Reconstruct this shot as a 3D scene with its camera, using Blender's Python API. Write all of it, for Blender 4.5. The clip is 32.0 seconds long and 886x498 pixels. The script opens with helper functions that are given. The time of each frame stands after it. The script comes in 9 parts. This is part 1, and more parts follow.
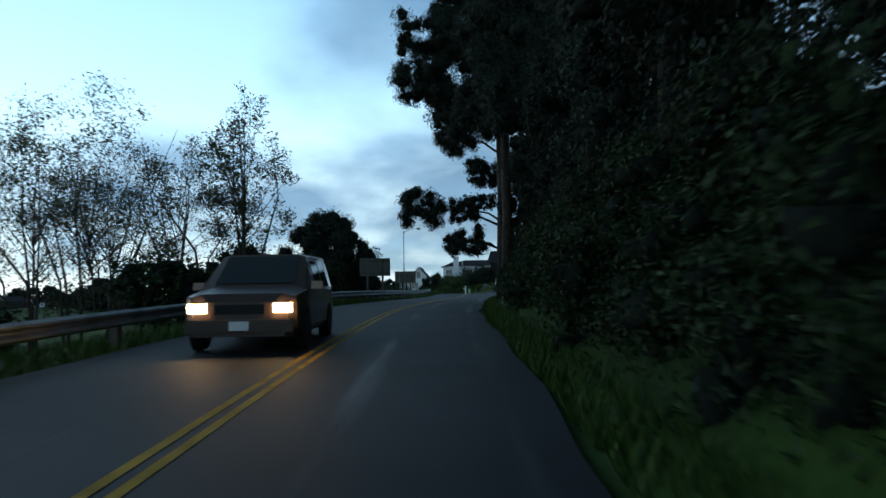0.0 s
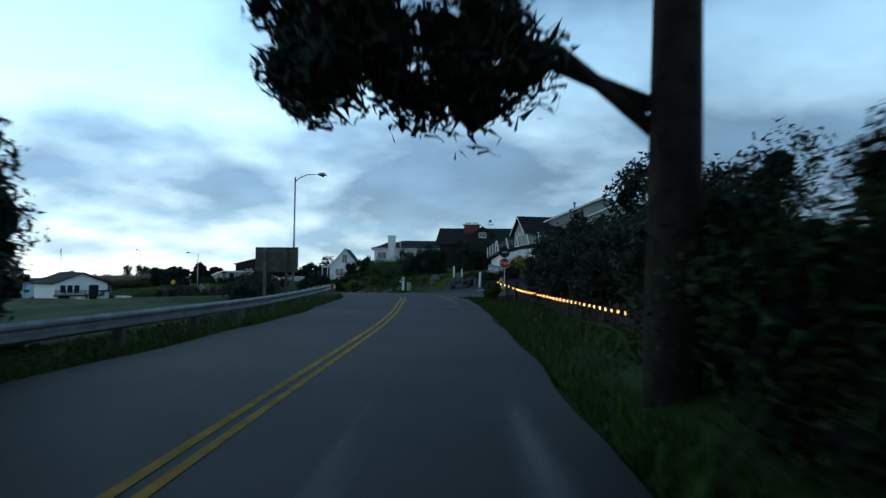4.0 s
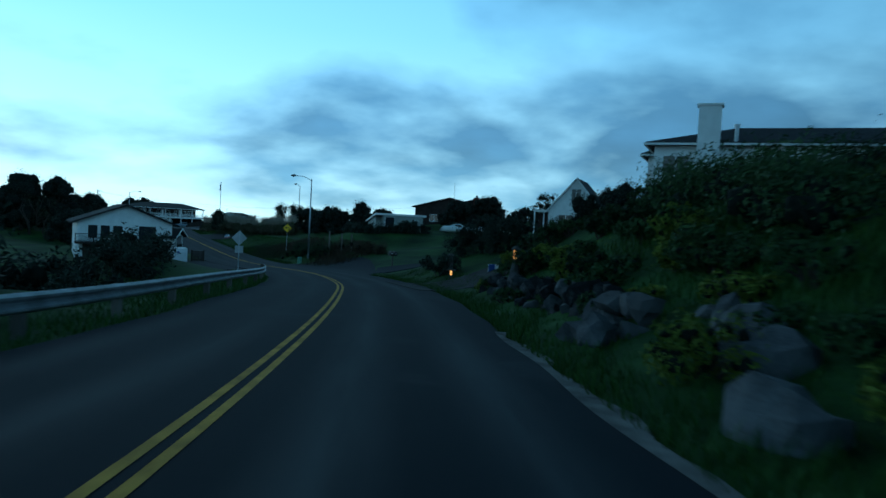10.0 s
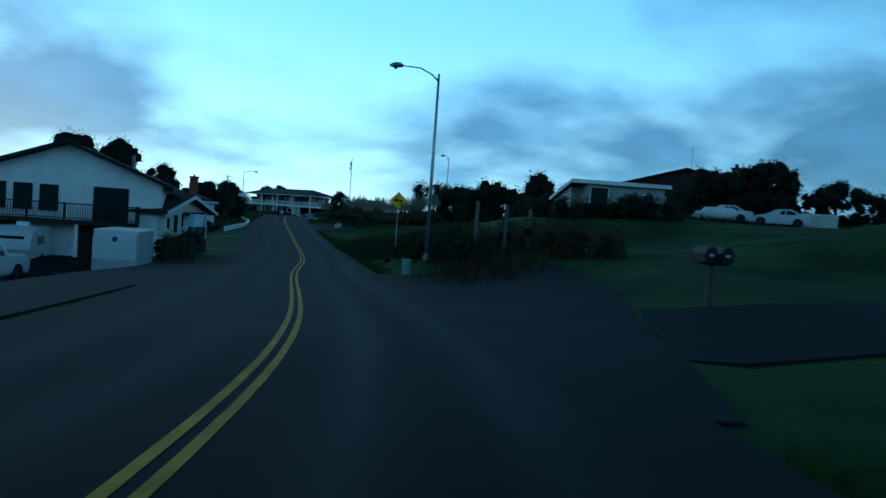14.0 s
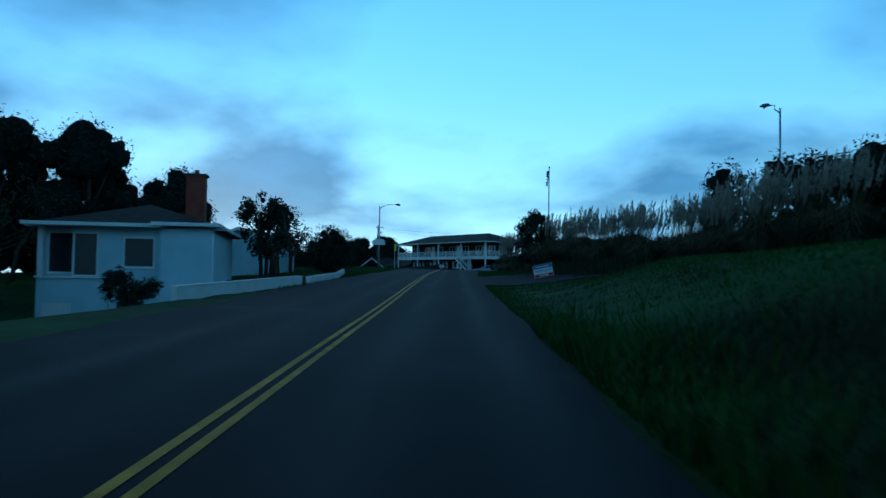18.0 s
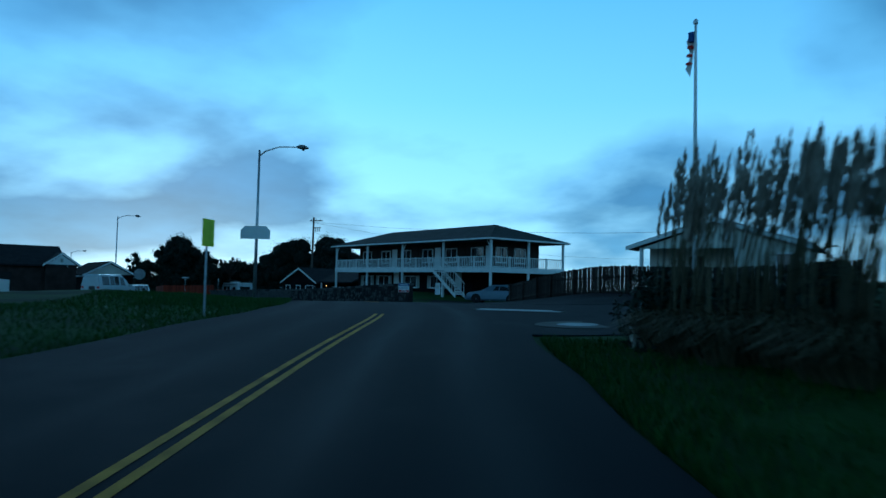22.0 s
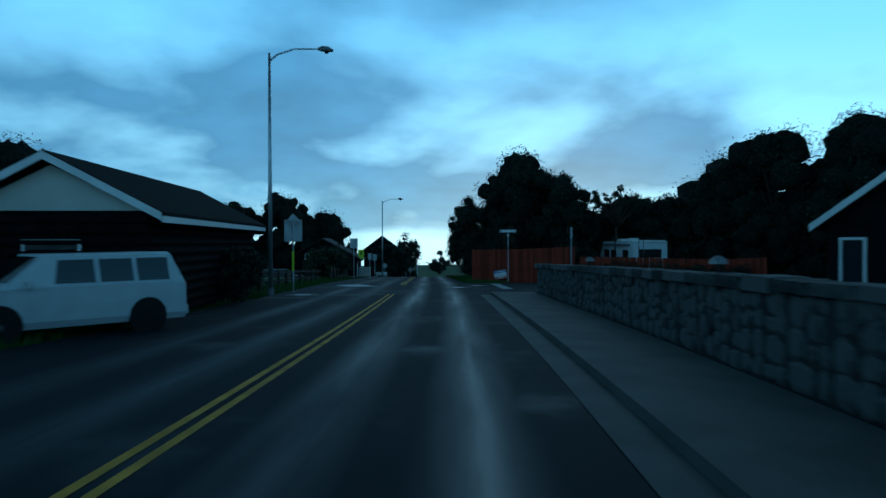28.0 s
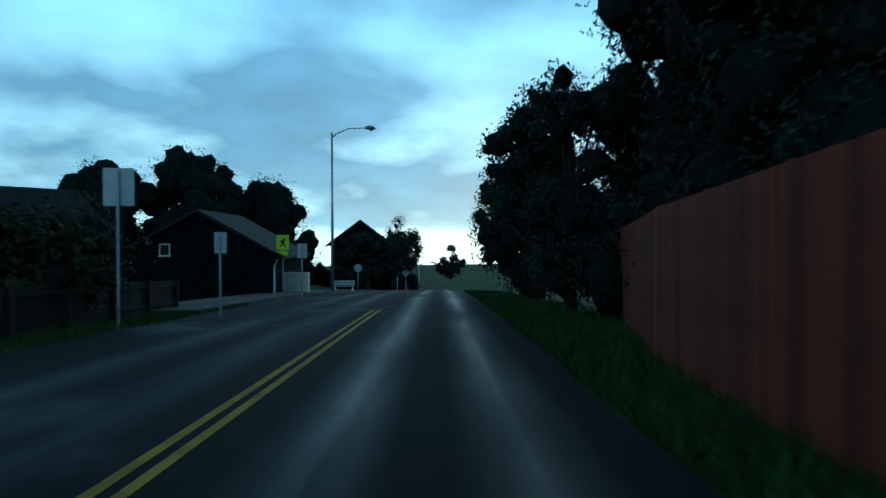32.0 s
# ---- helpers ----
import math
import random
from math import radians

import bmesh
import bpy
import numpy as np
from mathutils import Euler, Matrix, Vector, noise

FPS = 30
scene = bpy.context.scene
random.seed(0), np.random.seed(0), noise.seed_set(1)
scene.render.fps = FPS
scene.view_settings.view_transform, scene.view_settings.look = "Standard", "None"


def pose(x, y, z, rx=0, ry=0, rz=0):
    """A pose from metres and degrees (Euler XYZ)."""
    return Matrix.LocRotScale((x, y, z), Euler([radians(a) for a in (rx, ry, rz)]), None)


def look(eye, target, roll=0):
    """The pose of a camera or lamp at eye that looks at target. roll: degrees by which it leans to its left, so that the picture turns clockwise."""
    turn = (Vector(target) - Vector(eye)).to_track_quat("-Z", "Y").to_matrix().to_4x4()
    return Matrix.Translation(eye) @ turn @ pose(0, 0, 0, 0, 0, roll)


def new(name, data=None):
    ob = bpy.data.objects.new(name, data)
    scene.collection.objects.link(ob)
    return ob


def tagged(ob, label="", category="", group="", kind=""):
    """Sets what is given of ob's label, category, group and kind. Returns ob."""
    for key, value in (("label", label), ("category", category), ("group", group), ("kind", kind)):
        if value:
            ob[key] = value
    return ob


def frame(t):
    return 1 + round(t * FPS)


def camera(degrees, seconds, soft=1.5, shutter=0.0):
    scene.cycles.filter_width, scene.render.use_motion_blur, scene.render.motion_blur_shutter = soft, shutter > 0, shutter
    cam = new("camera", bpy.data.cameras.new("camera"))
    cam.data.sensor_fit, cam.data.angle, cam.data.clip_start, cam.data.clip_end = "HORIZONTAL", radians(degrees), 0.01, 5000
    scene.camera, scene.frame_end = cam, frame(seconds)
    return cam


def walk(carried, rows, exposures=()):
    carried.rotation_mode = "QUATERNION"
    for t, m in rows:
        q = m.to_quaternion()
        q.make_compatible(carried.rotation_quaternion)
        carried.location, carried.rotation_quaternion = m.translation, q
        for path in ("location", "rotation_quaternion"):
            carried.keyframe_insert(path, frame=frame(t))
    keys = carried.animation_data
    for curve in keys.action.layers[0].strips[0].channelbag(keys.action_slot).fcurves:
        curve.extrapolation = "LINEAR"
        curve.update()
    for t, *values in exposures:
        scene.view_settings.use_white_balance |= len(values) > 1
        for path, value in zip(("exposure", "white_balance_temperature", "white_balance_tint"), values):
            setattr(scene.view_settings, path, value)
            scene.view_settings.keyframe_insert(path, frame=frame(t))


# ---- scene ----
cam = camera(63.4, 32.0, 1.5, 0.35)
# seconds, eye x y z, yaw, pitch, roll
ROWS = [
    (0, -0.00, 0.00, 1.404, 0.31, 3.20, 0.89),
    (0.5, -0.03, 6.15, 1.605, 0.44, 2.96, 1.91),
    (1, -0.06, 12.21, 1.771, 0.21, 2.46, 2.40),
    (1.5, -0.05, 18.03, 1.891, -0.70, 1.87, 2.43),
    (2, 0.02, 23.48, 1.971, -1.47, 1.39, 2.18),
    (2.5, 0.21, 28.26, 2.032, -2.80, 1.39, 1.50),
    (3, 0.55, 32.81, 2.073, -3.56, 1.81, 0.17),
    (3.5, 0.86, 37.81, 2.132, -4.57, 2.18, -0.77),
    (5.5, 2.83, 66.36, 2.047, -4.02, 1.72, -0.64),
    (6, 3.20, 73.03, 2.074, -3.28, 1.82, -0.90),
    (6.5, 3.37, 79.60, 2.157, -2.13, 1.89, -1.99),
    (7, 3.35, 86.26, 2.218, -0.48, 1.76, -3.25),
    (7.5, 3.09, 92.61, 2.179, 1.93, 1.10, -3.64),
    (8, 2.70, 98.12, 2.123, 4.44, 0.41, -4.04),
    (8.5, 1.93, 104.08, 2.036, 7.12, -0.24, -5.02),
    (9, 0.98, 110.19, 1.856, 9.75, -1.06, -4.70),
    (9.5, -0.29, 116.24, 1.583, 12.29, -1.48, -3.67),
    (10, -1.74, 122.12, 1.265, 14.54, -1.89, -3.05),
    (10.5, -3.41, 128.01, 0.915, 16.52, -2.06, -2.39),
    (11, -5.42, 134.14, 0.572, 18.22, -2.19, -1.78),
    (11.5, -7.63, 140.24, 0.270, 19.68, -2.18, -2.06),
    (12, -9.98, 146.22, -0.008, 20.93, -2.22, -2.32),
    (12.5, -12.45, 152.13, -0.333, 22.36, -2.39, -2.60),
    (13, -15.09, 157.93, -0.672, 23.91, -2.56, -3.47),
    (13.5, -18.07, 163.75, -0.986, 25.35, -2.63, -3.82),
    (14, -21.30, 169.57, -1.301, 27.64, -2.34, -4.17),
    (14.5, -24.54, 175.01, -1.636, 30.42, -1.60, -4.07),
    (15, -28.04, 180.22, -1.940, 33.30, -1.58, -3.50),
    (15.5, -32.20, 185.54, -2.147, 35.62, -1.51, -2.58),
    (17.5, -52.96, 212.88, -3.442, 42.18, 1.68, -1.01),
    (18, -57.74, 218.19, -3.348, 42.25, 2.03, -0.92),
    (18.5, -62.64, 223.55, -3.226, 41.77, 2.20, -0.39),
    (19, -67.55, 229.20, -3.033, 41.61, 2.33, 0.81),
    (19.5, -72.34, 234.48, -2.850, 41.42, 2.70, 0.83),
    (20, -76.81, 239.60, -2.715, 41.17, 2.58, 1.36),
    (20.5, -81.14, 244.68, -2.550, 40.91, 2.87, 1.14),
    (21, -85.35, 249.46, -2.340, 40.70, 2.68, 0.27),
    (21.5, -89.42, 254.14, -2.112, 40.51, 3.03, -0.42),
    (22, -93.40, 258.81, -1.929, 40.45, 2.85, -1.30),
    (22.5, -97.14, 263.15, -1.814, 40.54, 2.64, -2.20),
    (23, -100.99, 267.54, -1.736, 40.90, 2.35, -2.69),
    (23.5, -104.83, 271.76, -1.649, 41.70, 2.01, -3.05),
    (24, -108.48, 275.61, -1.424, 44.24, 1.86, -3.26),
    (24.5, -112.55, 279.38, -1.348, 48.16, 1.13, -3.60),
    (25, -117.22, 283.03, -1.405, 53.27, 0.85, -3.07),
    (25.5, -122.00, 286.17, -1.550, 58.43, 0.17, -2.06),
    (26, -127.20, 289.03, -1.760, 63.27, -0.72, -1.24),
    (26.5, -132.76, 291.58, -1.982, 66.87, -0.58, -0.52),
    (28.5, -159.43, 301.23, -2.687, 72.43, -0.67, 0.15),
    (29, -166.02, 303.27, -2.942, 72.66, -0.64, 0.12),
    (29.5, -172.65, 305.59, -3.150, 73.17, -0.45, 0.13),
    (30, -178.47, 307.21, -3.344, 72.93, -0.62, 0.35),
    (30.5, -184.21, 309.17, -3.451, 73.04, -0.31, 0.11),
    (31, -189.82, 310.91, -3.559, 72.93, -0.16, -0.58),
    (31.5, -195.55, 312.65, -3.712, 72.76, -0.32, -0.16),
    (32, -201.28, 314.31, -3.874, 72.77, -0.57, 0.18),
]
walk(cam, [(t, pose(x, y, z, 90 + pitch, roll, yaw)) for t, x, y, z, yaw, pitch, roll in ROWS],
     exposures=[(0.0, 1.05, 7500, 16), (3.2, 1.28, 7700, 20), (5.5, 0.65, 6200, 6), (9.0, 0.5, 5500, -7), (13.0, 0.48, 5300, -8), (19.0, 0.26, 4850, -8),
                (26.0, 0.2, 4850, -10), (29.0, 0.39, 5350, -13), (31.0, 0.58, 5800, -14), (32.0, 0.74, 6100, -9)])

# ---- sky and light ----
world = bpy.data.worlds.new("evening_sky")
scene.world = world
world.use_nodes = True
wt = world.node_tree
wt.nodes.clear()


def wnode(kind, **sets):
    n = wt.nodes.new(kind)
    for k, v in sets.items():
        n.inputs[k].default_value = v
    return n


SUN_AZ, SUN_EL = 62.0, 6.0   # degrees left of the first heading, and above the horizon
sky = wnode("ShaderNodeTexSky")
sky.sky_type, sky.sun_disc = "NISHITA", False
sky.sun_elevation, sky.sun_rotation = radians(SUN_EL), radians(-SUN_AZ)
w_out, w_bg = wnode("ShaderNodeOutputWorld"), wnode("ShaderNodeBackground", Strength=1.0)
coord = wnode("ShaderNodeTexCoord")
# clouds on a flat layer overhead: direction / (height + small)
sep = wnode("ShaderNodeSeparateXYZ")
wt.links.new(coord.outputs["Generated"], sep.inputs[0])


def wmath(op, a, b=None, clamp=False):
    n = wt.nodes.new("ShaderNodeMath")
    n.operation, n.use_clamp = op, clamp
    for k, v in enumerate((a, b)):
        if v is None:
            continue
        if isinstance(v, (int, float)):
            n.inputs[k].default_value = v
        else:
            wt.links.new(v, n.inputs[k])
    return n.outputs[0]


def wmix(fac, a, b):
    n = wt.nodes.new("ShaderNodeMix")
    n.data_type = "RGBA"
    for k, v in ((0, fac), (6, a), (7, b)):
        if isinstance(v, (tuple, float, int)):
            n.inputs[k].default_value = v
        else:
            wt.links.new(v, n.inputs[k])
    return n.outputs[2]


def wramp(fac, stops):
    n = wt.nodes.new("ShaderNodeValToRGB")
    while len(n.color_ramp.elements) < len(stops):
        n.color_ramp.elements.new(0.5)
    for e, (at, c) in zip(n.color_ramp.elements, stops):
        e.position, e.color = at, c
    wt.links.new(fac, n.inputs[0])
    return n.outputs[0]


up = wmath("MAXIMUM", sep.outputs[2], 0.0)
den = wmath("ADD", up, 0.30)
comb = wnode("ShaderNodeCombineXYZ")
wt.links.new(wmath("DIVIDE", sep.outputs[0], den), comb.inputs[0])
wt.links.new(wmath("DIVIDE", sep.outputs[1], den), comb.inputs[1])
n1 = wnode("ShaderNodeTexNoise", Scale=1.25, Detail=5.0, Roughness=0.45, Distortion=0.25)
n2 = wnode("ShaderNodeTexNoise", Scale=3.4, Detail=5.0, Roughness=0.5)
for n in (n1, n2):
    wt.links.new(comb.outputs[0], n.inputs["Vector"])
field = wmath("ADD", wmath("MULTIPLY", n1.outputs[0], 0.75), wmath("MULTIPLY", n2.outputs[0], 0.25))
# banks of cloud low down and overhead, an open belt between them
bias = wramp(up, [(0.0, (.36, .36, .36, 1)), (0.03, (.50, .50, .50, 1)), (0.09, (.575, .575, .575, 1)), (0.17, (.52, .52, .52, 1)), (0.26, (.43, .43, .43, 1)), (0.40, (.52, .52, .52, 1)), (0.6, (.56, .56, .56, 1))])
field = wmath("ADD", field, wmath("SUBTRACT", bias, 0.5))
# broad banks and openings: degrees left of the first heading, height, sharpness, amount
for az, el, sharp, amount in ((80, 8, 24.0, .14), (64, 12, 60.0, .07), (-14, 20, 12.0, .11), (24, 15, 26.0, -.12), (72, 21, 16.0, -.12), (48, 15, 40.0, -.07), (58, 26, 50.0, .13), (18, 5, 40.0, .05)):
    lobe = wt.nodes.new("ShaderNodeVectorMath")
    lobe.operation = "DOT_PRODUCT"
    wt.links.new(coord.outputs["Generated"], lobe.inputs[0])
    lobe.inputs[1].default_value = (-math.sin(radians(az)) * math.cos(radians(el)), math.cos(radians(az)) * math.cos(radians(el)), math.sin(radians(el)))
    field = wmath("ADD", field, wmath("MULTIPLY", wmath("POWER", wmath("MAXIMUM", lobe.outputs["Value"], 0.0), sharp), amount))
cover = wramp(field, [(0.40, (0, 0, 0, 1)), (0.49, (.35, .35, .35, 1)), (0.60, (1, 1, 1, 1))])


def tint(stops):
    return [(at, (r * 1.06, g, min(b * 1.07, 1.0), 1)) for at, (r, g, b, _) in stops]


# clear part: pale cyan low down, deeper blue higher; near-black overhead, unseen, to dim the ground
clear = wramp(up, tint([(0.0, (0.62, 0.86, 0.86, 1)), (0.10, (0.46, 0.79, 0.92, 1)), (0.25, (0.29, 0.62, 0.84, 1)), (0.42, (0.18, 0.46, 0.70, 1)), (0.60, (0.04, 0.11, 0.17, 1)), (1.0, (0.010, 0.028, 0.045, 1))]))
cloud = wramp(up, tint([(0.0, (0.15, 0.33, 0.43, 1)), (0.12, (0.085, 0.21, 0.335, 1)), (0.42, (0.085, 0.22, 0.36, 1)), (0.60, (0.025, 0.06, 0.09, 1)), (1.0, (0.008, 0.018, 0.03, 1))]))
shade = wt.nodes.new("ShaderNodeVectorMath")
shade.operation = "SCALE"
wt.links.new(cloud, shade.inputs[0])
wt.links.new(wmath("ADD", 0.5, wmath("MULTIPLY", n2.outputs[0], 1.0)), shade.inputs["Scale"])
lit = wmix(wmath("MULTIPLY", cover, 0.94), clear, shade.outputs[0])
# the west is lighter where the sun has gone down
sundir = (-math.sin(radians(SUN_AZ)), math.cos(radians(SUN_AZ)), 0.12)
dot = wnode("ShaderNodeVectorMath")
dot.operation = "DOT_PRODUCT"
wt.links.new(coord.outputs["Generated"], dot.inputs[0])
dot.inputs[1].default_value = sundir
glow = wmath("POWER", wmath("MAXIMUM", dot.outputs["Value"], 0.0), 8.0)
# extra brightness in the unseen east, added to light the walls facing it
east = wmath("MAXIMUM", wmath("MULTIPLY", dot.outputs["Value"], -1.0), 0.0)
west = wmath("POWER", wmath("MULTIPLY", wmath("ADD", wmath("MAXIMUM", dot.outputs["Value"], -0.99), 1.0), 0.5), 1.5)
vm = wt.nodes.new("ShaderNodeVectorMath")
vm.operation = "SCALE"
wt.links.new(lit, vm.inputs[0])
wt.links.new(wmath("ADD", wmath("MULTIPLY", glow, 0.02), wmath("ADD", wmath("MULTIPLY", west, 0.68), wmath("ADD", 0.34, wmath("MULTIPLY", east, 0.75)))), vm.inputs["Scale"])
addn = wt.nodes.new("ShaderNodeMix")
addn.data_type, addn.blend_type = "RGBA", "ADD"
addn.inputs[0].default_value = 0.003
wt.links.new(vm.outputs[0], addn.inputs[6])
wt.links.new(sky.outputs[0], addn.inputs[7])
# below the horizon the dim ground
low = wmath("GREATER_THAN", sep.outputs[2], -0.06)
wt.links.new(wmix(low, (0.03, 0.04, 0.05, 1), addn.outputs[2]), w_bg.inputs[0])
wt.links.new(w_bg.outputs[0], w_out.inputs[0])

sun = new("sun", bpy.data.lights.new("sun", "SUN"))
sun.data.energy, sun.data.angle, sun.data.color = 0.16, radians(25), (0.62, 0.85, 1.0)
sun.matrix_world = look((0, 0, 60), (0 + 40 * math.sin(radians(SUN_AZ)), 0 - 40 * math.cos(radians(SUN_AZ)), 60 - 18))


# ---- materials ----
def material(name, base, rough=0.7, metal=0.0, vary=0.25, scale=3.0, fine=40.0, bump=0.2, second=None, coat=0.0, spec=0.22, space="Object", per_object=0.0, per_island=0.0):
    m = bpy.data.materials.new(name)
    m.use_nodes = True
    t = m.node_tree
    b = t.nodes["Principled BSDF"]
    b.inputs["Metallic"].default_value, b.inputs["Roughness"].default_value = metal, rough
    b.inputs["Coat Weight"].default_value, b.inputs["Specular IOR Level"].default_value = coat, spec
    co = t.nodes.new("ShaderNodeTexCoord")
    big, small = t.nodes.new("ShaderNodeTexNoise"), t.nodes.new("ShaderNodeTexNoise")
    for n, s, d in ((big, scale, 5.0), (small, fine, 4.0)):
        n.inputs["Scale"].default_value, n.inputs["Detail"].default_value = s, d
        t.links.new(co.outputs[space], n.inputs["Vector"])
    dark = tuple(c * (1 - vary) for c in base) + (1,)
    light = tuple(min(1, c * (1 + vary)) for c in (second or base)) + (1,)
    ramp = t.nodes.new("ShaderNodeValToRGB")
    ramp.color_ramp.elements[0].position, ramp.color_ramp.elements[1].position = 0.3, 0.7
    ramp.color_ramp.elements[0].color, ramp.color_ramp.elements[1].color = dark, light
    add = t.nodes.new("ShaderNodeMath")
    add.operation = "MULTIPLY_ADD"
    add.inputs[1].default_value, add.inputs[2].default_value = 0.4, -0.2
    t.links.new(small.outputs[0], add.inputs[0])
    tot = t.nodes.new("ShaderNodeMath")
    t.links.new(big.outputs[0], tot.inputs[0])
    t.links.new(add.outputs[0], tot.inputs[1])
    last = tot.outputs[0]
    if per_object:
        oi, ma = t.nodes.new("ShaderNodeObjectInfo"), t.nodes.new("ShaderNodeMath")
        ma.operation = "MULTIPLY_ADD"
        ma.inputs[1].default_value = per_object
        t.links.new(oi.outputs["Random"], ma.inputs[0])
        t.links.new(last, ma.inputs[2])
        sub = t.nodes.new("ShaderNodeMath")
        sub.inputs[1].default_value = -per_object / 2
        t.links.new(ma.outputs[0], sub.inputs[0])
        last = sub.outputs[0]
    if per_island:
        gi, mi = t.nodes.new("ShaderNodeNewGeometry"), t.nodes.new("ShaderNodeMath")
        mi.operation = "MULTIPLY_ADD"
        mi.inputs[1].default_value = per_island
        t.links.new(gi.outputs["Random Per Island"], mi.inputs[0])
        t.links.new(last, mi.inputs[2])
        si = t.nodes.new("ShaderNodeMath")
        si.inputs[1].default_value = -per_island / 2
        t.links.new(mi.outputs[0], si.inputs[0])
        last = si.outputs[0]
    t.links.new(last, ramp.inputs[0])
    t.links.new(ramp.outputs[0], b.inputs["Base Color"])
    if bump:
        bn = t.nodes.new("ShaderNodeBump")
        bn.inputs["Strength"].default_value, bn.inputs["Distance"].default_value = bump, 0.02
        t.links.new(small.outputs[0], bn.inputs["Height"])
        t.links.new(bn.outputs[0], b.inputs["Normal"])
    return m


def leafy(name, a, b2, rough=0.75, island=True):
    """Foliage that differs from leaf to leaf."""
    m = bpy.data.materials.new(name)
    m.use_nodes = True
    t = m.node_tree
    b = t.nodes["Principled BSDF"]
    b.inputs["Roughness"].default_value, b.inputs["Specular IOR Level"].default_value = rough, 0.2
    g, r = t.nodes.new("ShaderNodeNewGeometry"), t.nodes.new("ShaderNodeValToRGB")
    r.color_ramp.elements[0].color, r.color_ramp.elements[1].color = (*a, 1), (*b2, 1)
    t.links.new(g.outputs["Random Per Island"], r.inputs[0])
    t.links.new(r.outputs[0], b.inputs["Base Color"])
    return m


def glowing(name, colour, power):
    m = bpy.data.materials.new(name)
    m.use_nodes = True
    b = m.node_tree.nodes["Principled BSDF"]
    b.inputs["Base Color"].default_value = (*colour, 1)
    b.inputs["Emission Color"].default_value, b.inputs["Emission Strength"].default_value = (*colour, 1), power
    return m


def glass(name, tint=(0.02, 0.025, 0.03), rough=0.05):
    m = bpy.data.materials.new(name)
    m.use_nodes = True
    b = m.node_tree.nodes["Principled BSDF"]
    b.inputs["Base Color"].default_value, b.inputs["Roughness"].default_value = (*tint, 1), rough
    b.inputs["Specular IOR Level"].default_value = 0.7
    t = m.node_tree
    n, bn = t.nodes.new("ShaderNodeTexNoise"), t.nodes.new("ShaderNodeBump")
    n.inputs["Scale"].default_value, bn.inputs["Strength"].default_value = 1.5, 0.05
    t.links.new(n.outputs[0], bn.inputs["Height"])
    t.links.new(bn.outputs[0], b.inputs["Normal"])
    return m


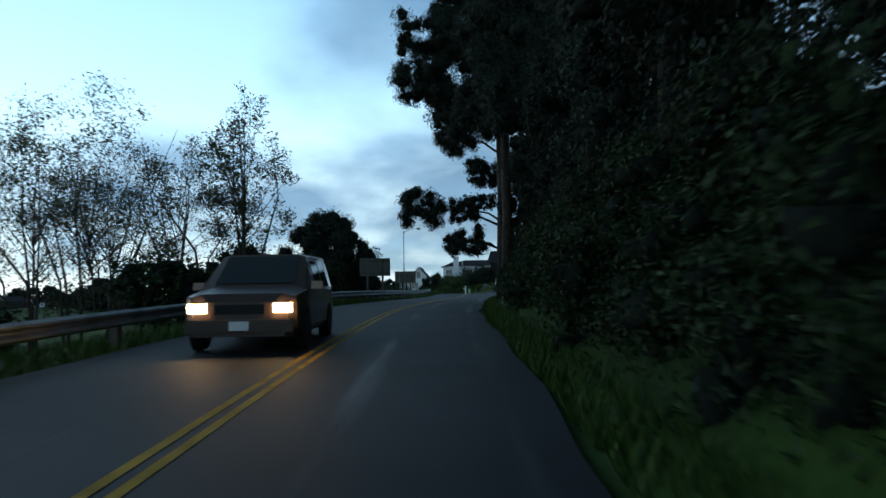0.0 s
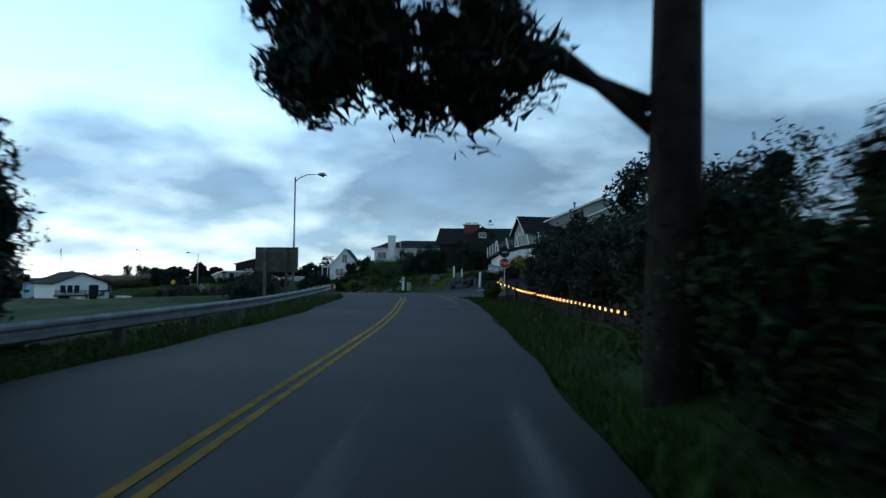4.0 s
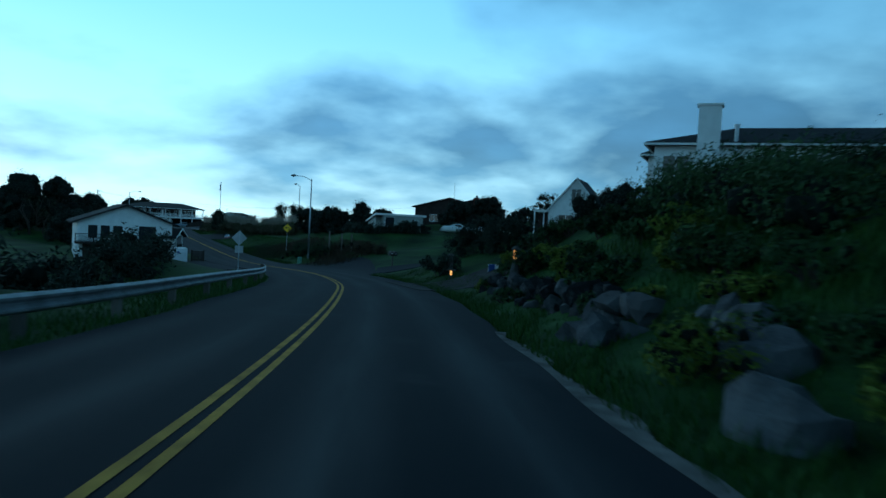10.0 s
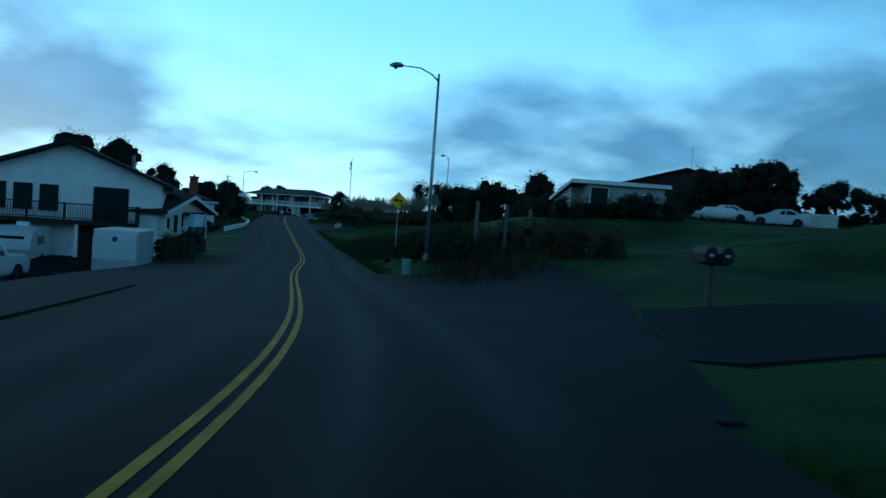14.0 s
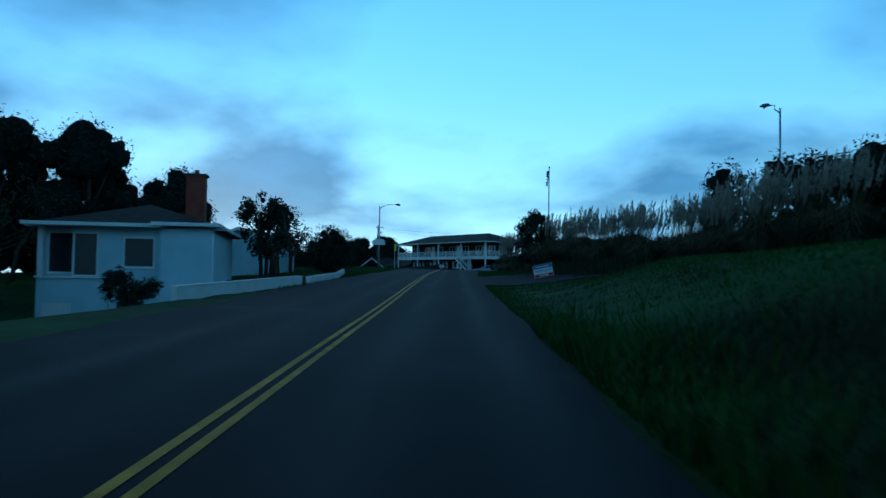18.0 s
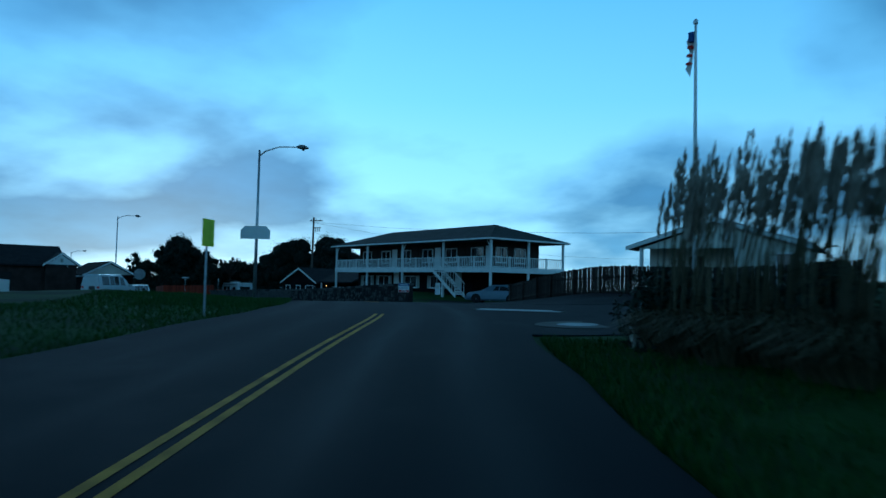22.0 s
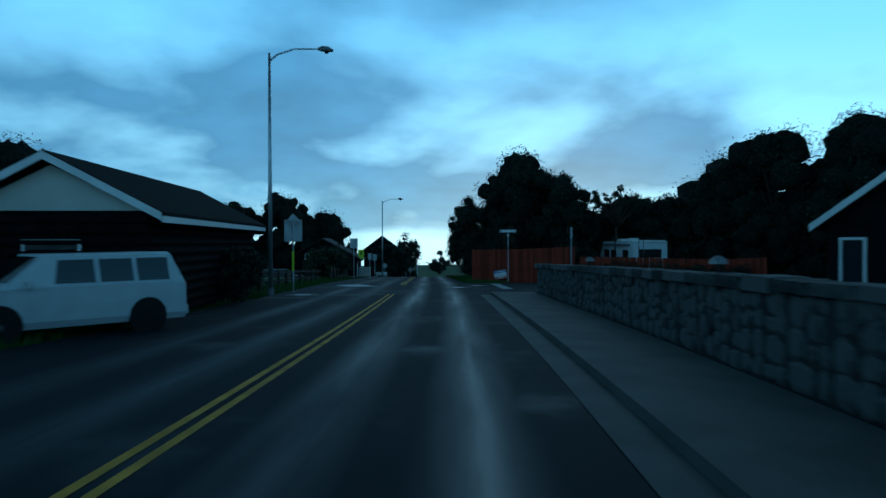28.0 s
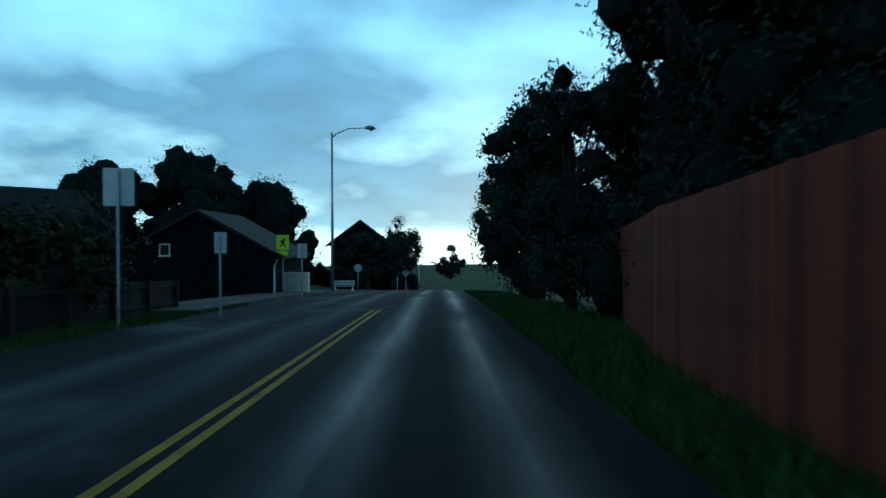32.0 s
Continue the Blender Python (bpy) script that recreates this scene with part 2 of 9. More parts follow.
def asphalt():
    """Worn blacktop; UV is metres across and along; damp wheel tracks are smoother."""
    m = bpy.data.materials.new("asphalt")
    m.use_nodes = True
    t = m.node_tree
    b = t.nodes["Principled BSDF"]
    uv, co = t.nodes.new("ShaderNodeUVMap"), t.nodes.new("ShaderNodeTexCoord")
    s = t.nodes.new("ShaderNodeSeparateXYZ")
    t.links.new(uv.outputs[0], s.inputs[0])

    def mt(op, a, c=None, d=None, clamp=False):
        n = t.nodes.new("ShaderNodeMath")
        n.operation, n.use_clamp = op, clamp
        for k, v in enumerate((a, c, d)):
            if isinstance(v, (int, float)):
                n.inputs[k].default_value = v
            elif v is not None:
                t.links.new(v, n.inputs[k])
        return n.outputs[0]

    def tex(scale, detail, vec, rough=0.55):
        n = t.nodes.new("ShaderNodeTexNoise")
        n.inputs["Scale"].default_value, n.inputs["Detail"].default_value, n.inputs["Roughness"].default_value = scale, detail, rough
        t.links.new(vec, n.inputs["Vector"])
        return n.outputs[0]

    grit, patch = tex(90, 3, co.outputs["Object"]), tex(0.22, 5, co.outputs["Object"], 0.65)
    mapn = t.nodes.new("ShaderNodeMapping")
    mapn.inputs["Scale"].default_value = (1.3, 0.11, 1)
    t.links.new(uv.outputs[0], mapn.inputs["Vector"])
    streak = tex(1.0, 4, mapn.outputs[0])
    # four wheel tracks: distance from |u| = 1.0 and 2.6
    au = mt("ABSOLUTE", s.outputs[0])
    t1 = mt("SUBTRACT", 1.0, mt("MULTIPLY", mt("ABSOLUTE", mt("SUBTRACT", au, 1.15)), 1.7), clamp=True)
    t2 = mt("SUBTRACT", 1.0, mt("MULTIPLY", mt("ABSOLUTE", mt("SUBTRACT", au, 2.75)), 1.7), clamp=True)
    track = mt("MAXIMUM", t1, t2)
    near = mt("ADD", 0.6, mt("MULTIPLY", 0.4, mt("GREATER_THAN", s.outputs[0], 0.0)))
    damp = mt("MULTIPLY", mt("MULTIPLY", mt("ADD", mt("MULTIPLY", mt("SUBTRACT", streak, 0.40), 2.4), 0.45, clamp=True), track), near)
    damp2 = mt("MULTIPLY", mt("SUBTRACT", patch, 0.55), 5.0, clamp=True)
    wet = mt("MAXIMUM", damp, mt("MULTIPLY", damp2, 0.6), clamp=True)
    # the long hill in the middle has dried more than both ends
    hill = mt("MULTIPLY", mt("MULTIPLY", mt("SUBTRACT", s.outputs[1], 175.0), 0.03, clamp=True), mt("MULTIPLY", mt("SUBTRACT", 424.0, s.outputs[1]), 0.05, clamp=True))
    wet = mt("MULTIPLY", wet, mt("SUBTRACT", 1.0, mt("MULTIPLY", hill, 0.8)))
    # the wooded stretch and the junction are damp from edge to edge
    first = mt("MULTIPLY", mt("SUBTRACT", 192.0, s.outputs[1]), 0.05, clamp=True)
    wet = mt("MAXIMUM", wet, mt("MULTIPLY", first, mt("ADD", 0.30, mt("MULTIPLY", patch, 0.45))))
    rgb = t.nodes.new("ShaderNodeValToRGB")
    rgb.color_ramp.elements[0].color, rgb.color_ramp.elements[1].color = (0.007, 0.0088, 0.013, 1), (0.018, 0.0205, 0.027, 1)
    t.links.new(mt("ADD", mt("MULTIPLY", patch, 0.7), mt("MULTIPLY", grit, 0.3)), rgb.inputs[0])
    t.links.new(rgb.outputs[0], b.inputs["Base Color"])
    t.links.new(mt("SUBTRACT", 0.86, mt("MULTIPLY", wet, 0.34)), b.inputs["Roughness"])
    t.links.new(mt("ADD", 0.08, mt("MULTIPLY", wet, 0.38)), b.inputs["Specular IOR Level"])
    bn = t.nodes.new("ShaderNodeBump")
    bn.inputs["Distance"].default_value = 0.008
    t.links.new(mt("SUBTRACT", 0.45, mt("MULTIPLY", wet, 0.35)), bn.inputs["Strength"])
    t.links.new(grit, bn.inputs["Height"])
    t.links.new(bn.outputs[0], b.inputs["Normal"])
    return m


ASPHALT = asphalt()
GRASS_GROUND = material("grass_ground", (0.017, 0.040, 0.010), 0.95, vary=0.45, scale=0.25, fine=9.0, bump=0.7, second=(0.031, 0.066, 0.014), spec=0.1)
GRAVEL = material("gravel", (0.035, 0.034, 0.034), 0.95, vary=0.4, scale=1.2, fine=60, bump=0.8, spec=0.15)
PALE_GRIT = material("pale_grit", (0.16, 0.15, 0.14), 0.95, vary=0.5, scale=2.5, fine=40, bump=0.8, spec=0.1)
CONCRETE = material("concrete", (0.072, 0.071, 0.067), 0.85, vary=0.25, scale=1.0, fine=35)
YELLOW_PAINT = material("yellow_road_paint", (0.46, 0.255, 0.035), 0.8, vary=0.35, scale=2.5, fine=30, bump=0.15, spec=0.12)
FADED_PAINT = material("faded_yellow_road_paint", (0.20, 0.125, 0.03), 0.8, vary=0.5, scale=2.5, fine=30, bump=0.15, spec=0.12)
WHITE_ROAD = material("white_road_paint", (0.33, 0.33, 0.32), 0.8, vary=0.45, scale=2.5, fine=30, spec=0.1)
WHITE = material("white_paint", (0.74, 0.74, 0.72), 0.6, vary=0.08, scale=1.5, fine=25, bump=0.1)
PALE_BLUE = material("pale_blue_stucco", (0.52, 0.63, 0.68), 0.8, vary=0.1, scale=0.8, fine=50)
CREAM = material("cream_stucco", (0.62, 0.60, 0.52), 0.8, vary=0.1, scale=0.8, fine=50)
GREY_SIDING = material("grey_green_siding", (0.33, 0.35, 0.32), 0.75, vary=0.12, scale=0.8, fine=40)
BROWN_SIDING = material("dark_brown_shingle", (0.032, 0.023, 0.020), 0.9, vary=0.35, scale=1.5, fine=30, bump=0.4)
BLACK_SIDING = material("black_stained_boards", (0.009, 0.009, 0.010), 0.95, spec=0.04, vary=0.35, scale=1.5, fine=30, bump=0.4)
ROOF_DARK = material("dark_composition_shingle", (0.020, 0.020, 0.023), 0.9, vary=0.35, scale=2.0, fine=45, bump=0.5)
ROOF_GREEN = material("mossy_grey_shake", (0.032, 0.037, 0.037), 0.9, vary=0.35, scale=1.0, fine=35, bump=0.6)
BRICK = material("red_brick", (0.15, 0.045, 0.030), 0.85, vary=0.3, scale=2.0, fine=30, bump=0.4, per_object=0.3)
BARK = material("bark", (0.055, 0.042, 0.034), 0.95, vary=0.4, scale=3.0, fine=25, bump=0.9)
WOOD_GREY = material("weathered_wood", (0.12, 0.105, 0.09), 0.9, vary=0.35, scale=2.0, fine=40, bump=0.4, per_object=0.5)
WOOD_DARK = material("dark_fence_wood", (0.030, 0.024, 0.020), 0.9, vary=0.4, scale=2.0, fine=40, bump=0.4, per_object=0.5)
WOOD_RED = material("redwood_boards", (0.16, 0.027, 0.013), 0.85, vary=0.3, scale=1.5, fine=40, bump=0.4, per_object=0.6)
GALV = material("galvanised_steel", (0.42, 0.44, 0.46), 0.45, 0.85, vary=0.2, scale=3, fine=50, bump=0.1)
GALV_OLD = material("weathered_galvanised_steel", (0.22, 0.23, 0.24), 0.55, 0.7, vary=0.35, scale=2, fine=50, bump=0.15)
ALU = material("aluminium_sign_back", (0.40, 0.41, 0.42), 0.5, 0.6, vary=0.15, scale=2, fine=30, bump=0.1)
DARK_METAL = material("dark_metal", (0.02, 0.02, 0.022), 0.5, 0.6, vary=0.2)
GREEN_PLASTIC = material("pale_green_plastic", (0.20, 0.36, 0.26), 0.55, vary=0.15)
RED_SIGN = material("red_sign_face", (0.42, 0.02, 0.02), 0.5, vary=0.12, bump=0)
YELLOW_SIGN = material("yellow_sign_face", (0.75, 0.45, 0.02), 0.5, vary=0.12, bump=0)
LIME_SIGN = material("yellow_green_sign_face", (0.62, 0.75, 0.03), 0.5, vary=0.1, bump=0)
BLUE_SIGN = material("blue_sign_face", (0.03, 0.07, 0.25), 0.5, vary=0.1, bump=0)
BLACK = material("black_paint", (0.012, 0.012, 0.012), 0.6, vary=0.2)
RUBBER = material("tyre_rubber", (0.018, 0.018, 0.018), 0.85, vary=0.3)
HYDRANT = material("hydrant_yellow_paint", (0.55, 0.43, 0.12), 0.55, vary=0.2)
ROCK = material("grey_boulder", (0.08, 0.08, 0.084), 0.9, vary=0.5, scale=1.6, fine=14, bump=0.9, per_object=0.4)
STONE = material("dark_field_stone", (0.020, 0.021, 0.023), 0.9, vary=0.5, scale=2.5, fine=20, bump=0.7, per_object=0.8, per_island=0.8, second=(0.055, 0.055, 0.053))
DARK_ROCK = material("dark_wet_rock", (0.020, 0.021, 0.024), 0.85, vary=0.5, scale=2.5, fine=16, bump=0.9, per_object=0.7, second=(0.05, 0.05, 0.052))
MORTAR = material("dark_mortar", (0.022, 0.021, 0.021), 0.95, vary=0.3)
GLASS = glass("dark_window_glass")
CLEAR_GLASS = bpy.data.materials.new("clear_balcony_glass")
CLEAR_GLASS.use_nodes = True
CLEAR_GLASS.node_tree.nodes["Principled BSDF"].inputs["Transmission Weight"].default_value = 0.95
CLEAR_GLASS.node_tree.nodes["Principled BSDF"].inputs["Roughness"].default_value = 0.04
CLEAR_GLASS.node_tree.nodes["Principled BSDF"].inputs["IOR"].default_value = 1.2
CAR_GLASS = glass("car_glass", (0.015, 0.02, 0.022), 0.03)
WHITE_CAR = material("white_car_paint", (0.58, 0.6, 0.61), 0.35, vary=0.05, bump=0, coat=0.6)
SILVER_CAR = material("silver_blue_car_paint", (0.2, 0.245, 0.3), 0.35, 0.5, vary=0.06, bump=0, coat=0.6)
MAROON_CAR = material("dark_brown_car_paint", (0.085, 0.055, 0.045), 0.35, 0.2, vary=0.1, bump=0, coat=0.6)
CHROME = material("chrome", (0.6, 0.6, 0.6), 0.2, 0.95, vary=0.1, bump=0)
LAMP_WARM = glowing("warm_bulb", (1.0, 0.50, 0.13), 3.2)
LAMP_ORANGE = glowing("lantern_light", (1.0, 0.40, 0.10), 1.0)
HEADLIGHT = glowing("headlight", (1.0, 0.72, 0.36), 22.0)
SEA = material("sea", (0.02, 0.06, 0.085), 0.35, vary=0.3, scale=0.02, fine=0.3, bump=0.6)
LEAF_DARK = leafy("dark_conifer_needles", (0.010, 0.018, 0.013), (0.030, 0.044, 0.028))
LEAF_GREEN = leafy("green_shrub_leaves", (0.022, 0.045, 0.014), (0.055, 0.095, 0.028))
# foliage cores: shade inside the crowns put into the colour
CORE_SHADE = material("foliage_core_shade", (0.013, 0.016, 0.013), 0.95, vary=0.5, scale=4.0, fine=60, bump=0.8, spec=0.05)
LEAF_BANK = leafy("dark_bramble_leaves", (0.008, 0.018, 0.006), (0.026, 0.052, 0.014))
LEAF_OLIVE = leafy("olive_alder_leaves", (0.028, 0.034, 0.018), (0.065, 0.070, 0.035))
LEAF_LIME = leafy("yellow_green_groundcover", (0.07, 0.10, 0.012), (0.16, 0.19, 0.025))
LEAF_YELLOW = leafy("yellow_flowering_broom", (0.20, 0.20, 0.015), (0.42, 0.36, 0.03))
LEAF_BROWN = leafy("brown_bracken", (0.035, 0.025, 0.014), (0.07, 0.05, 0.028))
GRASS_BLADE = leafy("grass_blades", (0.020, 0.050, 0.008), (0.056, 0.112, 0.016))
DRY_GRASS = leafy("long_dull_grass", (0.024, 0.034, 0.014), (0.055, 0.062, 0.026))
PLUME = leafy("pampas_plumes", (0.22, 0.19, 0.15), (0.42, 0.37, 0.30))
PAMPAS_LEAF = leafy("pampas_leaves", (0.04, 0.042, 0.022), (0.13, 0.115, 0.065))


# ---- small mesh tools ----
class Mesh:
    def __init__(self):
        self.v, self.f = [], []

    def add(self, verts, faces):
        n = len(self.v)
        self.v += [tuple(p) for p in verts]
        self.f += [tuple(i + n for i in q) for q in faces]
        return self

    def box(self, cx, cy, cz, sx, sy, sz, rz=0.0, taper=1.0):
        """A box with its middle at c; taper narrows the top."""
        c, s = math.cos(radians(rz)), math.sin(radians(rz))
        out = []
        for k in (-1, 1):
            for a, b in ((-1, -1), (1, -1), (1, 1), (-1, 1)):
                w = taper if k > 0 else 1.0
                x, y = a * sx / 2 * w, b * sy / 2 * w
                out.append((cx + c * x - s * y, cy + s * x + c * y, cz + k * sz / 2))
        return self.add(out, [(0, 3, 2, 1), (4, 5, 6, 7), (0, 1, 5, 4), (1, 2, 6, 5), (2, 3, 7, 6), (3, 0, 4, 7)])

    def tube(self, pts, radii, seg=8, cap=True):
        pts = [Vector(p) for p in pts]
        rings, n = [], len(pts)
        for i, p in enumerate(pts):
            d = (pts[min(i + 1, n - 1)] - pts[max(i - 1, 0)]).normalized()
            a = d.orthogonal().normalized() if abs(d.z) < 0.99 else Vector((1, 0, 0))
            if i and abs(d.z) < 0.99:
                a = (rings[-1][1] - d * rings[-1][1].dot(d)).normalized() if (rings[-1][1] - d * rings[-1][1].dot(d)).length > 1e-4 else a
            b = d.cross(a)
            r = radii[i] if isinstance(radii, (list, tuple)) else radii
            rings.append(([p + (a * math.cos(u) + b * math.sin(u)) * r for u in (2 * math.pi * k / seg for k in range(seg))], a))
        vs = [q for ring, _ in rings for q in ring]
        fs = [(i * seg + k, i * seg + (k + 1) % seg, (i + 1) * seg + (k + 1) % seg, (i + 1) * seg + k) for i in range(n - 1) for k in range(seg)]
        if cap:
            fs += [tuple(range(seg - 1, -1, -1)), tuple((n - 1) * seg + k for k in range(seg))]
        return self.add(vs, fs)

    def prism(self, outline, z0, z1, plane="xy", at=None):
        """An outline pulled from z0 to z1 along the third axis of plane ('xy', 'xz': along y, 'yz': along x)."""
        n = len(outline)
        conv = {"xy": lambda a, b, c: (a, b, c), "xz": lambda a, b, c: (a, c, b), "yz": lambda a, b, c: (c, a, b)}[plane]
        vs = [conv(a, b, z0) for a, b in outline] + [conv(a, b, z1) for a, b in outline]
        fs = [tuple(range(n - 1, -1, -1)), tuple(range(n, 2 * n))] + [(k, (k + 1) % n, n + (k + 1) % n, n + k) for k in range(n)]
        return self.add(vs, fs)

    def data(self, name, mat, smooth=False):
        me = bpy.data.meshes.new(name)
        me.from_pydata(self.v, [], self.f)
        me.materials.append(mat)
        if smooth:
            me.polygons.foreach_set("use_smooth", [True] * len(me.polygons))
        me.update()
        bm = bmesh.new()
        bm.from_mesh(me)
        bmesh.ops.recalc_face_normals(bm, faces=bm.faces)
        bm.to_mesh(me)
        bm.free()
        return me


def soup(name, verts, quads, mat):
    """A mesh from numpy arrays of places and four-cornered faces."""
    me = bpy.data.meshes.new(name)
    nv, nf, k = len(verts), len(quads), quads.shape[1]
    me.vertices.add(nv)
    me.vertices.foreach_set("co", np.asarray(verts, np.float32).ravel())
    me.loops.add(nf * k)
    me.loops.foreach_set("vertex_index", np.asarray(quads, np.int32).ravel())
    me.polygons.add(nf)
    me.polygons.foreach_set("loop_start", np.arange(0, nf * k, k, dtype=np.int32))
    me.materials.append(mat)
    me.update(calc_edges=True)
    return me


def part(name, mesh, mat, parent, label="", at=None, smooth=False):
    ob = new(name, mesh.data(name, mat, smooth) if isinstance(mesh, Mesh) else mesh)
    ob.parent = parent
    if at is not None:
        ob.matrix_basis = at
    return tagged(ob, label)


def thing(name, label, category, at, group="", kind=""):
    ob = new(name)
    ob.empty_display_size = 0.3
    ob.matrix_basis = at
    return tagged(ob, label, category, group, kind)


def single(name, mesh, mat, label, category, at=None, group="", kind="", smooth=False):
    ob = new(name, mesh.data(name, mat, smooth) if isinstance(mesh, Mesh) else mesh)
    if at is not None:
        ob.matrix_basis = at
    return tagged(ob, label, category, group, kind)


# ---- plan: the road's middle line, and the land ----
# x, y, z of the double line from the forest to the sea
LINE = [(-3, -70, -3.2), (-2.4, -20, -0.7), (-2.2, 0, 0), (-2.2, 12.2, .37), (-2.1, 23.5, .57), (-1.6, 33, .67), (-.5, 47, .70), (1.25, 66.5, .66),
        (2.0, 79, .75), (2.15, 86.2, .80), (1.25, 98, .72), (-.6, 109.9, .45), (-3.4, 121.7, -.14), (-7.2, 133.5, -.83), (-11.55, 145.6, -1.41),
        (-16.4, 157.3, -2.08), (-22.55, 168.8, -2.71), (-29.2, 179.3, -3.34), (-42.05, 195.15, -4.2), (-54.65, 211.5, -4.80), (-69.0, 227.9, -4.44),
        (-86.9, 248.1, -3.74), (-102.63, 266.1, -3.12), (-109.6, 274.5, -2.83), (-117.9, 282.17, -2.81), (-127.9, 287.7, -3.16), (-146.3, 294.1, -3.9),
        (-166.7, 301.2, -4.36), (-190.5, 308.9, -4.96), (-201.8, 312.3, -5.28), (-246.9, 326, -7.21), (-311, 345.6, -11.51)]
_p = [Vector(q) for q in LINE]
_fine = []
for i in range(len(_p) - 1):
    a, b, c, d = _p[max(i - 1, 0)], _p[i], _p[i + 1], _p[min(i + 2, len(_p) - 1)]
    steps = max(2, int((c - b).length / 1.5))
    for k in range(steps):
        u = k / steps
        _fine.append(0.5 * ((2 * b) + (c - a) * u + (2 * a - 5 * b + 4 * c - d) * u * u + (3 * b - a - 3 * c + d) * u ** 3))
_fine.append(_p[-1])
ROAD = np.array([tuple(q) for q in _fine])
_step = np.diff(ROAD, axis=0)
RLEN = np.r_[0, np.cumsum(np.hypot(_step[:, 0], _step[:, 1]))]
_tan = np.gradient(ROAD[:, :2], axis=0)
_tan /= np.linalg.norm(_tan, axis=1)[:, None]
RIGHT = np.stack([_tan[:, 1], -_tan[:, 0]], 1)


def along(x, y):
    """For arrays of places: metres along the road, metres to its right, the road's height there."""
    x, y = np.atleast_1d(np.asarray(x, float)), np.atleast_1d(np.asarray(y, float))
    i = np.empty(len(x), int)
    for k in range(0, len(x), 4000):
        i[k:k + 4000] = np.argmin((x[k:k + 4000, None] - ROAD[None, :, 0]) ** 2 + (y[k:k + 4000, None] - ROAD[None, :, 1]) ** 2, axis=1)
    ox, oy = x - ROAD[i, 0], y - ROAD[i, 1]
    d = ox * RIGHT[i, 0] + oy * RIGHT[i, 1]
    s = ox * _tan[i, 0] + oy * _tan[i, 1]
    far = np.hypot(ox, oy)
    return RLEN[i] + s, np.where(d < 0, -far, far), ROAD[i, 2] + s * np.gradient(ROAD[:, 2], RLEN)[i]


def on_road(s, d=0.0, up=0.0):
    """The place s metres along and d metres right of the road's middle, and the heading there in degrees."""
    x, y, z = (np.interp(s, RLEN, ROAD[:, k]) for k in range(3))
    rx, ry = np.interp(s, RLEN, RIGHT[:, 0]), np.interp(s, RLEN, RIGHT[:, 1])
    return (float(x + rx * d), float(y + ry * d), float(z + up)), math.degrees(math.atan2(ry, rx))


def s_of(y0, x0):
    return float(along(x0, y0)[0][0])


# half widths of the paving, left and right, by metres along
_S0 = s_of(0, -2.2)
EDGE_S = [_S0 - 70, _S0 + 40, _S0 + 70, _S0 + 95, _S0 + 120, _S0 + 150, _S0 + 185, _S0 + 205, _S0 + 240, _S0 + 275, _S0 + 300, _S0 + 315, _S0 + 330, _S0 + 345, _S0 + 360, _S0 + 400, _S0 + 560]
EDGE_L = [3.6, 3.7, 3.4, 3.3, 3.4, 3.5, 4.0, 4.8, 5.0, 5.0, 4.0, 3.5, 3.7, 4.6, 5.2, 5.2, 5.2]
EDGE_R = [3.25, 3.25, 3.6, 3.7, 3.6, 4.2, 4.6, 4.2, 3.6, 3.6, 4.2, 4.35, 4.5, 4.5, 4.5, 3.8, 3.8]
# heights of the land off the road: x, y, z
LAND = [(-90.5, 229.3, -6.3), (8, 4, 3.4), (8, 20, 3.6), (8, 36, 3.7), (6.5, 46, 3.5), (9.5, 54, 3.2), (10, 64, 1.3), (24, 30, 9), (22, 62, 4), (10, 72, 1.0), (14, 84, 1.2), (13, 97, 1.2), (24, 100, 2.4),
        (26, 120, 4.4), (45, 140, 8), (8, 118, 1.5), (10, 131, 1.7), (6, 132, 1.7), (13, 127, 3.1), (17.5, 118, 3.2), (14, 101, 2.1), (20, 103, 2.8), (3, 138, 2.0), (2.5, 153, 3.3), (5, 147, 2.8), (10, 145, 2.8), (17, 152, 5.2), (8, 168, 4.6), (-2, 150, 1.7), (-4, 164, -.5), (-6, 172, -0.6), (-50, 192, -6.2), (-46, 186, -4.75), (-60, 235, -2.5), (-66, 245, -2.4), (-10, 206, 0.8),
        (-20, 190, -2.6), (-24, 230, 0.15), (-40, 229, -0.1), (-31, 232, 0.1), (-34, 255, 1.4), (-38, 206, -2.6), (-56, 226, -3.0), (-56, 248, -1.4), (-78, 250, -3.4), (-70, 268, 0.0),
        (-93, 268, -2.3), (-104, 290, -2.2), (-95, 305, -2.0), (-132, 302, -3.15), (-124, 300, -3.2), (-140, 315, -2.7), (-165, 315, -4.2), (-206.7, 328.9, -5.61), (-251.2, 340.9, -7.93),
        (-12, 20, -1.5), (-32, 20, -7), (-14, 60, -0.6), (-34, 70, -6), (-8, 96, -0.2), (-20, 120, -2.5), (-24, 145, -3.2), (-45, 178, -4.9), (-62, 198, -5.0),
        (-82, 226, -5.1), (-78, 222, -5.1), (-95, 242, -3.9), (-114, 262, -3.0), (-128, 280, -2.6), (-163, 291, -3.5), (-172, 292, -3.9), (-150, 284, -3.3), (-203, 299.7, -5.71), (-252.5, 311, -8.21), (-90, 130, -14), (-160, 220, -9),
        (100, 220, 14), (-20, 330, 4), (-120, 400, 0), (60, -40, 6), (-331.3, 339.5, -17.66), (-344.9, 260.1, -20.16), (-316.9, 439, -18.85)]
_land = np.array(LAND)


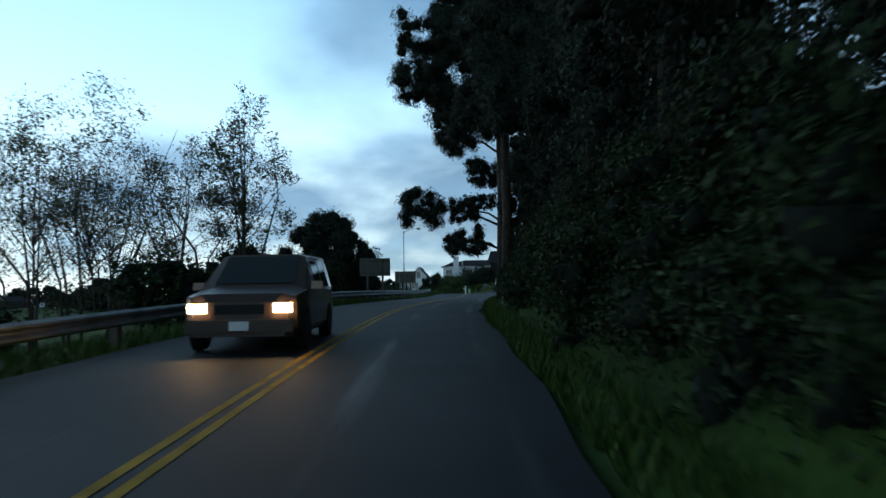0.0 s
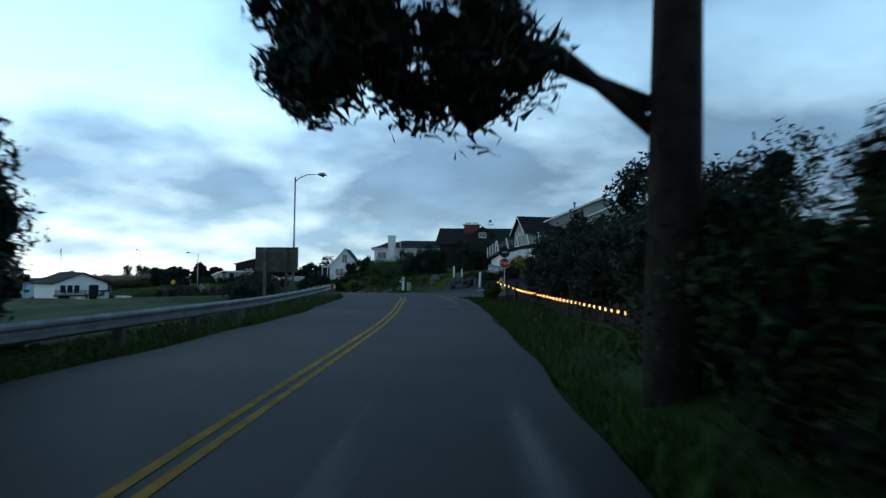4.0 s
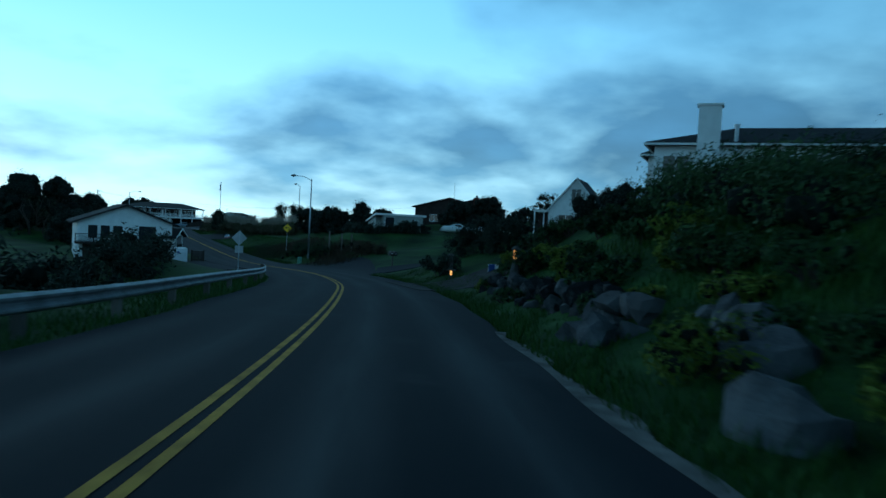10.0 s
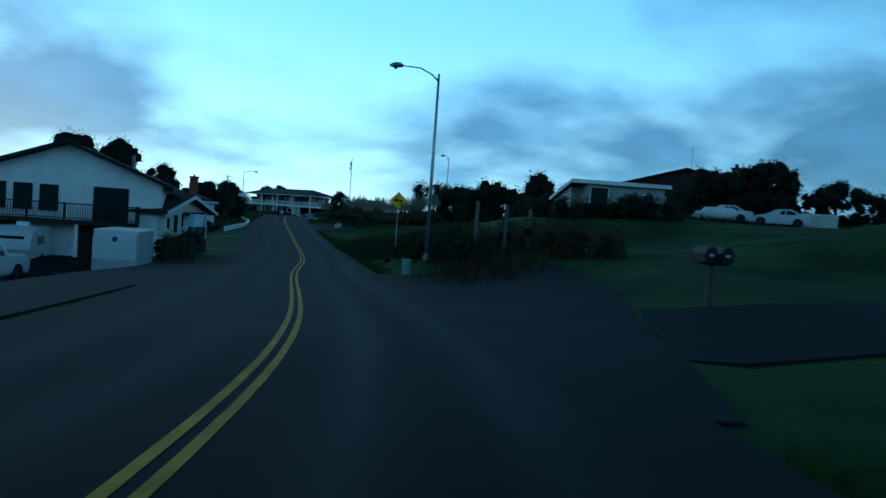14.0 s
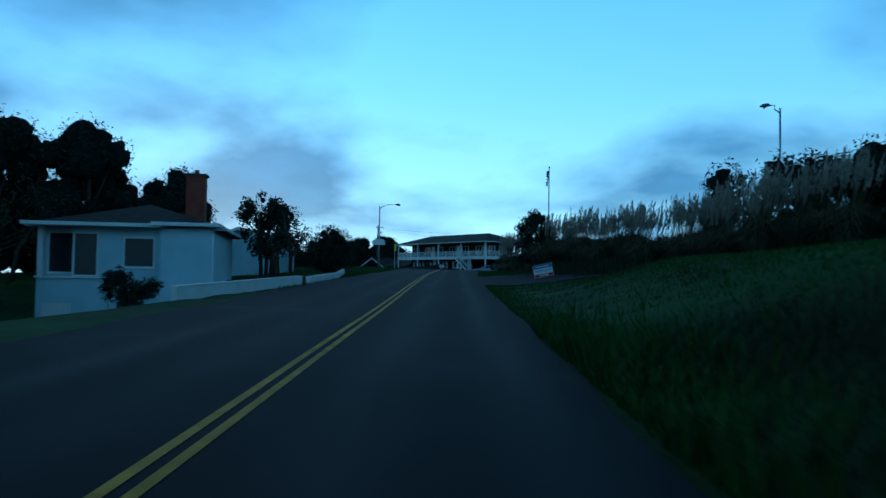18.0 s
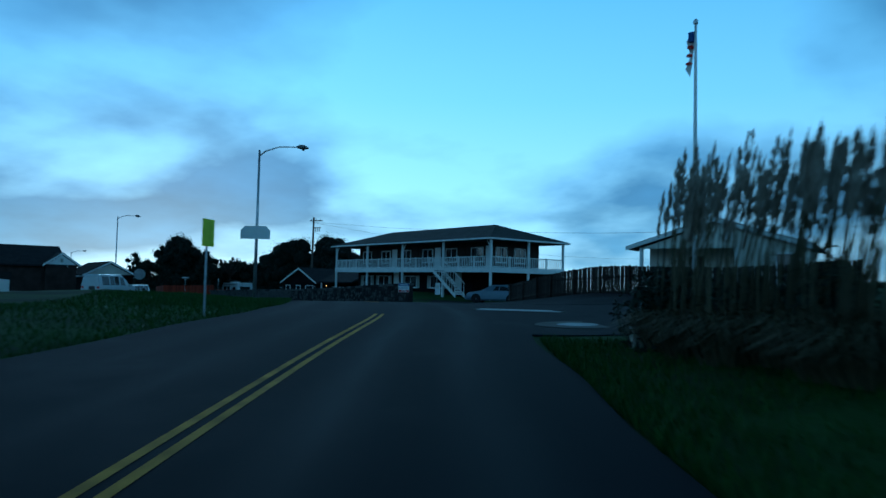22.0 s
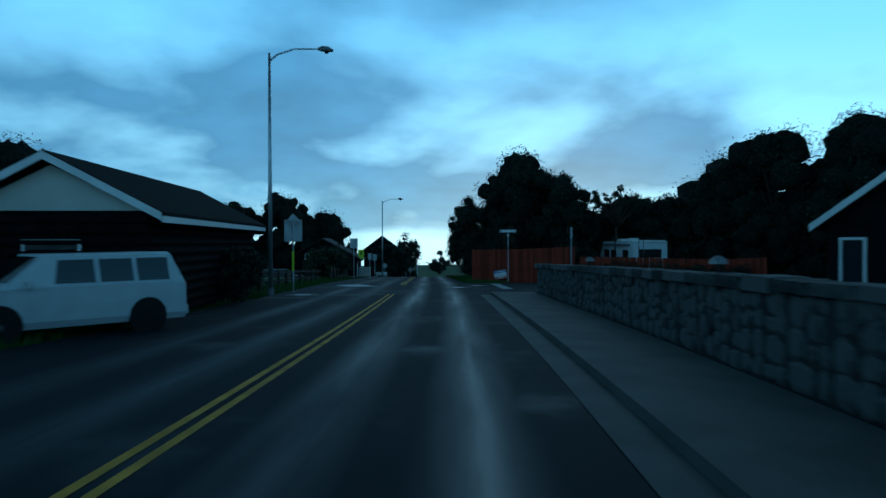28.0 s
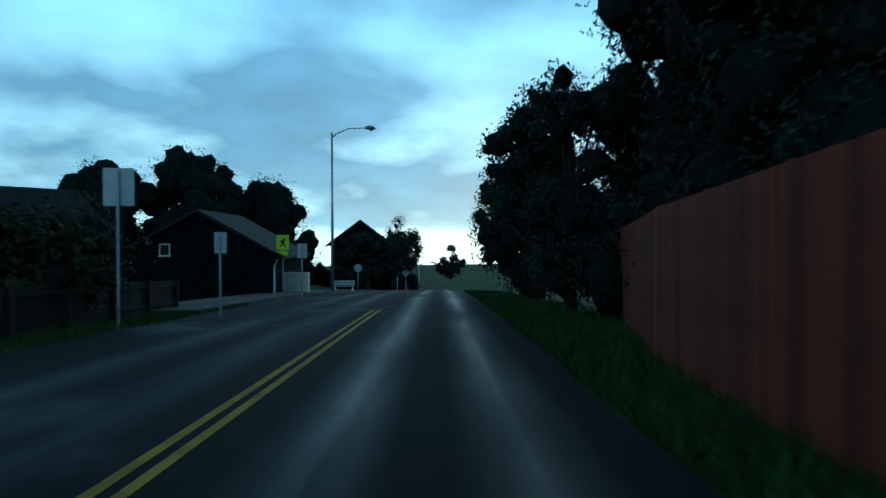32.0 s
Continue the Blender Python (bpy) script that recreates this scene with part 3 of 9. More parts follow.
def ground(x, y):
    """Height of the land at arrays of places."""
    x, y = np.atleast_1d(np.asarray(x, float)), np.atleast_1d(np.asarray(y, float))
    s, d, zr = along(x, y)
    w = 1.0 / (((x[:, None] - _land[None, :, 0]) ** 2 + (y[:, None] - _land[None, :, 1]) ** 2) ** 1.5 + 20.0)
    zi = (w * _land[None, :, 2]).sum(1) / w.sum(1)
    edge = np.where(d < 0, np.interp(s, EDGE_S, EDGE_L), np.interp(s, EDGE_S, EDGE_R))
    # a steep cutting on the right of the wooded stretch, gentle slopes elsewhere
    steep = np.where(d > 0, np.interp(s, (_S0 + 48, _S0 + 60, _S0 + 206, _S0 + 212, _S0 + 222, _S0 + 232), (1.0, 0.0, 0.0, 1.0, 1.0, 0.0)), 0.0)
    u = np.clip((np.abs(d) - edge - 1.2) / (6.5 - 3.0 * steep), 0, 1)
    u = u * u * (3 - 2 * u)
    wave = np.sin(x * 0.31 + np.sin(y * 0.21)) * 0.10 + np.sin(y * 0.43 + 1.3) * 0.08
    out = (zr - 0.06) * (1 - u) + (zi + wave) * u
    sea = np.clip((-x - 300) / 120, 0, 1)
    return out * (1 - sea) + np.minimum(out, -30) * sea


def gz(x, y):
    return float(ground(x, y)[0])


def put(x, y, rz=0.0, up=0.0, z=None):
    return pose(x, y, (gz(x, y) if z is None else z) + up, 0, 0, rz)


# ---- the land, the road and its paint ----
def grid(lo, hi, dense_lo, dense_hi, step, far):
    a = np.arange(dense_lo, dense_hi + step, step)
    left, right, k = [], [], step
    p = dense_lo
    while p > lo:
        k *= 1.35
        p -= min(k, far)
        left.append(p)
    p, k = a[-1], step
    while p < hi:
        k *= 1.35
        p += min(k, far)
        right.append(p)
    return np.r_[left[::-1], a, right]


gx, gy = grid(-900, 2500, -300, 60, 2.0, 300), grid(-1500, 2500, -30, 355, 2.0, 300)
XX, YY = np.meshgrid(gx, gy, indexing="ij")
ZZ = ground(XX.ravel(), YY.ravel())
nx, ny = len(gx), len(gy)
idx = np.arange(nx * ny).reshape(nx, ny)
quads = np.stack([idx[:-1, :-1], idx[1:, :-1], idx[1:, 1:], idx[:-1, 1:]], -1).reshape(-1, 4)
land = soup("ground", np.stack([XX.ravel(), YY.ravel(), ZZ], 1), quads, GRASS_GROUND)
land.polygons.foreach_set("use_smooth", [True] * len(land.polygons))
tagged(new("ground", land), "grassy hillside falling towards the sea", "ground", kind="structure")
sea = Mesh().add([(-860, -4000, -34), (-330, -4000, -34), (-330, 4500, -34), (-860, 4500, -34)], [(0, 1, 2, 3)])
single("water", sea, SEA, "grey-blue open sea at the horizon", "sea", kind="structure")


def strip(name, s0, s1, d0, d1, up, mat, step=1.5, thick=0.0, label="", category="", kind="structure", cols=2, parent=None):
    """A ribbon that follows the road. d0, d1: numbers or functions of s."""
    ss = np.linspace(s0, s1, max(2, int((s1 - s0) / step)))
    v, f, uvs = [], [], []
    for s in ss:
        a, b = (q(s) if callable(q) else q for q in (d0, d1))
        for k in range(cols):
            d = a + (b - a) * k / (cols - 1)
            p, _ = on_road(s, d, up)
            v.append(p)
            uvs.append((d, s))
    n = len(ss)
    for i in range(n - 1):
        for k in range(cols - 1):
            f.append((i * cols + k, i * cols + k + 1, (i + 1) * cols + k + 1, (i + 1) * cols + k))
    if thick:
        m = len(v)
        v += [(x, y, z - thick) for x, y, z in v]
        uvs += uvs
        for i in range(n - 1):
            f.append((i * cols, (i + 1) * cols, m + (i + 1) * cols, m + i * cols))
            f.append((i * cols + cols - 1, m + i * cols + cols - 1, m + (i + 1) * cols + cols - 1, (i + 1) * cols + cols - 1))
        f.append(tuple(range(cols)) + tuple(m + k for k in range(cols - 1, -1, -1)))
        f.append(tuple((n - 1) * cols + k for k in range(cols)) + tuple(m + (n - 1) * cols + k for k in range(cols - 1, -1, -1)))
    me = bpy.data.meshes.new(name)
    me.from_pydata(v, [], f)
    me.materials.append(mat)
    lay = me.uv_layers.new(name="UVMap")
    li = np.empty(len(me.loops), np.int32)
    me.loops.foreach_get("vertex_index", li)
    lay.data.foreach_set("uv", np.asarray(uvs, np.float32)[li].ravel())
    me.update()
    ob = new(name, me)
    ob.parent = parent
    return tagged(ob, label, category, kind=kind) if parent is None else ob


EL = lambda s: -float(np.interp(s, EDGE_S, EDGE_L)) - 0.12 * math.sin(s * 0.7) * math.sin(s * 0.23)
ER = lambda s: float(np.interp(s, EDGE_S, EDGE_R)) + 0.12 * math.sin(s * 0.6 + 1) * math.sin(s * 0.31)
S_END = RLEN[-1]
road = strip("road", 0, S_END, EL, ER, 0.0, ASPHALT, thick=0.10, label="damp dark two-lane asphalt road", category="road", cols=9)
def shift(s):
    """The painted pair wanders a little from the middle line at the two junctions."""
    return float(np.interp(s - _S0, (80, 86, 92, 107, 120, 290, 303, 322, 332, 345), (0, .1, .3, .28, 0, 0, .22, .28, .12, 0)))


for a, b in ((0, _S0 + 86.1), (_S0 + 107, _S0 + 309.5), (_S0 + 320.6, _S0 + 392.2), (_S0 + 402.6, S_END - 90)):
    for d in (-0.105, 0.105):
        strip("road_line", a + (0 if d > 0 else 0.6), b, lambda s, d=d: d + shift(s) - .052, lambda s, d=d: d + shift(s) + .052, 0.006, YELLOW_PAINT, label="worn double yellow centre line", category="road marking")
edge = lambda s: ER(s) - 0.05
edge2 = lambda s: ER(s) + 0.22 + 0.10 * math.sin(s * 1.3) + 0.06 * math.sin(s * 3.1)
strip("verge", s_of(112, -1), s_of(136, -8), edge, edge2, 0.006, PALE_GRIT, step=0.5, label="crumbled pale edge of the asphalt", category="verge")
# thin faded line across the mouth of the junction
strip("road_line", _S0 + 85.9, _S0 + 107.8, lambda s: shift(s) - .145, lambda s: shift(s) - .075, 0.006, FADED_PAINT, label="worn double yellow centre line", category="road marking")


def apron(name, pts, up, mat, label, category, sub=3.0, kind="structure"):
    """Flat paving with the given corners that lies on the land."""
    pts = [Vector((*p, 0)) for p in pts]
    n = 16
    v, f = [], []
    a, b, c, d = pts
    for i in range(n + 1):
        for j in range(n + 1):
            u, w = i / n, j / n
            p = (a * (1 - u) + b * u) * (1 - w) + (d * (1 - u) + c * u) * w
            v.append((p.x, p.y, 0))
    px, py = np.array([p[0] for p in v]), np.array([p[1] for p in v])
    i, j = np.clip(np.searchsorted(gx, px) - 1, 0, nx - 2), np.clip(np.searchsorted(gy, py) - 1, 0, ny - 2)
    fx, fy = (px - gx[i]) / (gx[i + 1] - gx[i]), (py - gy[j]) / (gy[j + 1] - gy[j])
    H = ZZ.reshape(nx, ny)
    zz = np.maximum((H[i, j] * (1 - fx) + H[i + 1, j] * fx) * (1 - fy) + (H[i, j + 1] * (1 - fx) + H[i + 1, j + 1] * fx) * fy, ground(px, py))
    v = [(p[0], p[1], float(z) + up) for p, z in zip(v, zz)]
    for i in range(n):
        for j in range(n):
            q = i * (n + 1) + j
            f.append((q, q + n + 1, q + n + 2, q + 1))
    m = len(v)
    v += [(x, y, z - 0.25) for x, y, z in v]
    for i in range(n):
        for q0, q1 in ((i, i + 1), ((n * (n + 1)) + i + 1, n * (n + 1) + i), ((i + 1) * (n + 1), i * (n + 1)), (i * (n + 1) + n, (i + 1) * (n + 1) + n)):
            f.append((q0, q1, m + q1, m + q0))
    me = bpy.data.meshes.new(name)
    me.from_pydata(v, [], f)
    me.materials.append(mat)
    lay = me.uv_layers.new(name="UVMap")
    li = np.empty(len(me.loops), np.int32)
    me.loops.foreach_get("vertex_index", li)
    lay.data.foreach_set("uv", np.array([(x + 6, y * 1.15 + 60) for x, y, z in v], np.float32)[li].ravel())
    me.update()
    return tagged(new(name, me), label, category, kind=kind)


apron("side_road", [(4.8, 88), (28, 84), (30, 92), (3.4, 106)], 0.05, ASPHALT, "dark asphalt side road at the stop sign", "road")
apron("driveway", [(3.4, 100.0), (8.6, 102.6), (7.9, 110.6), (3.0, 115.6)], 0.05, ASPHALT, "dark asphalt drive beside the rock wall", "driveway")
apron("driveway", [(-11.0, 154), (2, 160), (0, 166), (-15.5, 162.5)], 0.085, GRAVEL, "gravel driveway between rock garden and lawn", "driveway")
# wide flare of asphalt in front of the lawn and the drive that leaves it
FLARE = ((180, 3.0, 4.9), (184, 3.0, 6.3), (190, 3.0, 8.3), (197, 3.0, 10.2), (201, 3.0, 10.6), (206, 3.0, 8.6), (210.5, 3.0, 5.0))
for (s_a, d_a, e_a), (s_b, d_b, e_b) in zip(FLARE[:-1], FLARE[1:]):
    apron("driveway", [on_road(_S0 + s_a, d_a)[0][:2], on_road(_S0 + s_a, e_a)[0][:2], on_road(_S0 + s_b, e_b)[0][:2], on_road(_S0 + s_b, d_b)[0][:2]], 0.05, ASPHALT, "wide dark asphalt entrance beside the lawn", "driveway")
apron("driveway", [(-22.9, 181.1), (-10, 183.2), (-10, 186.0), (-25.0, 187.4)], 0.06, ASPHALT, "narrow dark asphalt drive across the lawn", "driveway")
apron("driveway", [on_road(_S0 + 271, 3.2)[0][:2], on_road(_S0 + 272, 14)[0][:2], on_road(_S0 + 284, 13)[0][:2], on_road(_S0 + 287, 3.2)[0][:2]], 0.045, ASPHALT, "dark asphalt driveway beside the pampas grass", "driveway")
apron("side_road", [(-105.2, 270.3), (-96.8, 276.5), (-103.5, 287.0), (-122.2, 295.0)], 0.045, ASPHALT, "asphalt forecourt in front of the motel", "road")
apron("side_road", [(-122, 288.5), (-104, 284), (-112, 303), (-132, 303)], 0.05, ASPHALT, "asphalt car park under the motel", "car park")
apron("side_road", [(-181.3, 309.6), (-183.0, 333), (-195.4, 335.4), (-195.8, 313.6)], 0.045, ASPHALT, "dark asphalt side street with a white stop line", "road")
apron("driveway", [(-142, 290), (-147, 277), (-164, 282), (-158, 295)], 0.045, CONCRETE, "cracked concrete drive in front of the garage", "driveway")
apron("driveway", [on_road(_S0 + 182, -4.3)[0][:2], (-47, 176), (-64, 197), on_road(_S0 + 213, -4.3)[0][:2]], 0.05, ASPHALT, "dark asphalt parking pad beside the road", "driveway")


# ---- plants ----
def leaf_cloud(rng, lobes, count, size, stretch=(1, 1, 1), shell=0.75, droop=0.0, slim=0.4):
    """Many small pointed leaves on and in a cluster of lobes (x, y, z, radius)."""
    lobes = np.asarray(lobes, float)
    vol = lobes[:, 3] ** 2
    pick = rng.choice(len(lobes), count, p=vol / vol.sum())
    # leaves gather in tufts, some of them reaching out of the lobe
    tuft = rng.normal(size=(len(lobes), 11, 3))
    tuft /= np.linalg.norm(tuft, axis=2)[:, :, None]
    reach = rng.uniform(0.8, 1.28, (len(lobes), 11))
    which = rng.integers(0, 11, count)
    u = tuft[pick, which] + rng.normal(size=(count, 3)) * 0.36
    u /= np.linalg.norm(u, axis=1)[:, None]
    r = lobes[pick, 3] * reach[pick, which] * (shell + (1.1 - shell) * rng.random(count) ** 0.6)
    c = lobes[pick, :3] + u * r[:, None] * np.array(stretch)
    n = u + rng.normal(size=(count, 3)) * 0.7
    n /= np.linalg.norm(n, axis=1)[:, None]
    a = np.cross(n, rng.normal(size=(count, 3)))
    a /= np.linalg.norm(a, axis=1)[:, None] + 1e-9
    b = np.cross(n, a)
    b[:, 2] -= droop
    L = size * (0.6 + 0.8 * rng.random(count))[:, None]
    v = np.stack([c - a * L * .8 + b * L * slim, c - a * L * .8 - b * L * slim, c + a * L], 1).reshape(-1, 3)
    return v, np.arange(3 * count).reshape(-1, 3)


def ico(n):
    bm_ = bmesh.new()
    bmesh.ops.create_icosphere(bm_, subdivisions=n, radius=1.0)
    v, f = np.array([tuple(q.co) for q in bm_.verts]), np.array([[q.index for q in g.verts] for g in bm_.faces])
    bm_.free()
    return v, f


ICO_ROUGH, ICO_FINE = ico(1), ico(2)


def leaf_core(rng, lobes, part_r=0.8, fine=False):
    """A ragged near-black core in each lobe: it stands in for the shade inside, and no sky shows through it."""
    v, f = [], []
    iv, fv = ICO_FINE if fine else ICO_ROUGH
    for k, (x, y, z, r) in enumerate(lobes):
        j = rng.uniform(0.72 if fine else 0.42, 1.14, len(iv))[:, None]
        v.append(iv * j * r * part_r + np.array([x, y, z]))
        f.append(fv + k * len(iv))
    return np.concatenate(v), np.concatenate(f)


def crown_lobes(rng, w, h, z0, n, shape="round", r=None):
    out = []
    fine = 2.6 if n > 9 else 1.0
    for k in range(int(n * fine)):
        for _ in range(30):
            p = rng.uniform(-1, 1, 3)
            if np.dot(p, p) < 1:
                break
        q = (p[2] + 1) / 2
        if shape == "dome":
            q, turn, far_ = rng.random() ** 1.1, rng.uniform(0, 2 * np.pi), math.sqrt(rng.random())
            p, f = (math.cos(turn) * far_, math.sin(turn) * far_, 0), 1.2 * math.sqrt(max(.08, 1 - q ** 3.2))
        elif shape == "cone":
            f = 1.0 - 0.78 * q
        elif shape == "flat":
            f = 0.55 + 0.45 * q
        else:
            f = 1.0
        rad = (r or 0.26) * min(w, h) * rng.uniform(0.5, 1.2) * (0.66 if fine > 1 else 1.0)
        out.append((p[0] * w / 2 * f * 0.8, p[1] * w / 2 * f * 0.8, z0 + q * h * (.92 if shape == "dome" else 1.0), rad))
    return out


def tree(x, y, w, h, trunk_h, seed, label, leaf, count=5000, size=0.22, shape="round", lean=0.0, stems=1, lobes=16, trunk_r=0.2, limbs=6, name="tree", category="tree", z=None, lobe_r=None, shell=0.55, group="", core=0.56):
    rng = np.random.default_rng(seed)
    t = thing(name, label, category, put(x, y, rng.uniform(0, 360), z=z), group=group)
    lb = crown_lobes(rng, w, h - trunk_h, trunk_h, lobes, shape, lobe_r)
    v, f = leaf_cloud(rng, lb, count, size, shell=shell)
    m = Mesh()
    for k in range(stems):
        ox, oy = (rng.normal(size=2) * 0.12 * w if stems > 1 else (0, 0))
        ex, ey = ox * 1.8 + lean * rng.normal(), oy * 1.8 + lean * rng.normal()
        top = h * (0.82 if shape != "cone" else 0.95)
        m.tube([(ox, oy, -0.4), (ox * 1.2 + 0.05 * ex, oy * 1.2, top * 0.33), (ox * 1.5 + ex * 0.5, oy * 1.5 + ey * 0.5, top * 0.66), (ex, ey, top)], [trunk_r, trunk_r * 0.75, trunk_r * 0.45, trunk_r * 0.12], 8)
    for k in range(limbs):
        q = lb[k % len(lb)]
        zz = trunk_h * 0.6 + (q[2] - trunk_h * 0.6) * 0.45
        m.tube([(0, 0, zz), (q[0] * 0.5, q[1] * 0.5, (zz + q[2]) / 2), (q[0], q[1], q[2])], [trunk_r * 0.4, trunk_r * 0.25, trunk_r * 0.08], 5)
    part("trunk", m, BARK, t, "dark tapering trunk and limbs", smooth=True)
    crown = part("crown", soup("crown", v, f, leaf), leaf, t)
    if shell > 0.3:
        part("shade_core", soup("shade_core", *leaf_core(rng, lb, .74 if shape == "dome" else core, shape == "dome"), CORE_SHADE), CORE_SHADE, crown)
    return t


def shrub(x, y, w, h, seed, label, leaf=None, count=1800, size=0.14, d=None, name="shrub", category="shrub", rz=0.0, z=None, shell=0.6, lobes=12, group=""):
    rng = np.random.default_rng(seed)
    t = thing(name, label, category, put(x, y, rz, z=z), group=group)
    lb = [(p[0] * 1.0, p[1] * (d or w) / w, p[2] * 0.85, p[3]) for p in crown_lobes(rng, w, h, 0.12 * h, lobes, "round", 0.36)]
    v, f = leaf_cloud(rng, lb, count, size, shell=shell)
    m = Mesh()
    for k in range(5):
        q = lb[k]
        m.tube([(q[0] * 0.15, q[1] * 0.15, -0.2), (q[0] * 0.5, q[1] * 0.5, q[2] * 0.5), (q[0], q[1], q[2])], [0.05, 0.035, 0.015], 5)
    tagged(part("branchwork", m, BARK, t), kind="stuff")
    fo = part("foliage", soup("foliage", v, f, leaf or LEAF_GREEN), leaf or LEAF_GREEN, t)
    part("shade_core", soup("shade_core", *leaf_core(rng, lb, .58), CORE_SHADE), CORE_SHADE, fo)
    return t


def hedge(name, pts, width, height, seed, label, leaf, count, size=0.16, category="hedge", lobe=None, zs=None):
    """A long mass of foliage along a line of places."""
    rng = np.random.default_rng(seed)
    lb, seg = [], [(Vector(a), Vector(b)) for a, b in zip(pts[:-1], pts[1:])]
    base = Vector(pts[0])
    bz = gz(base.x, base.y)
    for a, b in seg:
        n = max(2, int((b - a).length / (width * 0.28)))
        for k in range(n):
            p = a.lerp(b, k / n) + Vector((rng.normal() * width * 0.16, rng.normal() * width * 0.16))
            g = gz(p.x, p.y) - bz
            for hh in np.arange(0.15, 1.0, 0.28):
                r = (lobe or width * 0.36) * rng.uniform(0.7, 1.2)
                lb.append((p.x - base.x + rng.normal() * width * 0.1, p.y - base.y + rng.normal() * width * 0.1, g + height * hh * rng.uniform(0.85, 1.05), r))
    t = thing(name, label, category, pose(base.x, base.y, bz))
    v, f = leaf_cloud(rng, lb, count, size, shell=0.6)
    fo = part("foliage", soup("foliage", v, f, leaf), leaf, t)
    part("shade_core", soup("shade_core", *leaf_core(rng, lb, .58), CORE_SHADE), CORE_SHADE, fo)
    m = Mesh()
    for q in lb[::6]:
        gq = gz(q[0] + base.x, q[1] + base.y) - bz
        m.tube([(q[0], q[1], gq - 0.2), (q[0] + 0.1, q[1], (gq + q[2]) / 2), (q[0], q[1] + 0.1, q[2])], [0.05, 0.04, 0.015], 5)
    tagged(part("branchwork", m, BARK, t), kind="stuff")
    return t


# ---- street furniture ----
def street_lamp(x, y, rz, h=8.6, arm=2.2, z=None):
    """A tapered pole with a curved arm; rz: the heading of the arm."""
    t = thing("street_lamp", "grey steel street lamp with a curved arm, unlit", "street lamp", put(x, y, rz, z=z), group="street lamps")
    part("pole", Mesh().tube([(0, 0, -0.3), (0, 0, h * 0.5), (0, 0, h)], [0.105, 0.085, 0.06], 10), GALV, t, smooth=True)
    part("base", Mesh().tube([(0, 0, -0.1), (0, 0, 0.22)], [0.16, 0.14], 10), GALV_OLD, t)
    part("arm", Mesh().tube([(0, 0, h - 0.35), (0.35, 0, h - 0.05), (arm * 0.5, 0, h + 0.22), (arm, 0, h + 0.25)], [0.045, 0.04, 0.035, 0.03], 8), GALV, t, smooth=True)
    hd = part("luminaire", Mesh().tube([(arm - 0.1, 0, h + 0.25), (arm + 0.08, 0, h + 0.27), (arm + 0.35, 0, h + 0.25), (arm + 0.6, 0, h + 0.2)], [0.05, 0.13, 0.14, 0.05], 8), GALV_OLD, t, smooth=True)
    part("lens", Mesh().tube([(arm + 0.3, 0, h + 0.16), (arm + 0.3, 0, h + 0.06)], [0.12, 0.07], 10), GLASS, hd)
    return t


street_lamp(-6.06, 102.0, -5, 9.6, 1.9, z=0.2)
street_lamp(-38.9, 201.6, 215, 9.3, 1.9, z=-3.3)
street_lamp(-73.7, 270.1, 200, 8.3, .7, z=.2)
street_lamp(-128.4, 283.2, 45, 8.8)
street_lamp(-185.2, 301.6, 80, 10.6, z=-4.7)
street_lamp(-246.9, 321.1, 70, 10.3, z=-7.2)


def guardrail(pts, label):
    """Weathered W-beam on wooden posts. pts: places on the ground."""
    t = thing("guardrail", label, "guardrail", pose(0, 0, 0))
    line = [Vector(p) for p in pts]
    prof = [(-.03, .42), (.05, .47), (.05, .51), (-.02, .56), (-.02, .60), (.05, .65), (.05, .69), (-.03, .74)]
    m, n = Mesh(), len(prof)
    v = []
    for i, p in enumerate(line):
        d = (line[min(i + 1, len(line) - 1)] - line[max(i - 1, 0)]).normalized()
        r = Vector((d.y, -d.x))
        g = max(gz(p.x, p.y), float(along(p.x, p.y)[2][0]) - 0.1)
        for o, z in prof:
            v.append((p.x + r.x * o, p.y + r.y * o, g + z))
        for o, z in reversed(prof):
            v.append((p.x + r.x * (o - 0.012), p.y + r.y * (o - 0.012), g + z))
    w = 2 * n
    f = [(i * w + k, i * w + (k + 1) % w, (i + 1) * w + (k + 1) % w, (i + 1) * w + k) for i in range(len(line) - 1) for k in range(w)]
    m.add(v, f)
    part("beam", m, GALV_OLD, t)
    pm = Mesh().box(0, 0, 0.3, 0.16, 0.2, 0.86).data("post", WOOD_GREY)
    for i, p in enumerate(line[::2]):
        q = line[min(2 * i + 1, len(line) - 1)] - p
        r = Vector((q.y, -q.x)).normalized() if q.length else Vector((1, 0))
        g = max(gz(p.x, p.y), float(along(p.x, p.y)[2][0]) - 0.1)
        part("post", pm, WOOD_GREY, t, at=pose(p.x - r.x * 0.12, p.y - r.y * 0.12, g, 0, 0, math.degrees(math.atan2(r.y, r.x))))
    return t


def rail_line(s0, s1, d, step=2.0, bow=0.0):
    ss = np.arange(s0, s1, step)
    return [on_road(s, d - bow * ((s1 - s) / 30 if s1 - s < 6 else 0))[0][:2] for s in ss]


guardrail(rail_line(_S0 - 30, _S0 + 92.0, -4.15), "weathered galvanised guardrail beside the road")
guardrail(rail_line(_S0 + 93.5, s_of(167.4, -25.6), -3.9), "galvanised guardrail along the bend")


def sign_post(x, y, rz, h, label, category="sign", pole=GALV, name="road_sign", z=None, r=0.03):
    t = thing(name, label, category, put(x, y, rz, z=z))
    part("post", Mesh().tube([(0, 0, -0.3), (0, 0, h)], r, 8), pole, t)
    return t


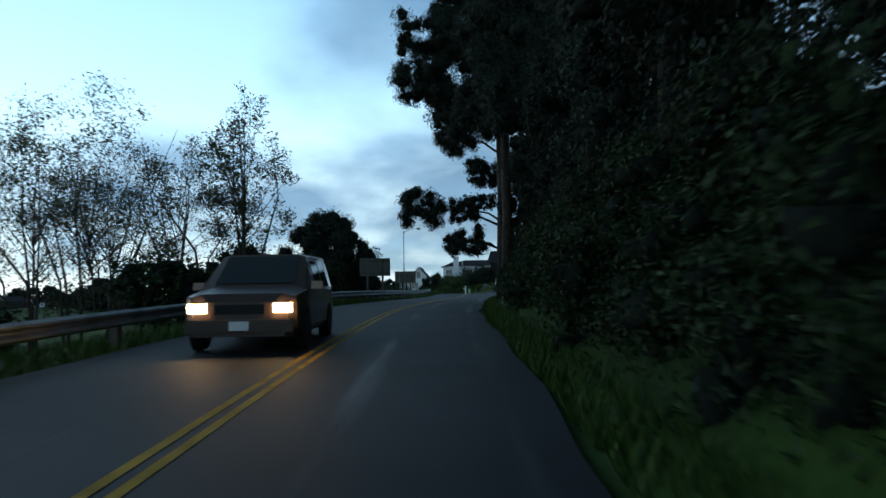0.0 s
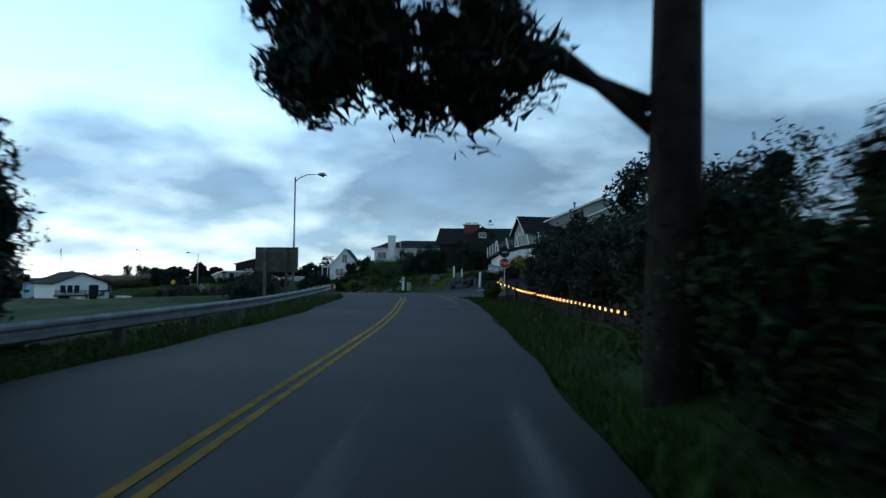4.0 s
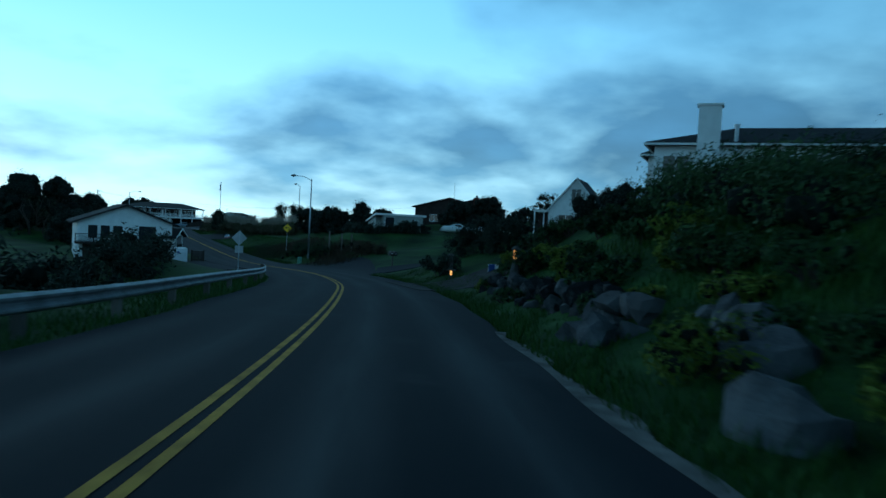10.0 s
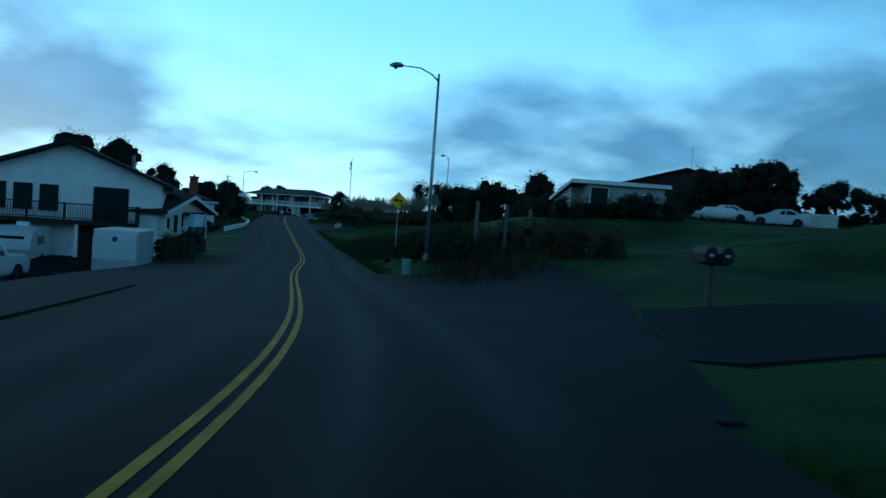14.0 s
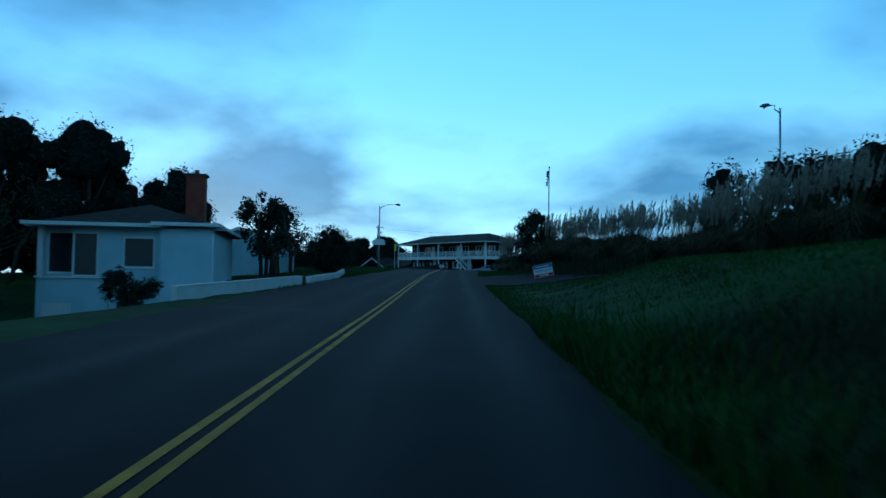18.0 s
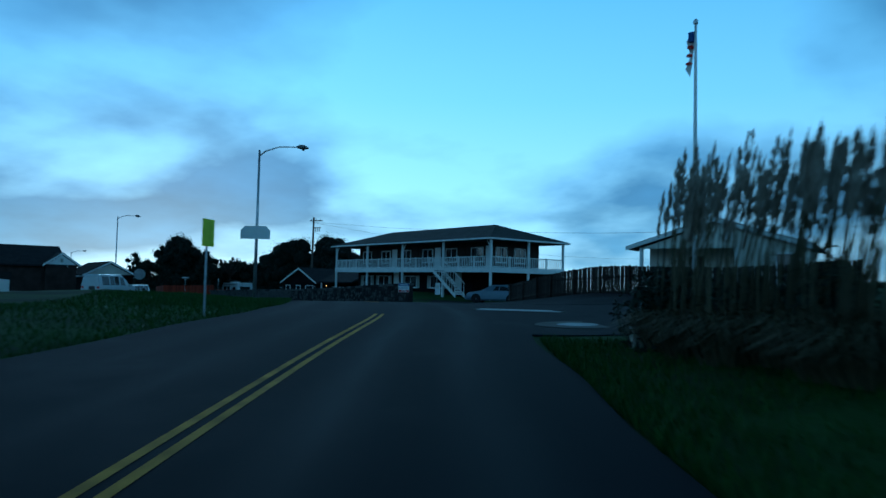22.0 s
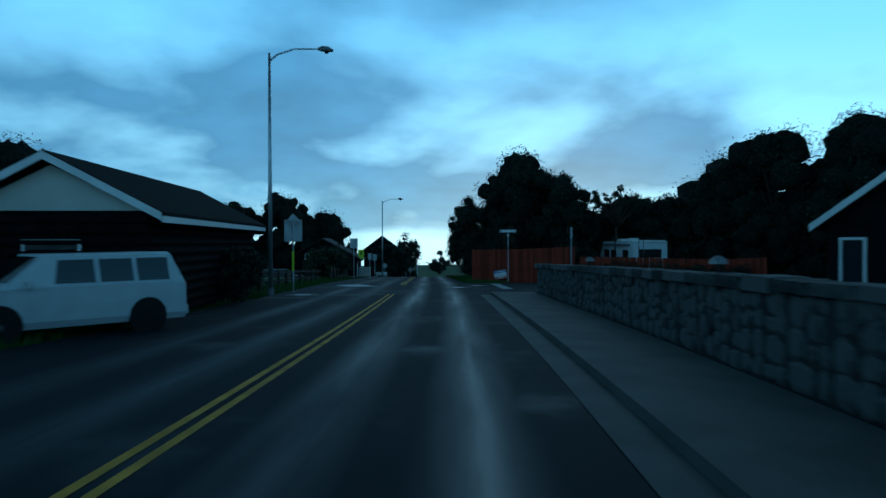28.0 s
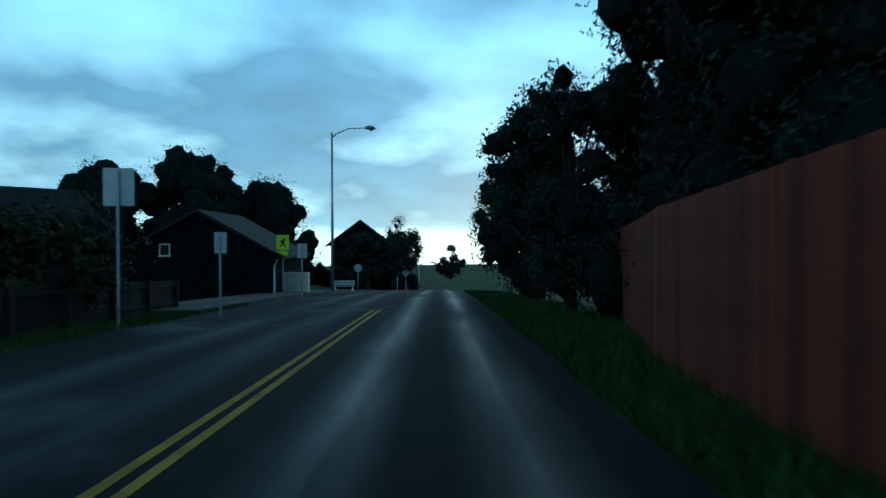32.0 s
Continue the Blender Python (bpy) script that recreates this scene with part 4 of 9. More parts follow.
def plate(t, outline, z, y, mat, name="plate", label="", thick=0.012):
    """A flat sign in the xz plane, its middle at height z; faces -y."""
    return part(name, Mesh().prism([(a, b + z) for a, b in outline], y - thick / 2, y + thick / 2, "xz"), mat, t, label)


def ngon(n, r, turn=0.0):
    return [(r * math.cos(radians(turn + 360 * k / n)), r * math.sin(radians(turn + 360 * k / n))) for k in range(n)]


def rect(w, h):
    return [(-w / 2, -h / 2), (w / 2, -h / 2), (w / 2, h / 2), (-w / 2, h / 2)]


def lettering(text, size, mat, parent, x, y, z, name="lettering", rx=90):
    c = bpy.data.curves.new(name, "FONT")
    c.body, c.size, c.align_x, c.align_y, c.extrude = text, size, "CENTER", "CENTER", 0.002
    c.materials.append(mat)
    ob = new(name, c)
    ob.parent = parent
    ob.matrix_basis = pose(x, y, z, rx, 0, 0)
    dg = bpy.context.evaluated_depsgraph_get()
    me = bpy.data.meshes.new_from_object(ob.evaluated_get(dg))
    bpy.data.objects.remove(ob)
    me.materials.clear()
    me.materials.append(mat)
    ob = new(name, me)
    ob.parent = parent
    ob.matrix_basis = pose(x, y, z, rx, 0, 0)
    return ob


# stop sign with another sign's back above it
st = sign_post(10.13, 97.3, -8, 3.1, "red octagonal stop sign on a steel post", "stop sign", z=0.95)
plate(st, ngon(8, 0.41, 22.5), 2.15, -0.04, WHITE, "border")
pl = plate(st, ngon(8, 0.385, 22.5), 2.15, -0.05, RED_SIGN, "plate", "red face")
lettering("STOP", 0.30, WHITE, pl, 0, -0.06, 2.15)
plate(st, ngon(16, 0.40), 2.95, -0.04, BLACK, "emblem", "round dark emblem sign")
plate(st, [(-0.2, -0.05), (0.2, -0.05), (0.22, 0.03), (0.05, 0.06), (-0.05, 0.02), (-0.2, 0.04)], 2.97, -0.05, ALU, "emblem_shape")

hy = thing("fire_hydrant", "faded yellow fire hydrant on the grass verge", "fire hydrant", put(10.0, 97.9, 0, z=1.22))
part("barrel", Mesh().tube([(0, 0, -.1), (0, 0, .06), (0, 0, .1), (0, 0, .55), (0, 0, .58)], [.17, .17, .12, .12, .16], 12), HYDRANT, hy, smooth=True)
part("bonnet", Mesh().tube([(0, 0, .58), (0, 0, .64), (0, 0, .74), (0, 0, .79)], [.16, .14, .09, .03], 12), HYDRANT, hy, smooth=True)
for a in (-1, 1):
    part("outlet", Mesh().tube([(a * .1, 0, .42), (a * .2, 0, .42), (a * .22, 0, .42)], [.06, .065, .05], 8), HYDRANT, hy)
part("pumper_outlet", Mesh().tube([(0, -.1, .36), (0, -.2, .36)], [.08, .085], 8), HYDRANT, hy)


def yard_sign(x, y, rz, lean=0.0, w=0.72, h=0.5, up=0.45, z=None):
    t = thing("yard_sign", "small red, white and blue election yard sign on wire legs", "yard sign", put(x, y, rz, z=z) @ pose(0, 0, 0, 0, lean, 0), group="yard signs")
    b = part("board", Mesh().box(0, 0, up + h / 2, w, 0.012, h), WHITE, t)
    part("blue_band", Mesh().box(0, -0.008, up + h * 0.83, w * 0.96, 0.006, h * 0.28), BLUE_SIGN, b)
    part("red_band", Mesh().box(0, -0.008, up + h * 0.14, w * 0.96, 0.006, h * 0.22), RED_SIGN, b)
    part("illegible_line", Mesh().box(0, -0.012, up + h * 0.83, w * 0.75, 0.004, h * 0.09), WHITE, b)
    lettering("SUPERVISOR", w * 0.155, BLUE_SIGN, b, 0, -0.010, up + h * 0.46)
    part("illegible_line", Mesh().box(0, -0.012, up + h * 0.14, w * 0.5, 0.004, h * 0.09), WHITE, b)
    for a in (-1, 1):
        part("leg", Mesh().tube([(a * w * 0.35, 0, -0.15), (a * w * 0.35, 0, up + h * 0.7)], 0.006, 5), DARK_METAL, t)
    return t


yard_sign(9.7, 100.6, 0, 8, z=1.95, w=0.85, h=0.6)
yard_sign(-77.75, 247.75, 42, -12, w=0.95, h=0.62, up=0.35, z=-3.72)
yard_sign(-199.15, 318.47, 72, -8, w=0.85, h=0.58, up=0.3)
yard_sign(-126.35, 293.45, 50, 0, w=0.72, h=0.6, up=0.75)


def back_sign(x, y, rz, w, h, z0, label, diamond=False, posts=1, mat=None, z=None):
    """A sign seen from behind: bare metal back."""
    t = thing("road_sign", label, "sign", put(x, y, rz, z=z))
    off = [0] if posts == 1 else [-w * 0.3, w * 0.3]
    for o in off:
        part("post", Mesh().tube([(o, -0.03, -0.3), (o, -0.03, z0 + h * (0.9 if not diamond else 0.95))], 0.035 if posts == 1 else 0.06, 8), GALV, t)
    part("plate", Mesh().prism([(a, b + z0 + h / 2) for a, b in (ngon(4, h * 0.5, 0) if diamond else rect(w, h))], 0.02, 0.035, "xz"), mat or ALU, t)
    return t


def board_sign(x, y, rz, w, h, z0, z):
    t = thing("billboard", "large grey wooden sign board seen from behind, on two posts", "sign board", put(x, y, rz, z=z))
    part("board", Mesh().box(0, 0, z0 + h / 2, w, 0.03, h), WOOD_GREY, t)
    for o in (-0.25, 0.25):
        part("post", Mesh().box(o * w, -0.09, (z0 + h * 0.95 - 0.6) / 2, 0.14, 0.14, z0 + h * 0.95 + 0.6), WOOD_GREY, t)
    for q in (0.15, 0.85):
        part("batten", Mesh().box(0, -0.035, z0 + h * q, w * 0.98, 0.04, 0.09), WOOD_GREY, t)
    return t


board_sign(-5.05, 50.6, 5, 2.15, 1.25, 2.1, 0.3)
board_sign(-4.95, 85.7, -20, 2.7, 1.4, 1.7, 0.5)

dm = back_sign(-30.5, 171.3, 20, 1.1, 1.15, 1.65, "diamond warning sign seen from behind with a small plate below", True, z=-2.75)
part("lower_plate", Mesh().box(0, 0.028, 1.35, 0.62, 0.015, 0.55), ALU, dm)

cs = sign_post(-46.9, 211.7, 30, 3.3, "yellow diamond sign with a black left-turn arrow", "warning sign", z=-3.0)
plate(cs, ngon(4, 0.62, 0), 2.75, -0.04, BLACK, "border")
pl = plate(cs, ngon(4, 0.585, 0), 2.75, -0.05, YELLOW_SIGN, "plate", "yellow face")
part("arrow", Mesh().prism([(0.18, 2.45), (0.27, 2.45), (0.27, 2.85), (-0.1, 2.85), (-0.1, 2.97), (-0.32, 2.8), (-0.1, 2.63), (-0.1, 2.75), (0.18, 2.75)], -0.062, -0.056, "xz"), BLACK, pl)


def cabinet(x, y, w, h, z=None):
    t = thing("utility_pedestal", "pale green ribbed utility pedestal in the grass", "utility box", put(x, y, 20, z=z), group="utility pedestals")
    b = part("body", Mesh().tube([(0, 0, -.1), (0, 0, h * .93)], w / 2, 14), GREEN_PLASTIC, t, smooth=False)
    part("lid", Mesh().tube([(0, 0, h * .93), (0, 0, h * .97), (0, 0, h)], [w * .53, w * .53, w * .44], 14), GREEN_PLASTIC, t)
    for k in range(6):
        part("rib", Mesh().tube([(0, 0, h * (.12 + .13 * k)), (0, 0, h * (.15 + .13 * k))], w * .515, 14), GREEN_PLASTIC, b)


cabinet(3.68, 117.75, 0.43, 0.72, z=.62)
cabinet(-40.1, 201.8, 0.5, 0.9)


# ---- houses ----
def window(parent, face_at, w, h, frame=None, bars=0, name="window"):
    """A window on a wall; face_at: pose of its middle, with -y pointing out."""
    t = part(name, Mesh().box(0, -0.005, 0, w, 0.02, h), GLASS, parent, at=face_at)
    m = Mesh()
    b = 0.07
    m.box(0, -0.025, h / 2 + b / 2, w + 2 * b, 0.06, b).box(0, -0.025, -h / 2 - b / 2, w + 2 * b, 0.06, b)
    m.box(-w / 2 - b / 2, -0.025, 0, b, 0.058, h).box(w / 2 + b / 2, -0.025, 0, b, 0.058, h)
    part("frame", m, frame or WHITE, t)
    for k in range(bars):
        part("bar", Mesh().box(-w / 2 + w * (k + 1) / (bars + 1), -0.02, 0, 0.05, 0.04, h), frame or WHITE, t)
    part("sill", Mesh().box(0, -0.05, -h / 2 - b - 0.02, w + 0.24, 0.12, 0.04), frame or WHITE, t)
    return t


def face(f, w, d, u, z):
    return {"f": pose(u, -d / 2 - 0.002, z), "b": pose(-u, d / 2 + 0.002, z, 0, 0, 180),
            "l": pose(-w / 2 - 0.002, -u, z, 0, 0, -90), "r": pose(w / 2 + 0.002, u, z, 0, 0, 90)}[f]


def block(t, w, d, h, wall, at=None, roof="gable", rise=2.0, over=0.5, roof_mat=None, ridge="y", trim=None, below=1.5, thick=0.18):
    """Walls with a roof under the thing t. ridge: the axis along which the ridge runs."""
    at = at or pose(0, 0, 0)
    m = Mesh()
    if roof == "gable" and ridge == "y":
        m.prism([(-w / 2, -below), (w / 2, -below), (w / 2, h), (0, h + rise), (-w / 2, h)], -d / 2, d / 2, "xz")
    elif roof == "gable":
        m.prism([(-d / 2, -below), (d / 2, -below), (d / 2, h), (0, h + rise), (-d / 2, h)], -w / 2, w / 2, "yz")
    else:
        m.box(0, 0, (h - below) / 2, w, d, h + below)
    wl = part("wall", m, wall, t, at=at)
    rm = roof_mat or ROOF_DARK
    if roof == "gable":
        half, run = (w / 2, d) if ridge == "y" else (d / 2, w)
        k = rise / half
        e = half + over
        prof = [(-e, h - k * over + .04), (0, h + rise + .04), (e, h - k * over + .04), (e, h - k * over + .04 + thick), (0, h + rise + .04 + thick * 1.1), (-e, h - k * over + .04 + thick)]
        a = run / 2 + over
        r = part("roof", Mesh().prism(prof, -a, a, "xz" if ridge == "y" else "yz"), rm, t, at=at)
        if trim:
            for sgn in (-1, 1):
                q = sgn * (a + 0.02)
                fb = [(-e, h - k * over), (0, h + rise), (e, h - k * over), (e, h - k * over + .2), (0, h + rise + .2), (-e, h - k * over + .2)]
                part("bargeboard", Mesh().prism(fb, q - 0.018, q + 0.018, "xz" if ridge == "y" else "yz"), trim, r)
    elif roof == "hip":
        a, b = w / 2 + over, d / 2 + over
        c = max(a - b, 0.05)
        z0, z1 = h - 0.02, h + rise
        v = [(-a, -b, z0), (a, -b, z0), (a, b, z0), (-a, b, z0), (-a, -b, z0 + thick), (a, -b, z0 + thick), (a, b, z0 + thick), (-a, b, z0 + thick), (-c, 0, z1), (c, 0, z1)]
        r = part("roof", Mesh().add(v, [(0, 3, 2, 1), (0, 1, 5, 4), (1, 2, 6, 5), (2, 3, 7, 6), (3, 0, 4, 7), (4, 5, 9, 8), (6, 7, 8, 9), (5, 6, 9), (7, 4, 8)]), rm, t, at=at)
        if trim:
            g = Mesh()
            g.box(0, -b - .05, z0 + .06, 2 * a + .2, .1, .12).box(0, b + .05, z0 + .06, 2 * a + .2, .1, .12).box(-a - .05, 0, z0 + .06, .1, 2 * b, .12).box(a + .05, 0, z0 + .06, .1, 2 * b, .12)
            part("gutter", g, trim, r)
    else:
        part("roof", Mesh().box(0, 0, h + .12, w + 2 * over, d + 2 * over, .24), rm, t, at=at)
    return wl


def chimney(t, x, y, z0, z1, w, d, mat, cap=True):
    c = part("chimney", Mesh().box(x, y, (z0 + z1) / 2, w, d, z1 - z0), mat, t)
    part("cap", Mesh().box(x, y, z1 + .05, w * 1.18, d * 1.18, .12), CONCRETE if mat != WHITE else WHITE, c)
    if cap:
        part("flue", Mesh().tube([(x, y, z1 + .1), (x, y, z1 + .35)], .13, 8), BRICK, c)
    return c


def railing(t, a, b, z, h=1.0, gap=0.14, post=2.0, mat=None, balus=0.035, posts=True):
    """A balustrade between two places of the thing's floor plan: top and bottom rail, posts and each baluster."""
    mat = mat or WHITE
    a, b = Vector(a), Vector(b)
    L, ang = (b - a).length, math.degrees(math.atan2(b.y - a.y, b.x - a.x))
    mid = (a + b) / 2
    r = part("railing", Mesh().box(0, 0, h - 0.04, L, 0.09, 0.07).box(0, 0, 0.12, L, 0.06, 0.06), mat, t, at=pose(mid.x, mid.y, z, 0, 0, ang))
    bm = Mesh().box(0, 0, (h + 0.12) / 2, balus, balus, h - 0.16).data("baluster", mat)
    n = int(L / gap)
    for k in range(n):
        part("baluster", bm, mat, r, at=pose(-L / 2 + (k + .5) * L / n, 0, 0))
    if posts:
        pm = Mesh().box(0, 0, h / 2 + .02, .1, .1, h + .04).data("post", mat)
        n = max(1, round(L / post))
        for k in range(n + 1):
            part("post", pm, mat, r, at=pose(-L / 2 + k * L / n, 0, 0))
    return r


# ---- vehicles ----
def vehicle(name, label, category, at, stations, W, low, paint, windows, wheels, wheel_r, screen=None, rear=None, lights=None, group="", glass_mat=None, extras=None):
    """A lofted body. stations: (x, belt z, top z, half-width factor at the belt, at the top), from nose to tail; +x is forward.
    windows: (x0, x1) pairs on both sides; screen, rear: pairs of stations between which the sloping glass lies."""
    t = thing(name, label, category, at, group=group)
    rings = []
    for x, zb, zt, fb, ft in stations:
        w, wt = W / 2 * fb, W / 2 * ft
        half = [(w * 0.92, low), (w, low + 0.14), (w * 1.0, (low + zb) / 2 + 0.05), (w * 0.985, zb), (wt, zt - 0.05), (wt * 0.8, zt)]
        rings.append([(x, -a, b) for a, b in half] + [(x, a, b) for a, b in reversed(half)])
    n = len(rings[0])
    m = Mesh()
    m.v = [p for r in rings for p in r]
    for i in range(len(rings) - 1):
        m.f += [(i * n + k, i * n + (k + 1) % n, (i + 1) * n + (k + 1) % n, (i + 1) * n + k) for k in range(n)]
    m.f += [tuple(range(n)), tuple((len(rings) - 1) * n + k for k in range(n - 1, -1, -1))]
    body = part("body", m, paint, t, smooth=False)
    xs = [s[0] for s in stations][::-1]

    def at_x(x, k):
        return float(np.interp(x, xs, [s[k] for s in stations][::-1]))

    def side(x, v, sg, out=0.012):
        zb, zt = at_x(x, 1), at_x(x, 2) - 0.05
        a, b = W / 2 * at_x(x, 3) * 0.985, W / 2 * at_x(x, 4)
        return (x, sg * (a + (b - a) * v + out), zb + (zt - zb) * v)

    gm = glass_mat or CAR_GLASS
    for x0, x1, *sl in windows:
        s0, s1 = sl if sl else (0.0, 0.0)
        for sg in (-1, 1):
            q = [side(x0, .10, sg), side(x1, .10, sg), side(x1 + s1, .88, sg), side(x0 + s0, .88, sg)]
            part("side_window", Mesh().add(q, [(0, 1, 2, 3)]), gm, body)
    for nm, pair in (("windscreen", screen), ("rear_window", rear)):
        if pair:
            (xa, _, za, _, fa), (xb, _, zb2, _, fb2) = stations[pair[0]], stations[pair[1]]
            sg = 0.02 if xa > xb else -0.02
            off = 0.018 if nm == "windscreen" else 0.018
            q = []
            dx, dz = xb - xa, zb2 - za
            L = math.hypot(dx, dz)
            nx_, nz_ = (dz / L * off, -dx / L * off)
            if nz_ < 0:
                nx_, nz_ = -nx_, -nz_
            for f_, ss in ((.08, 1), (.9, 1), (.9, -1), (.08, -1)):
                wd = (W / 2 * fa * 0.8) * (1 - f_) + (W / 2 * fb2 * 0.8) * f_
                q.append((xa + dx * f_ + nx_, ss * wd * 1.02, za + dz * f_ + nz_))
            part(nm, Mesh().add(q, [(0, 1, 2, 3)]), gm, body)
    tm = Mesh().tube([(0, -.1, 0), (0, -.085, 0), (0, .085, 0), (0, .1, 0)], [wheel_r * .9, wheel_r, wheel_r, wheel_r * .9], 18).data("tyre", RUBBER)
    rm = Mesh().tube([(0, -.104, 0), (0, .104, 0)], wheel_r * .62, 12).data("rim", GALV)
    hm = Mesh().tube([(0, -.112, 0), (0, .112, 0)], wheel_r * .2, 8).data("hub", GALV_OLD)
    for x in wheels:
        for sg in (-1, 1):
            w = part("wheel", tm, RUBBER, t, at=pose(x, sg * (W / 2 - .1), wheel_r))
            part("rim", rm, GALV, w)
            part("hub", hm, GALV_OLD, w)
            part("wheel_arch", Mesh().tube([(x, sg * (W / 2 - .12), wheel_r + .02), (x, sg * (W / 2 + .012), wheel_r + .02)], wheel_r * 1.16, 16), BLACK, body)
    x0, x1 = stations[0][0], stations[-1][0]
    part("bumper", Mesh().box(x0 + .02, 0, low + .18, .12, W * .9, .2), paint if extras != "chrome" else CHROME, t)
    part("bumper", Mesh().box(x1 - .02, 0, low + .18, .12, W * .9, .2), paint if extras != "chrome" else CHROME, t)
    zf = stations[0][1]
    for sg in (-1, 1):
        part("headlight", Mesh().box(x0 + .005, sg * W * .36, zf - .06, .06, W * .15, .15), lights or GLASS, t)
        part("tail_light", Mesh().box(x1 - .005, sg * W * .4, stations[-1][1] - .05, .05, W * .12, .2), RED_SIGN, t)
        part("mirror", Mesh().box(stations[2][0] - .35 if len(stations) > 4 else 0, sg * (W / 2 + .1), stations[2][1] + .08, .12, .2, .14), paint, t)
    part("grille", Mesh().box(x0 + .012, 0, zf - .08, .05, W * .42, .16), BLACK, t)
    part("number_plate", Mesh().box(x0 + .09, 0, low + .18, .015, .32, .15), WHITE, t)
    return t


MINIVAN = [(2.35, .78, .82, .80, .70), (2.2, .92, .96, .94, .86), (1.35, 1.02, 1.08, 1.0, .90), (.45, 1.02, 1.70, 1.0, .80), (-1.9, 1.02, 1.76, 1.0, .80), (-2.3, 1.0, 1.62, .97, .78), (-2.45, .9, .95, .92, .84)]
SEDAN = [(2.25, .62, .66, .78, .68), (2.1, .74, .78, .94, .86), (1.05, .90, .95, 1.0, .88), (.25, .92, 1.38, 1.0, .72), (-.85, .94, 1.42, 1.0, .72), (-1.6, .95, 1.02, 1.0, .84), (-2.15, .92, .97, .95, .82), (-2.3, .7, .74, .85, .74)]
PICKUP = [(2.9, .95, 1.0, .86, .80), (2.75, 1.12, 1.16, .97, .90), (1.55, 1.2, 1.26, 1.0, .92), (.8, 1.22, 1.86, 1.0, .80), (-.9, 1.22, 1.88, 1.0, .80), (-1.15, 1.22, 1.26, 1.0, .94), (-2.85, 1.22, 1.25, 1.0, .94), (-2.95, 1.1, 1.14, .98, .92)]
CAMPER = [(2.95, .95, 1.0, .86, .80), (2.8, 1.12, 1.16, .97, .88), (1.95, 1.28, 1.36, 1.0, .90), (1.2, 1.3, 2.05, 1.0, .86), (.6, 1.3, 2.45, 1.0, .78), (-2.7, 1.3, 2.45, 1.0, .78), (-2.95, 1.25, 2.25, .98, .76)]
SUV = [(2.4, .85, .9, .85, .78), (2.25, 1.02, 1.06, .96, .88), (1.25, 1.08, 1.14, 1.0, .90), (.55, 1.1, 1.75, 1.0, .80), (-2.1, 1.1, 1.78, 1.0, .80), (-2.4, 1.05, 1.1, .97, .88)]

vehicle("minivan", "dark brown minivan with its headlights on, on the wet road", "minivan", pose(-3.5, 14.2, .42, 0, 0, -88), MINIVAN, 1.95, .25, MAROON_CAR,
        [(.35, -.55, -.1, 0), (-.65, -1.5), (-1.6, -2.15, 0, .12)], (1.5, -1.5), .33, (2, 3), (5, 6), HEADLIGHT)
vehicle("sedan", "silver-blue saloon car parked under the motel", "car", pose(-126.0, 303.4, -3.25, 0, 0, 203), SEDAN, 1.78, .2, SILVER_CAR, [(.1, -.35, -.25, 0), (-.42, -1.2, 0, .25)], (1.4, -1.3), .32, (2, 3), (4, 5))
vehicle("sedan", "white saloon car parked on the lawn's edge", "car", put(-28.4, 232.6, 190), SEDAN, 1.8, .2, WHITE_CAR, [(.1, -.35, -.25, 0), (-.42, -1.2, 0, .25)], (1.4, -1.3), .32, (2, 3), (4, 5), group="parked cars")
vehicle("sedan", "white saloon car parked on the lawn's edge", "car", put(-24.2, 233.6, 185), SEDAN, 1.8, .2, WHITE_CAR, [(.1, -.35, -.25, 0), (-.42, -1.2, 0, .25)], (1.4, -1.3), .32, (2, 3), (4, 5), group="parked cars")
vehicle("pickup_truck", "white pickup truck parked in front of the house", "pickup truck", put(-52.5, 187.0, -58), PICKUP, 2.0, .4, WHITE_CAR, [(.6, -.05, -.1, 0), (-.12, -.8)], (1.85, -1.85), .4, (2, 3), (4, 5), extras="chrome")
vehicle("camper_van", "white high-roofed camper van parked behind bollards", "van", put(-164.6, 291.5, 121), CAMPER, 2.05, .3, WHITE_CAR, [(1.1, .35, -.25, 0), (.1, -.55), (-.65, -1.3), (-1.45, -2.5)], (1.9, -1.8), .36, (2, 4), None, extras="chrome")
vehicle("suv", "white estate car parked behind the camper van", "car", put(-169.6, 296.0, 300), SUV, 1.9, .28, WHITE_CAR, [(.4, -.4, -.1, 0), (-.5, -1.2), (-1.3, -2.0)], (1.4, -1.5), .36, (2, 3), (4, 5))
vehicle("jeep", "dark car parked behind the rail fence", "car", put(-233, 306.5, 100), SUV, 1.85, .28, MAROON_CAR, [(.4, -.4, -.1, 0), (-.5, -1.2), (-1.3, -2.0)], (1.4, -1.5), .36, (2, 3), (4, 5))

# enclosed cargo trailer
ct = thing("cargo_trailer", "white enclosed cargo trailer with a metal stone guard", "trailer", pose(-51.3, 193.5, -5.25, 0, 0, -51))
tb = part("body", Mesh().box(-.1, 0, 1.35, 3.6, 1.95, 1.9), WHITE_CAR, ct)
part("nose", Mesh().prism([(1.7, .40), (1.95, .42), (1.95, 1.95), (1.7, 2.3)], -.95, .95, "xz"), WHITE_CAR, tb)
part("roof_cap", Mesh().box(-.1, 0, 2.33, 3.64, 1.99, .07), WHITE, tb)
part("stone_guard", Mesh().box(1.965, 0, .72, .02, 1.86, .6), GALV, tb)
part("badge", Mesh().prism(ngon(6, .14), 1.96, 1.975, "yz", ), BLUE_SIGN, tb, at=pose(0, 0, 1.95))
part("fender", Mesh().box(-.2, -1.05, .62, 1.5, .18, .08).box(-.2, 1.05, .62, 1.5, .18, .08), GALV, ct)
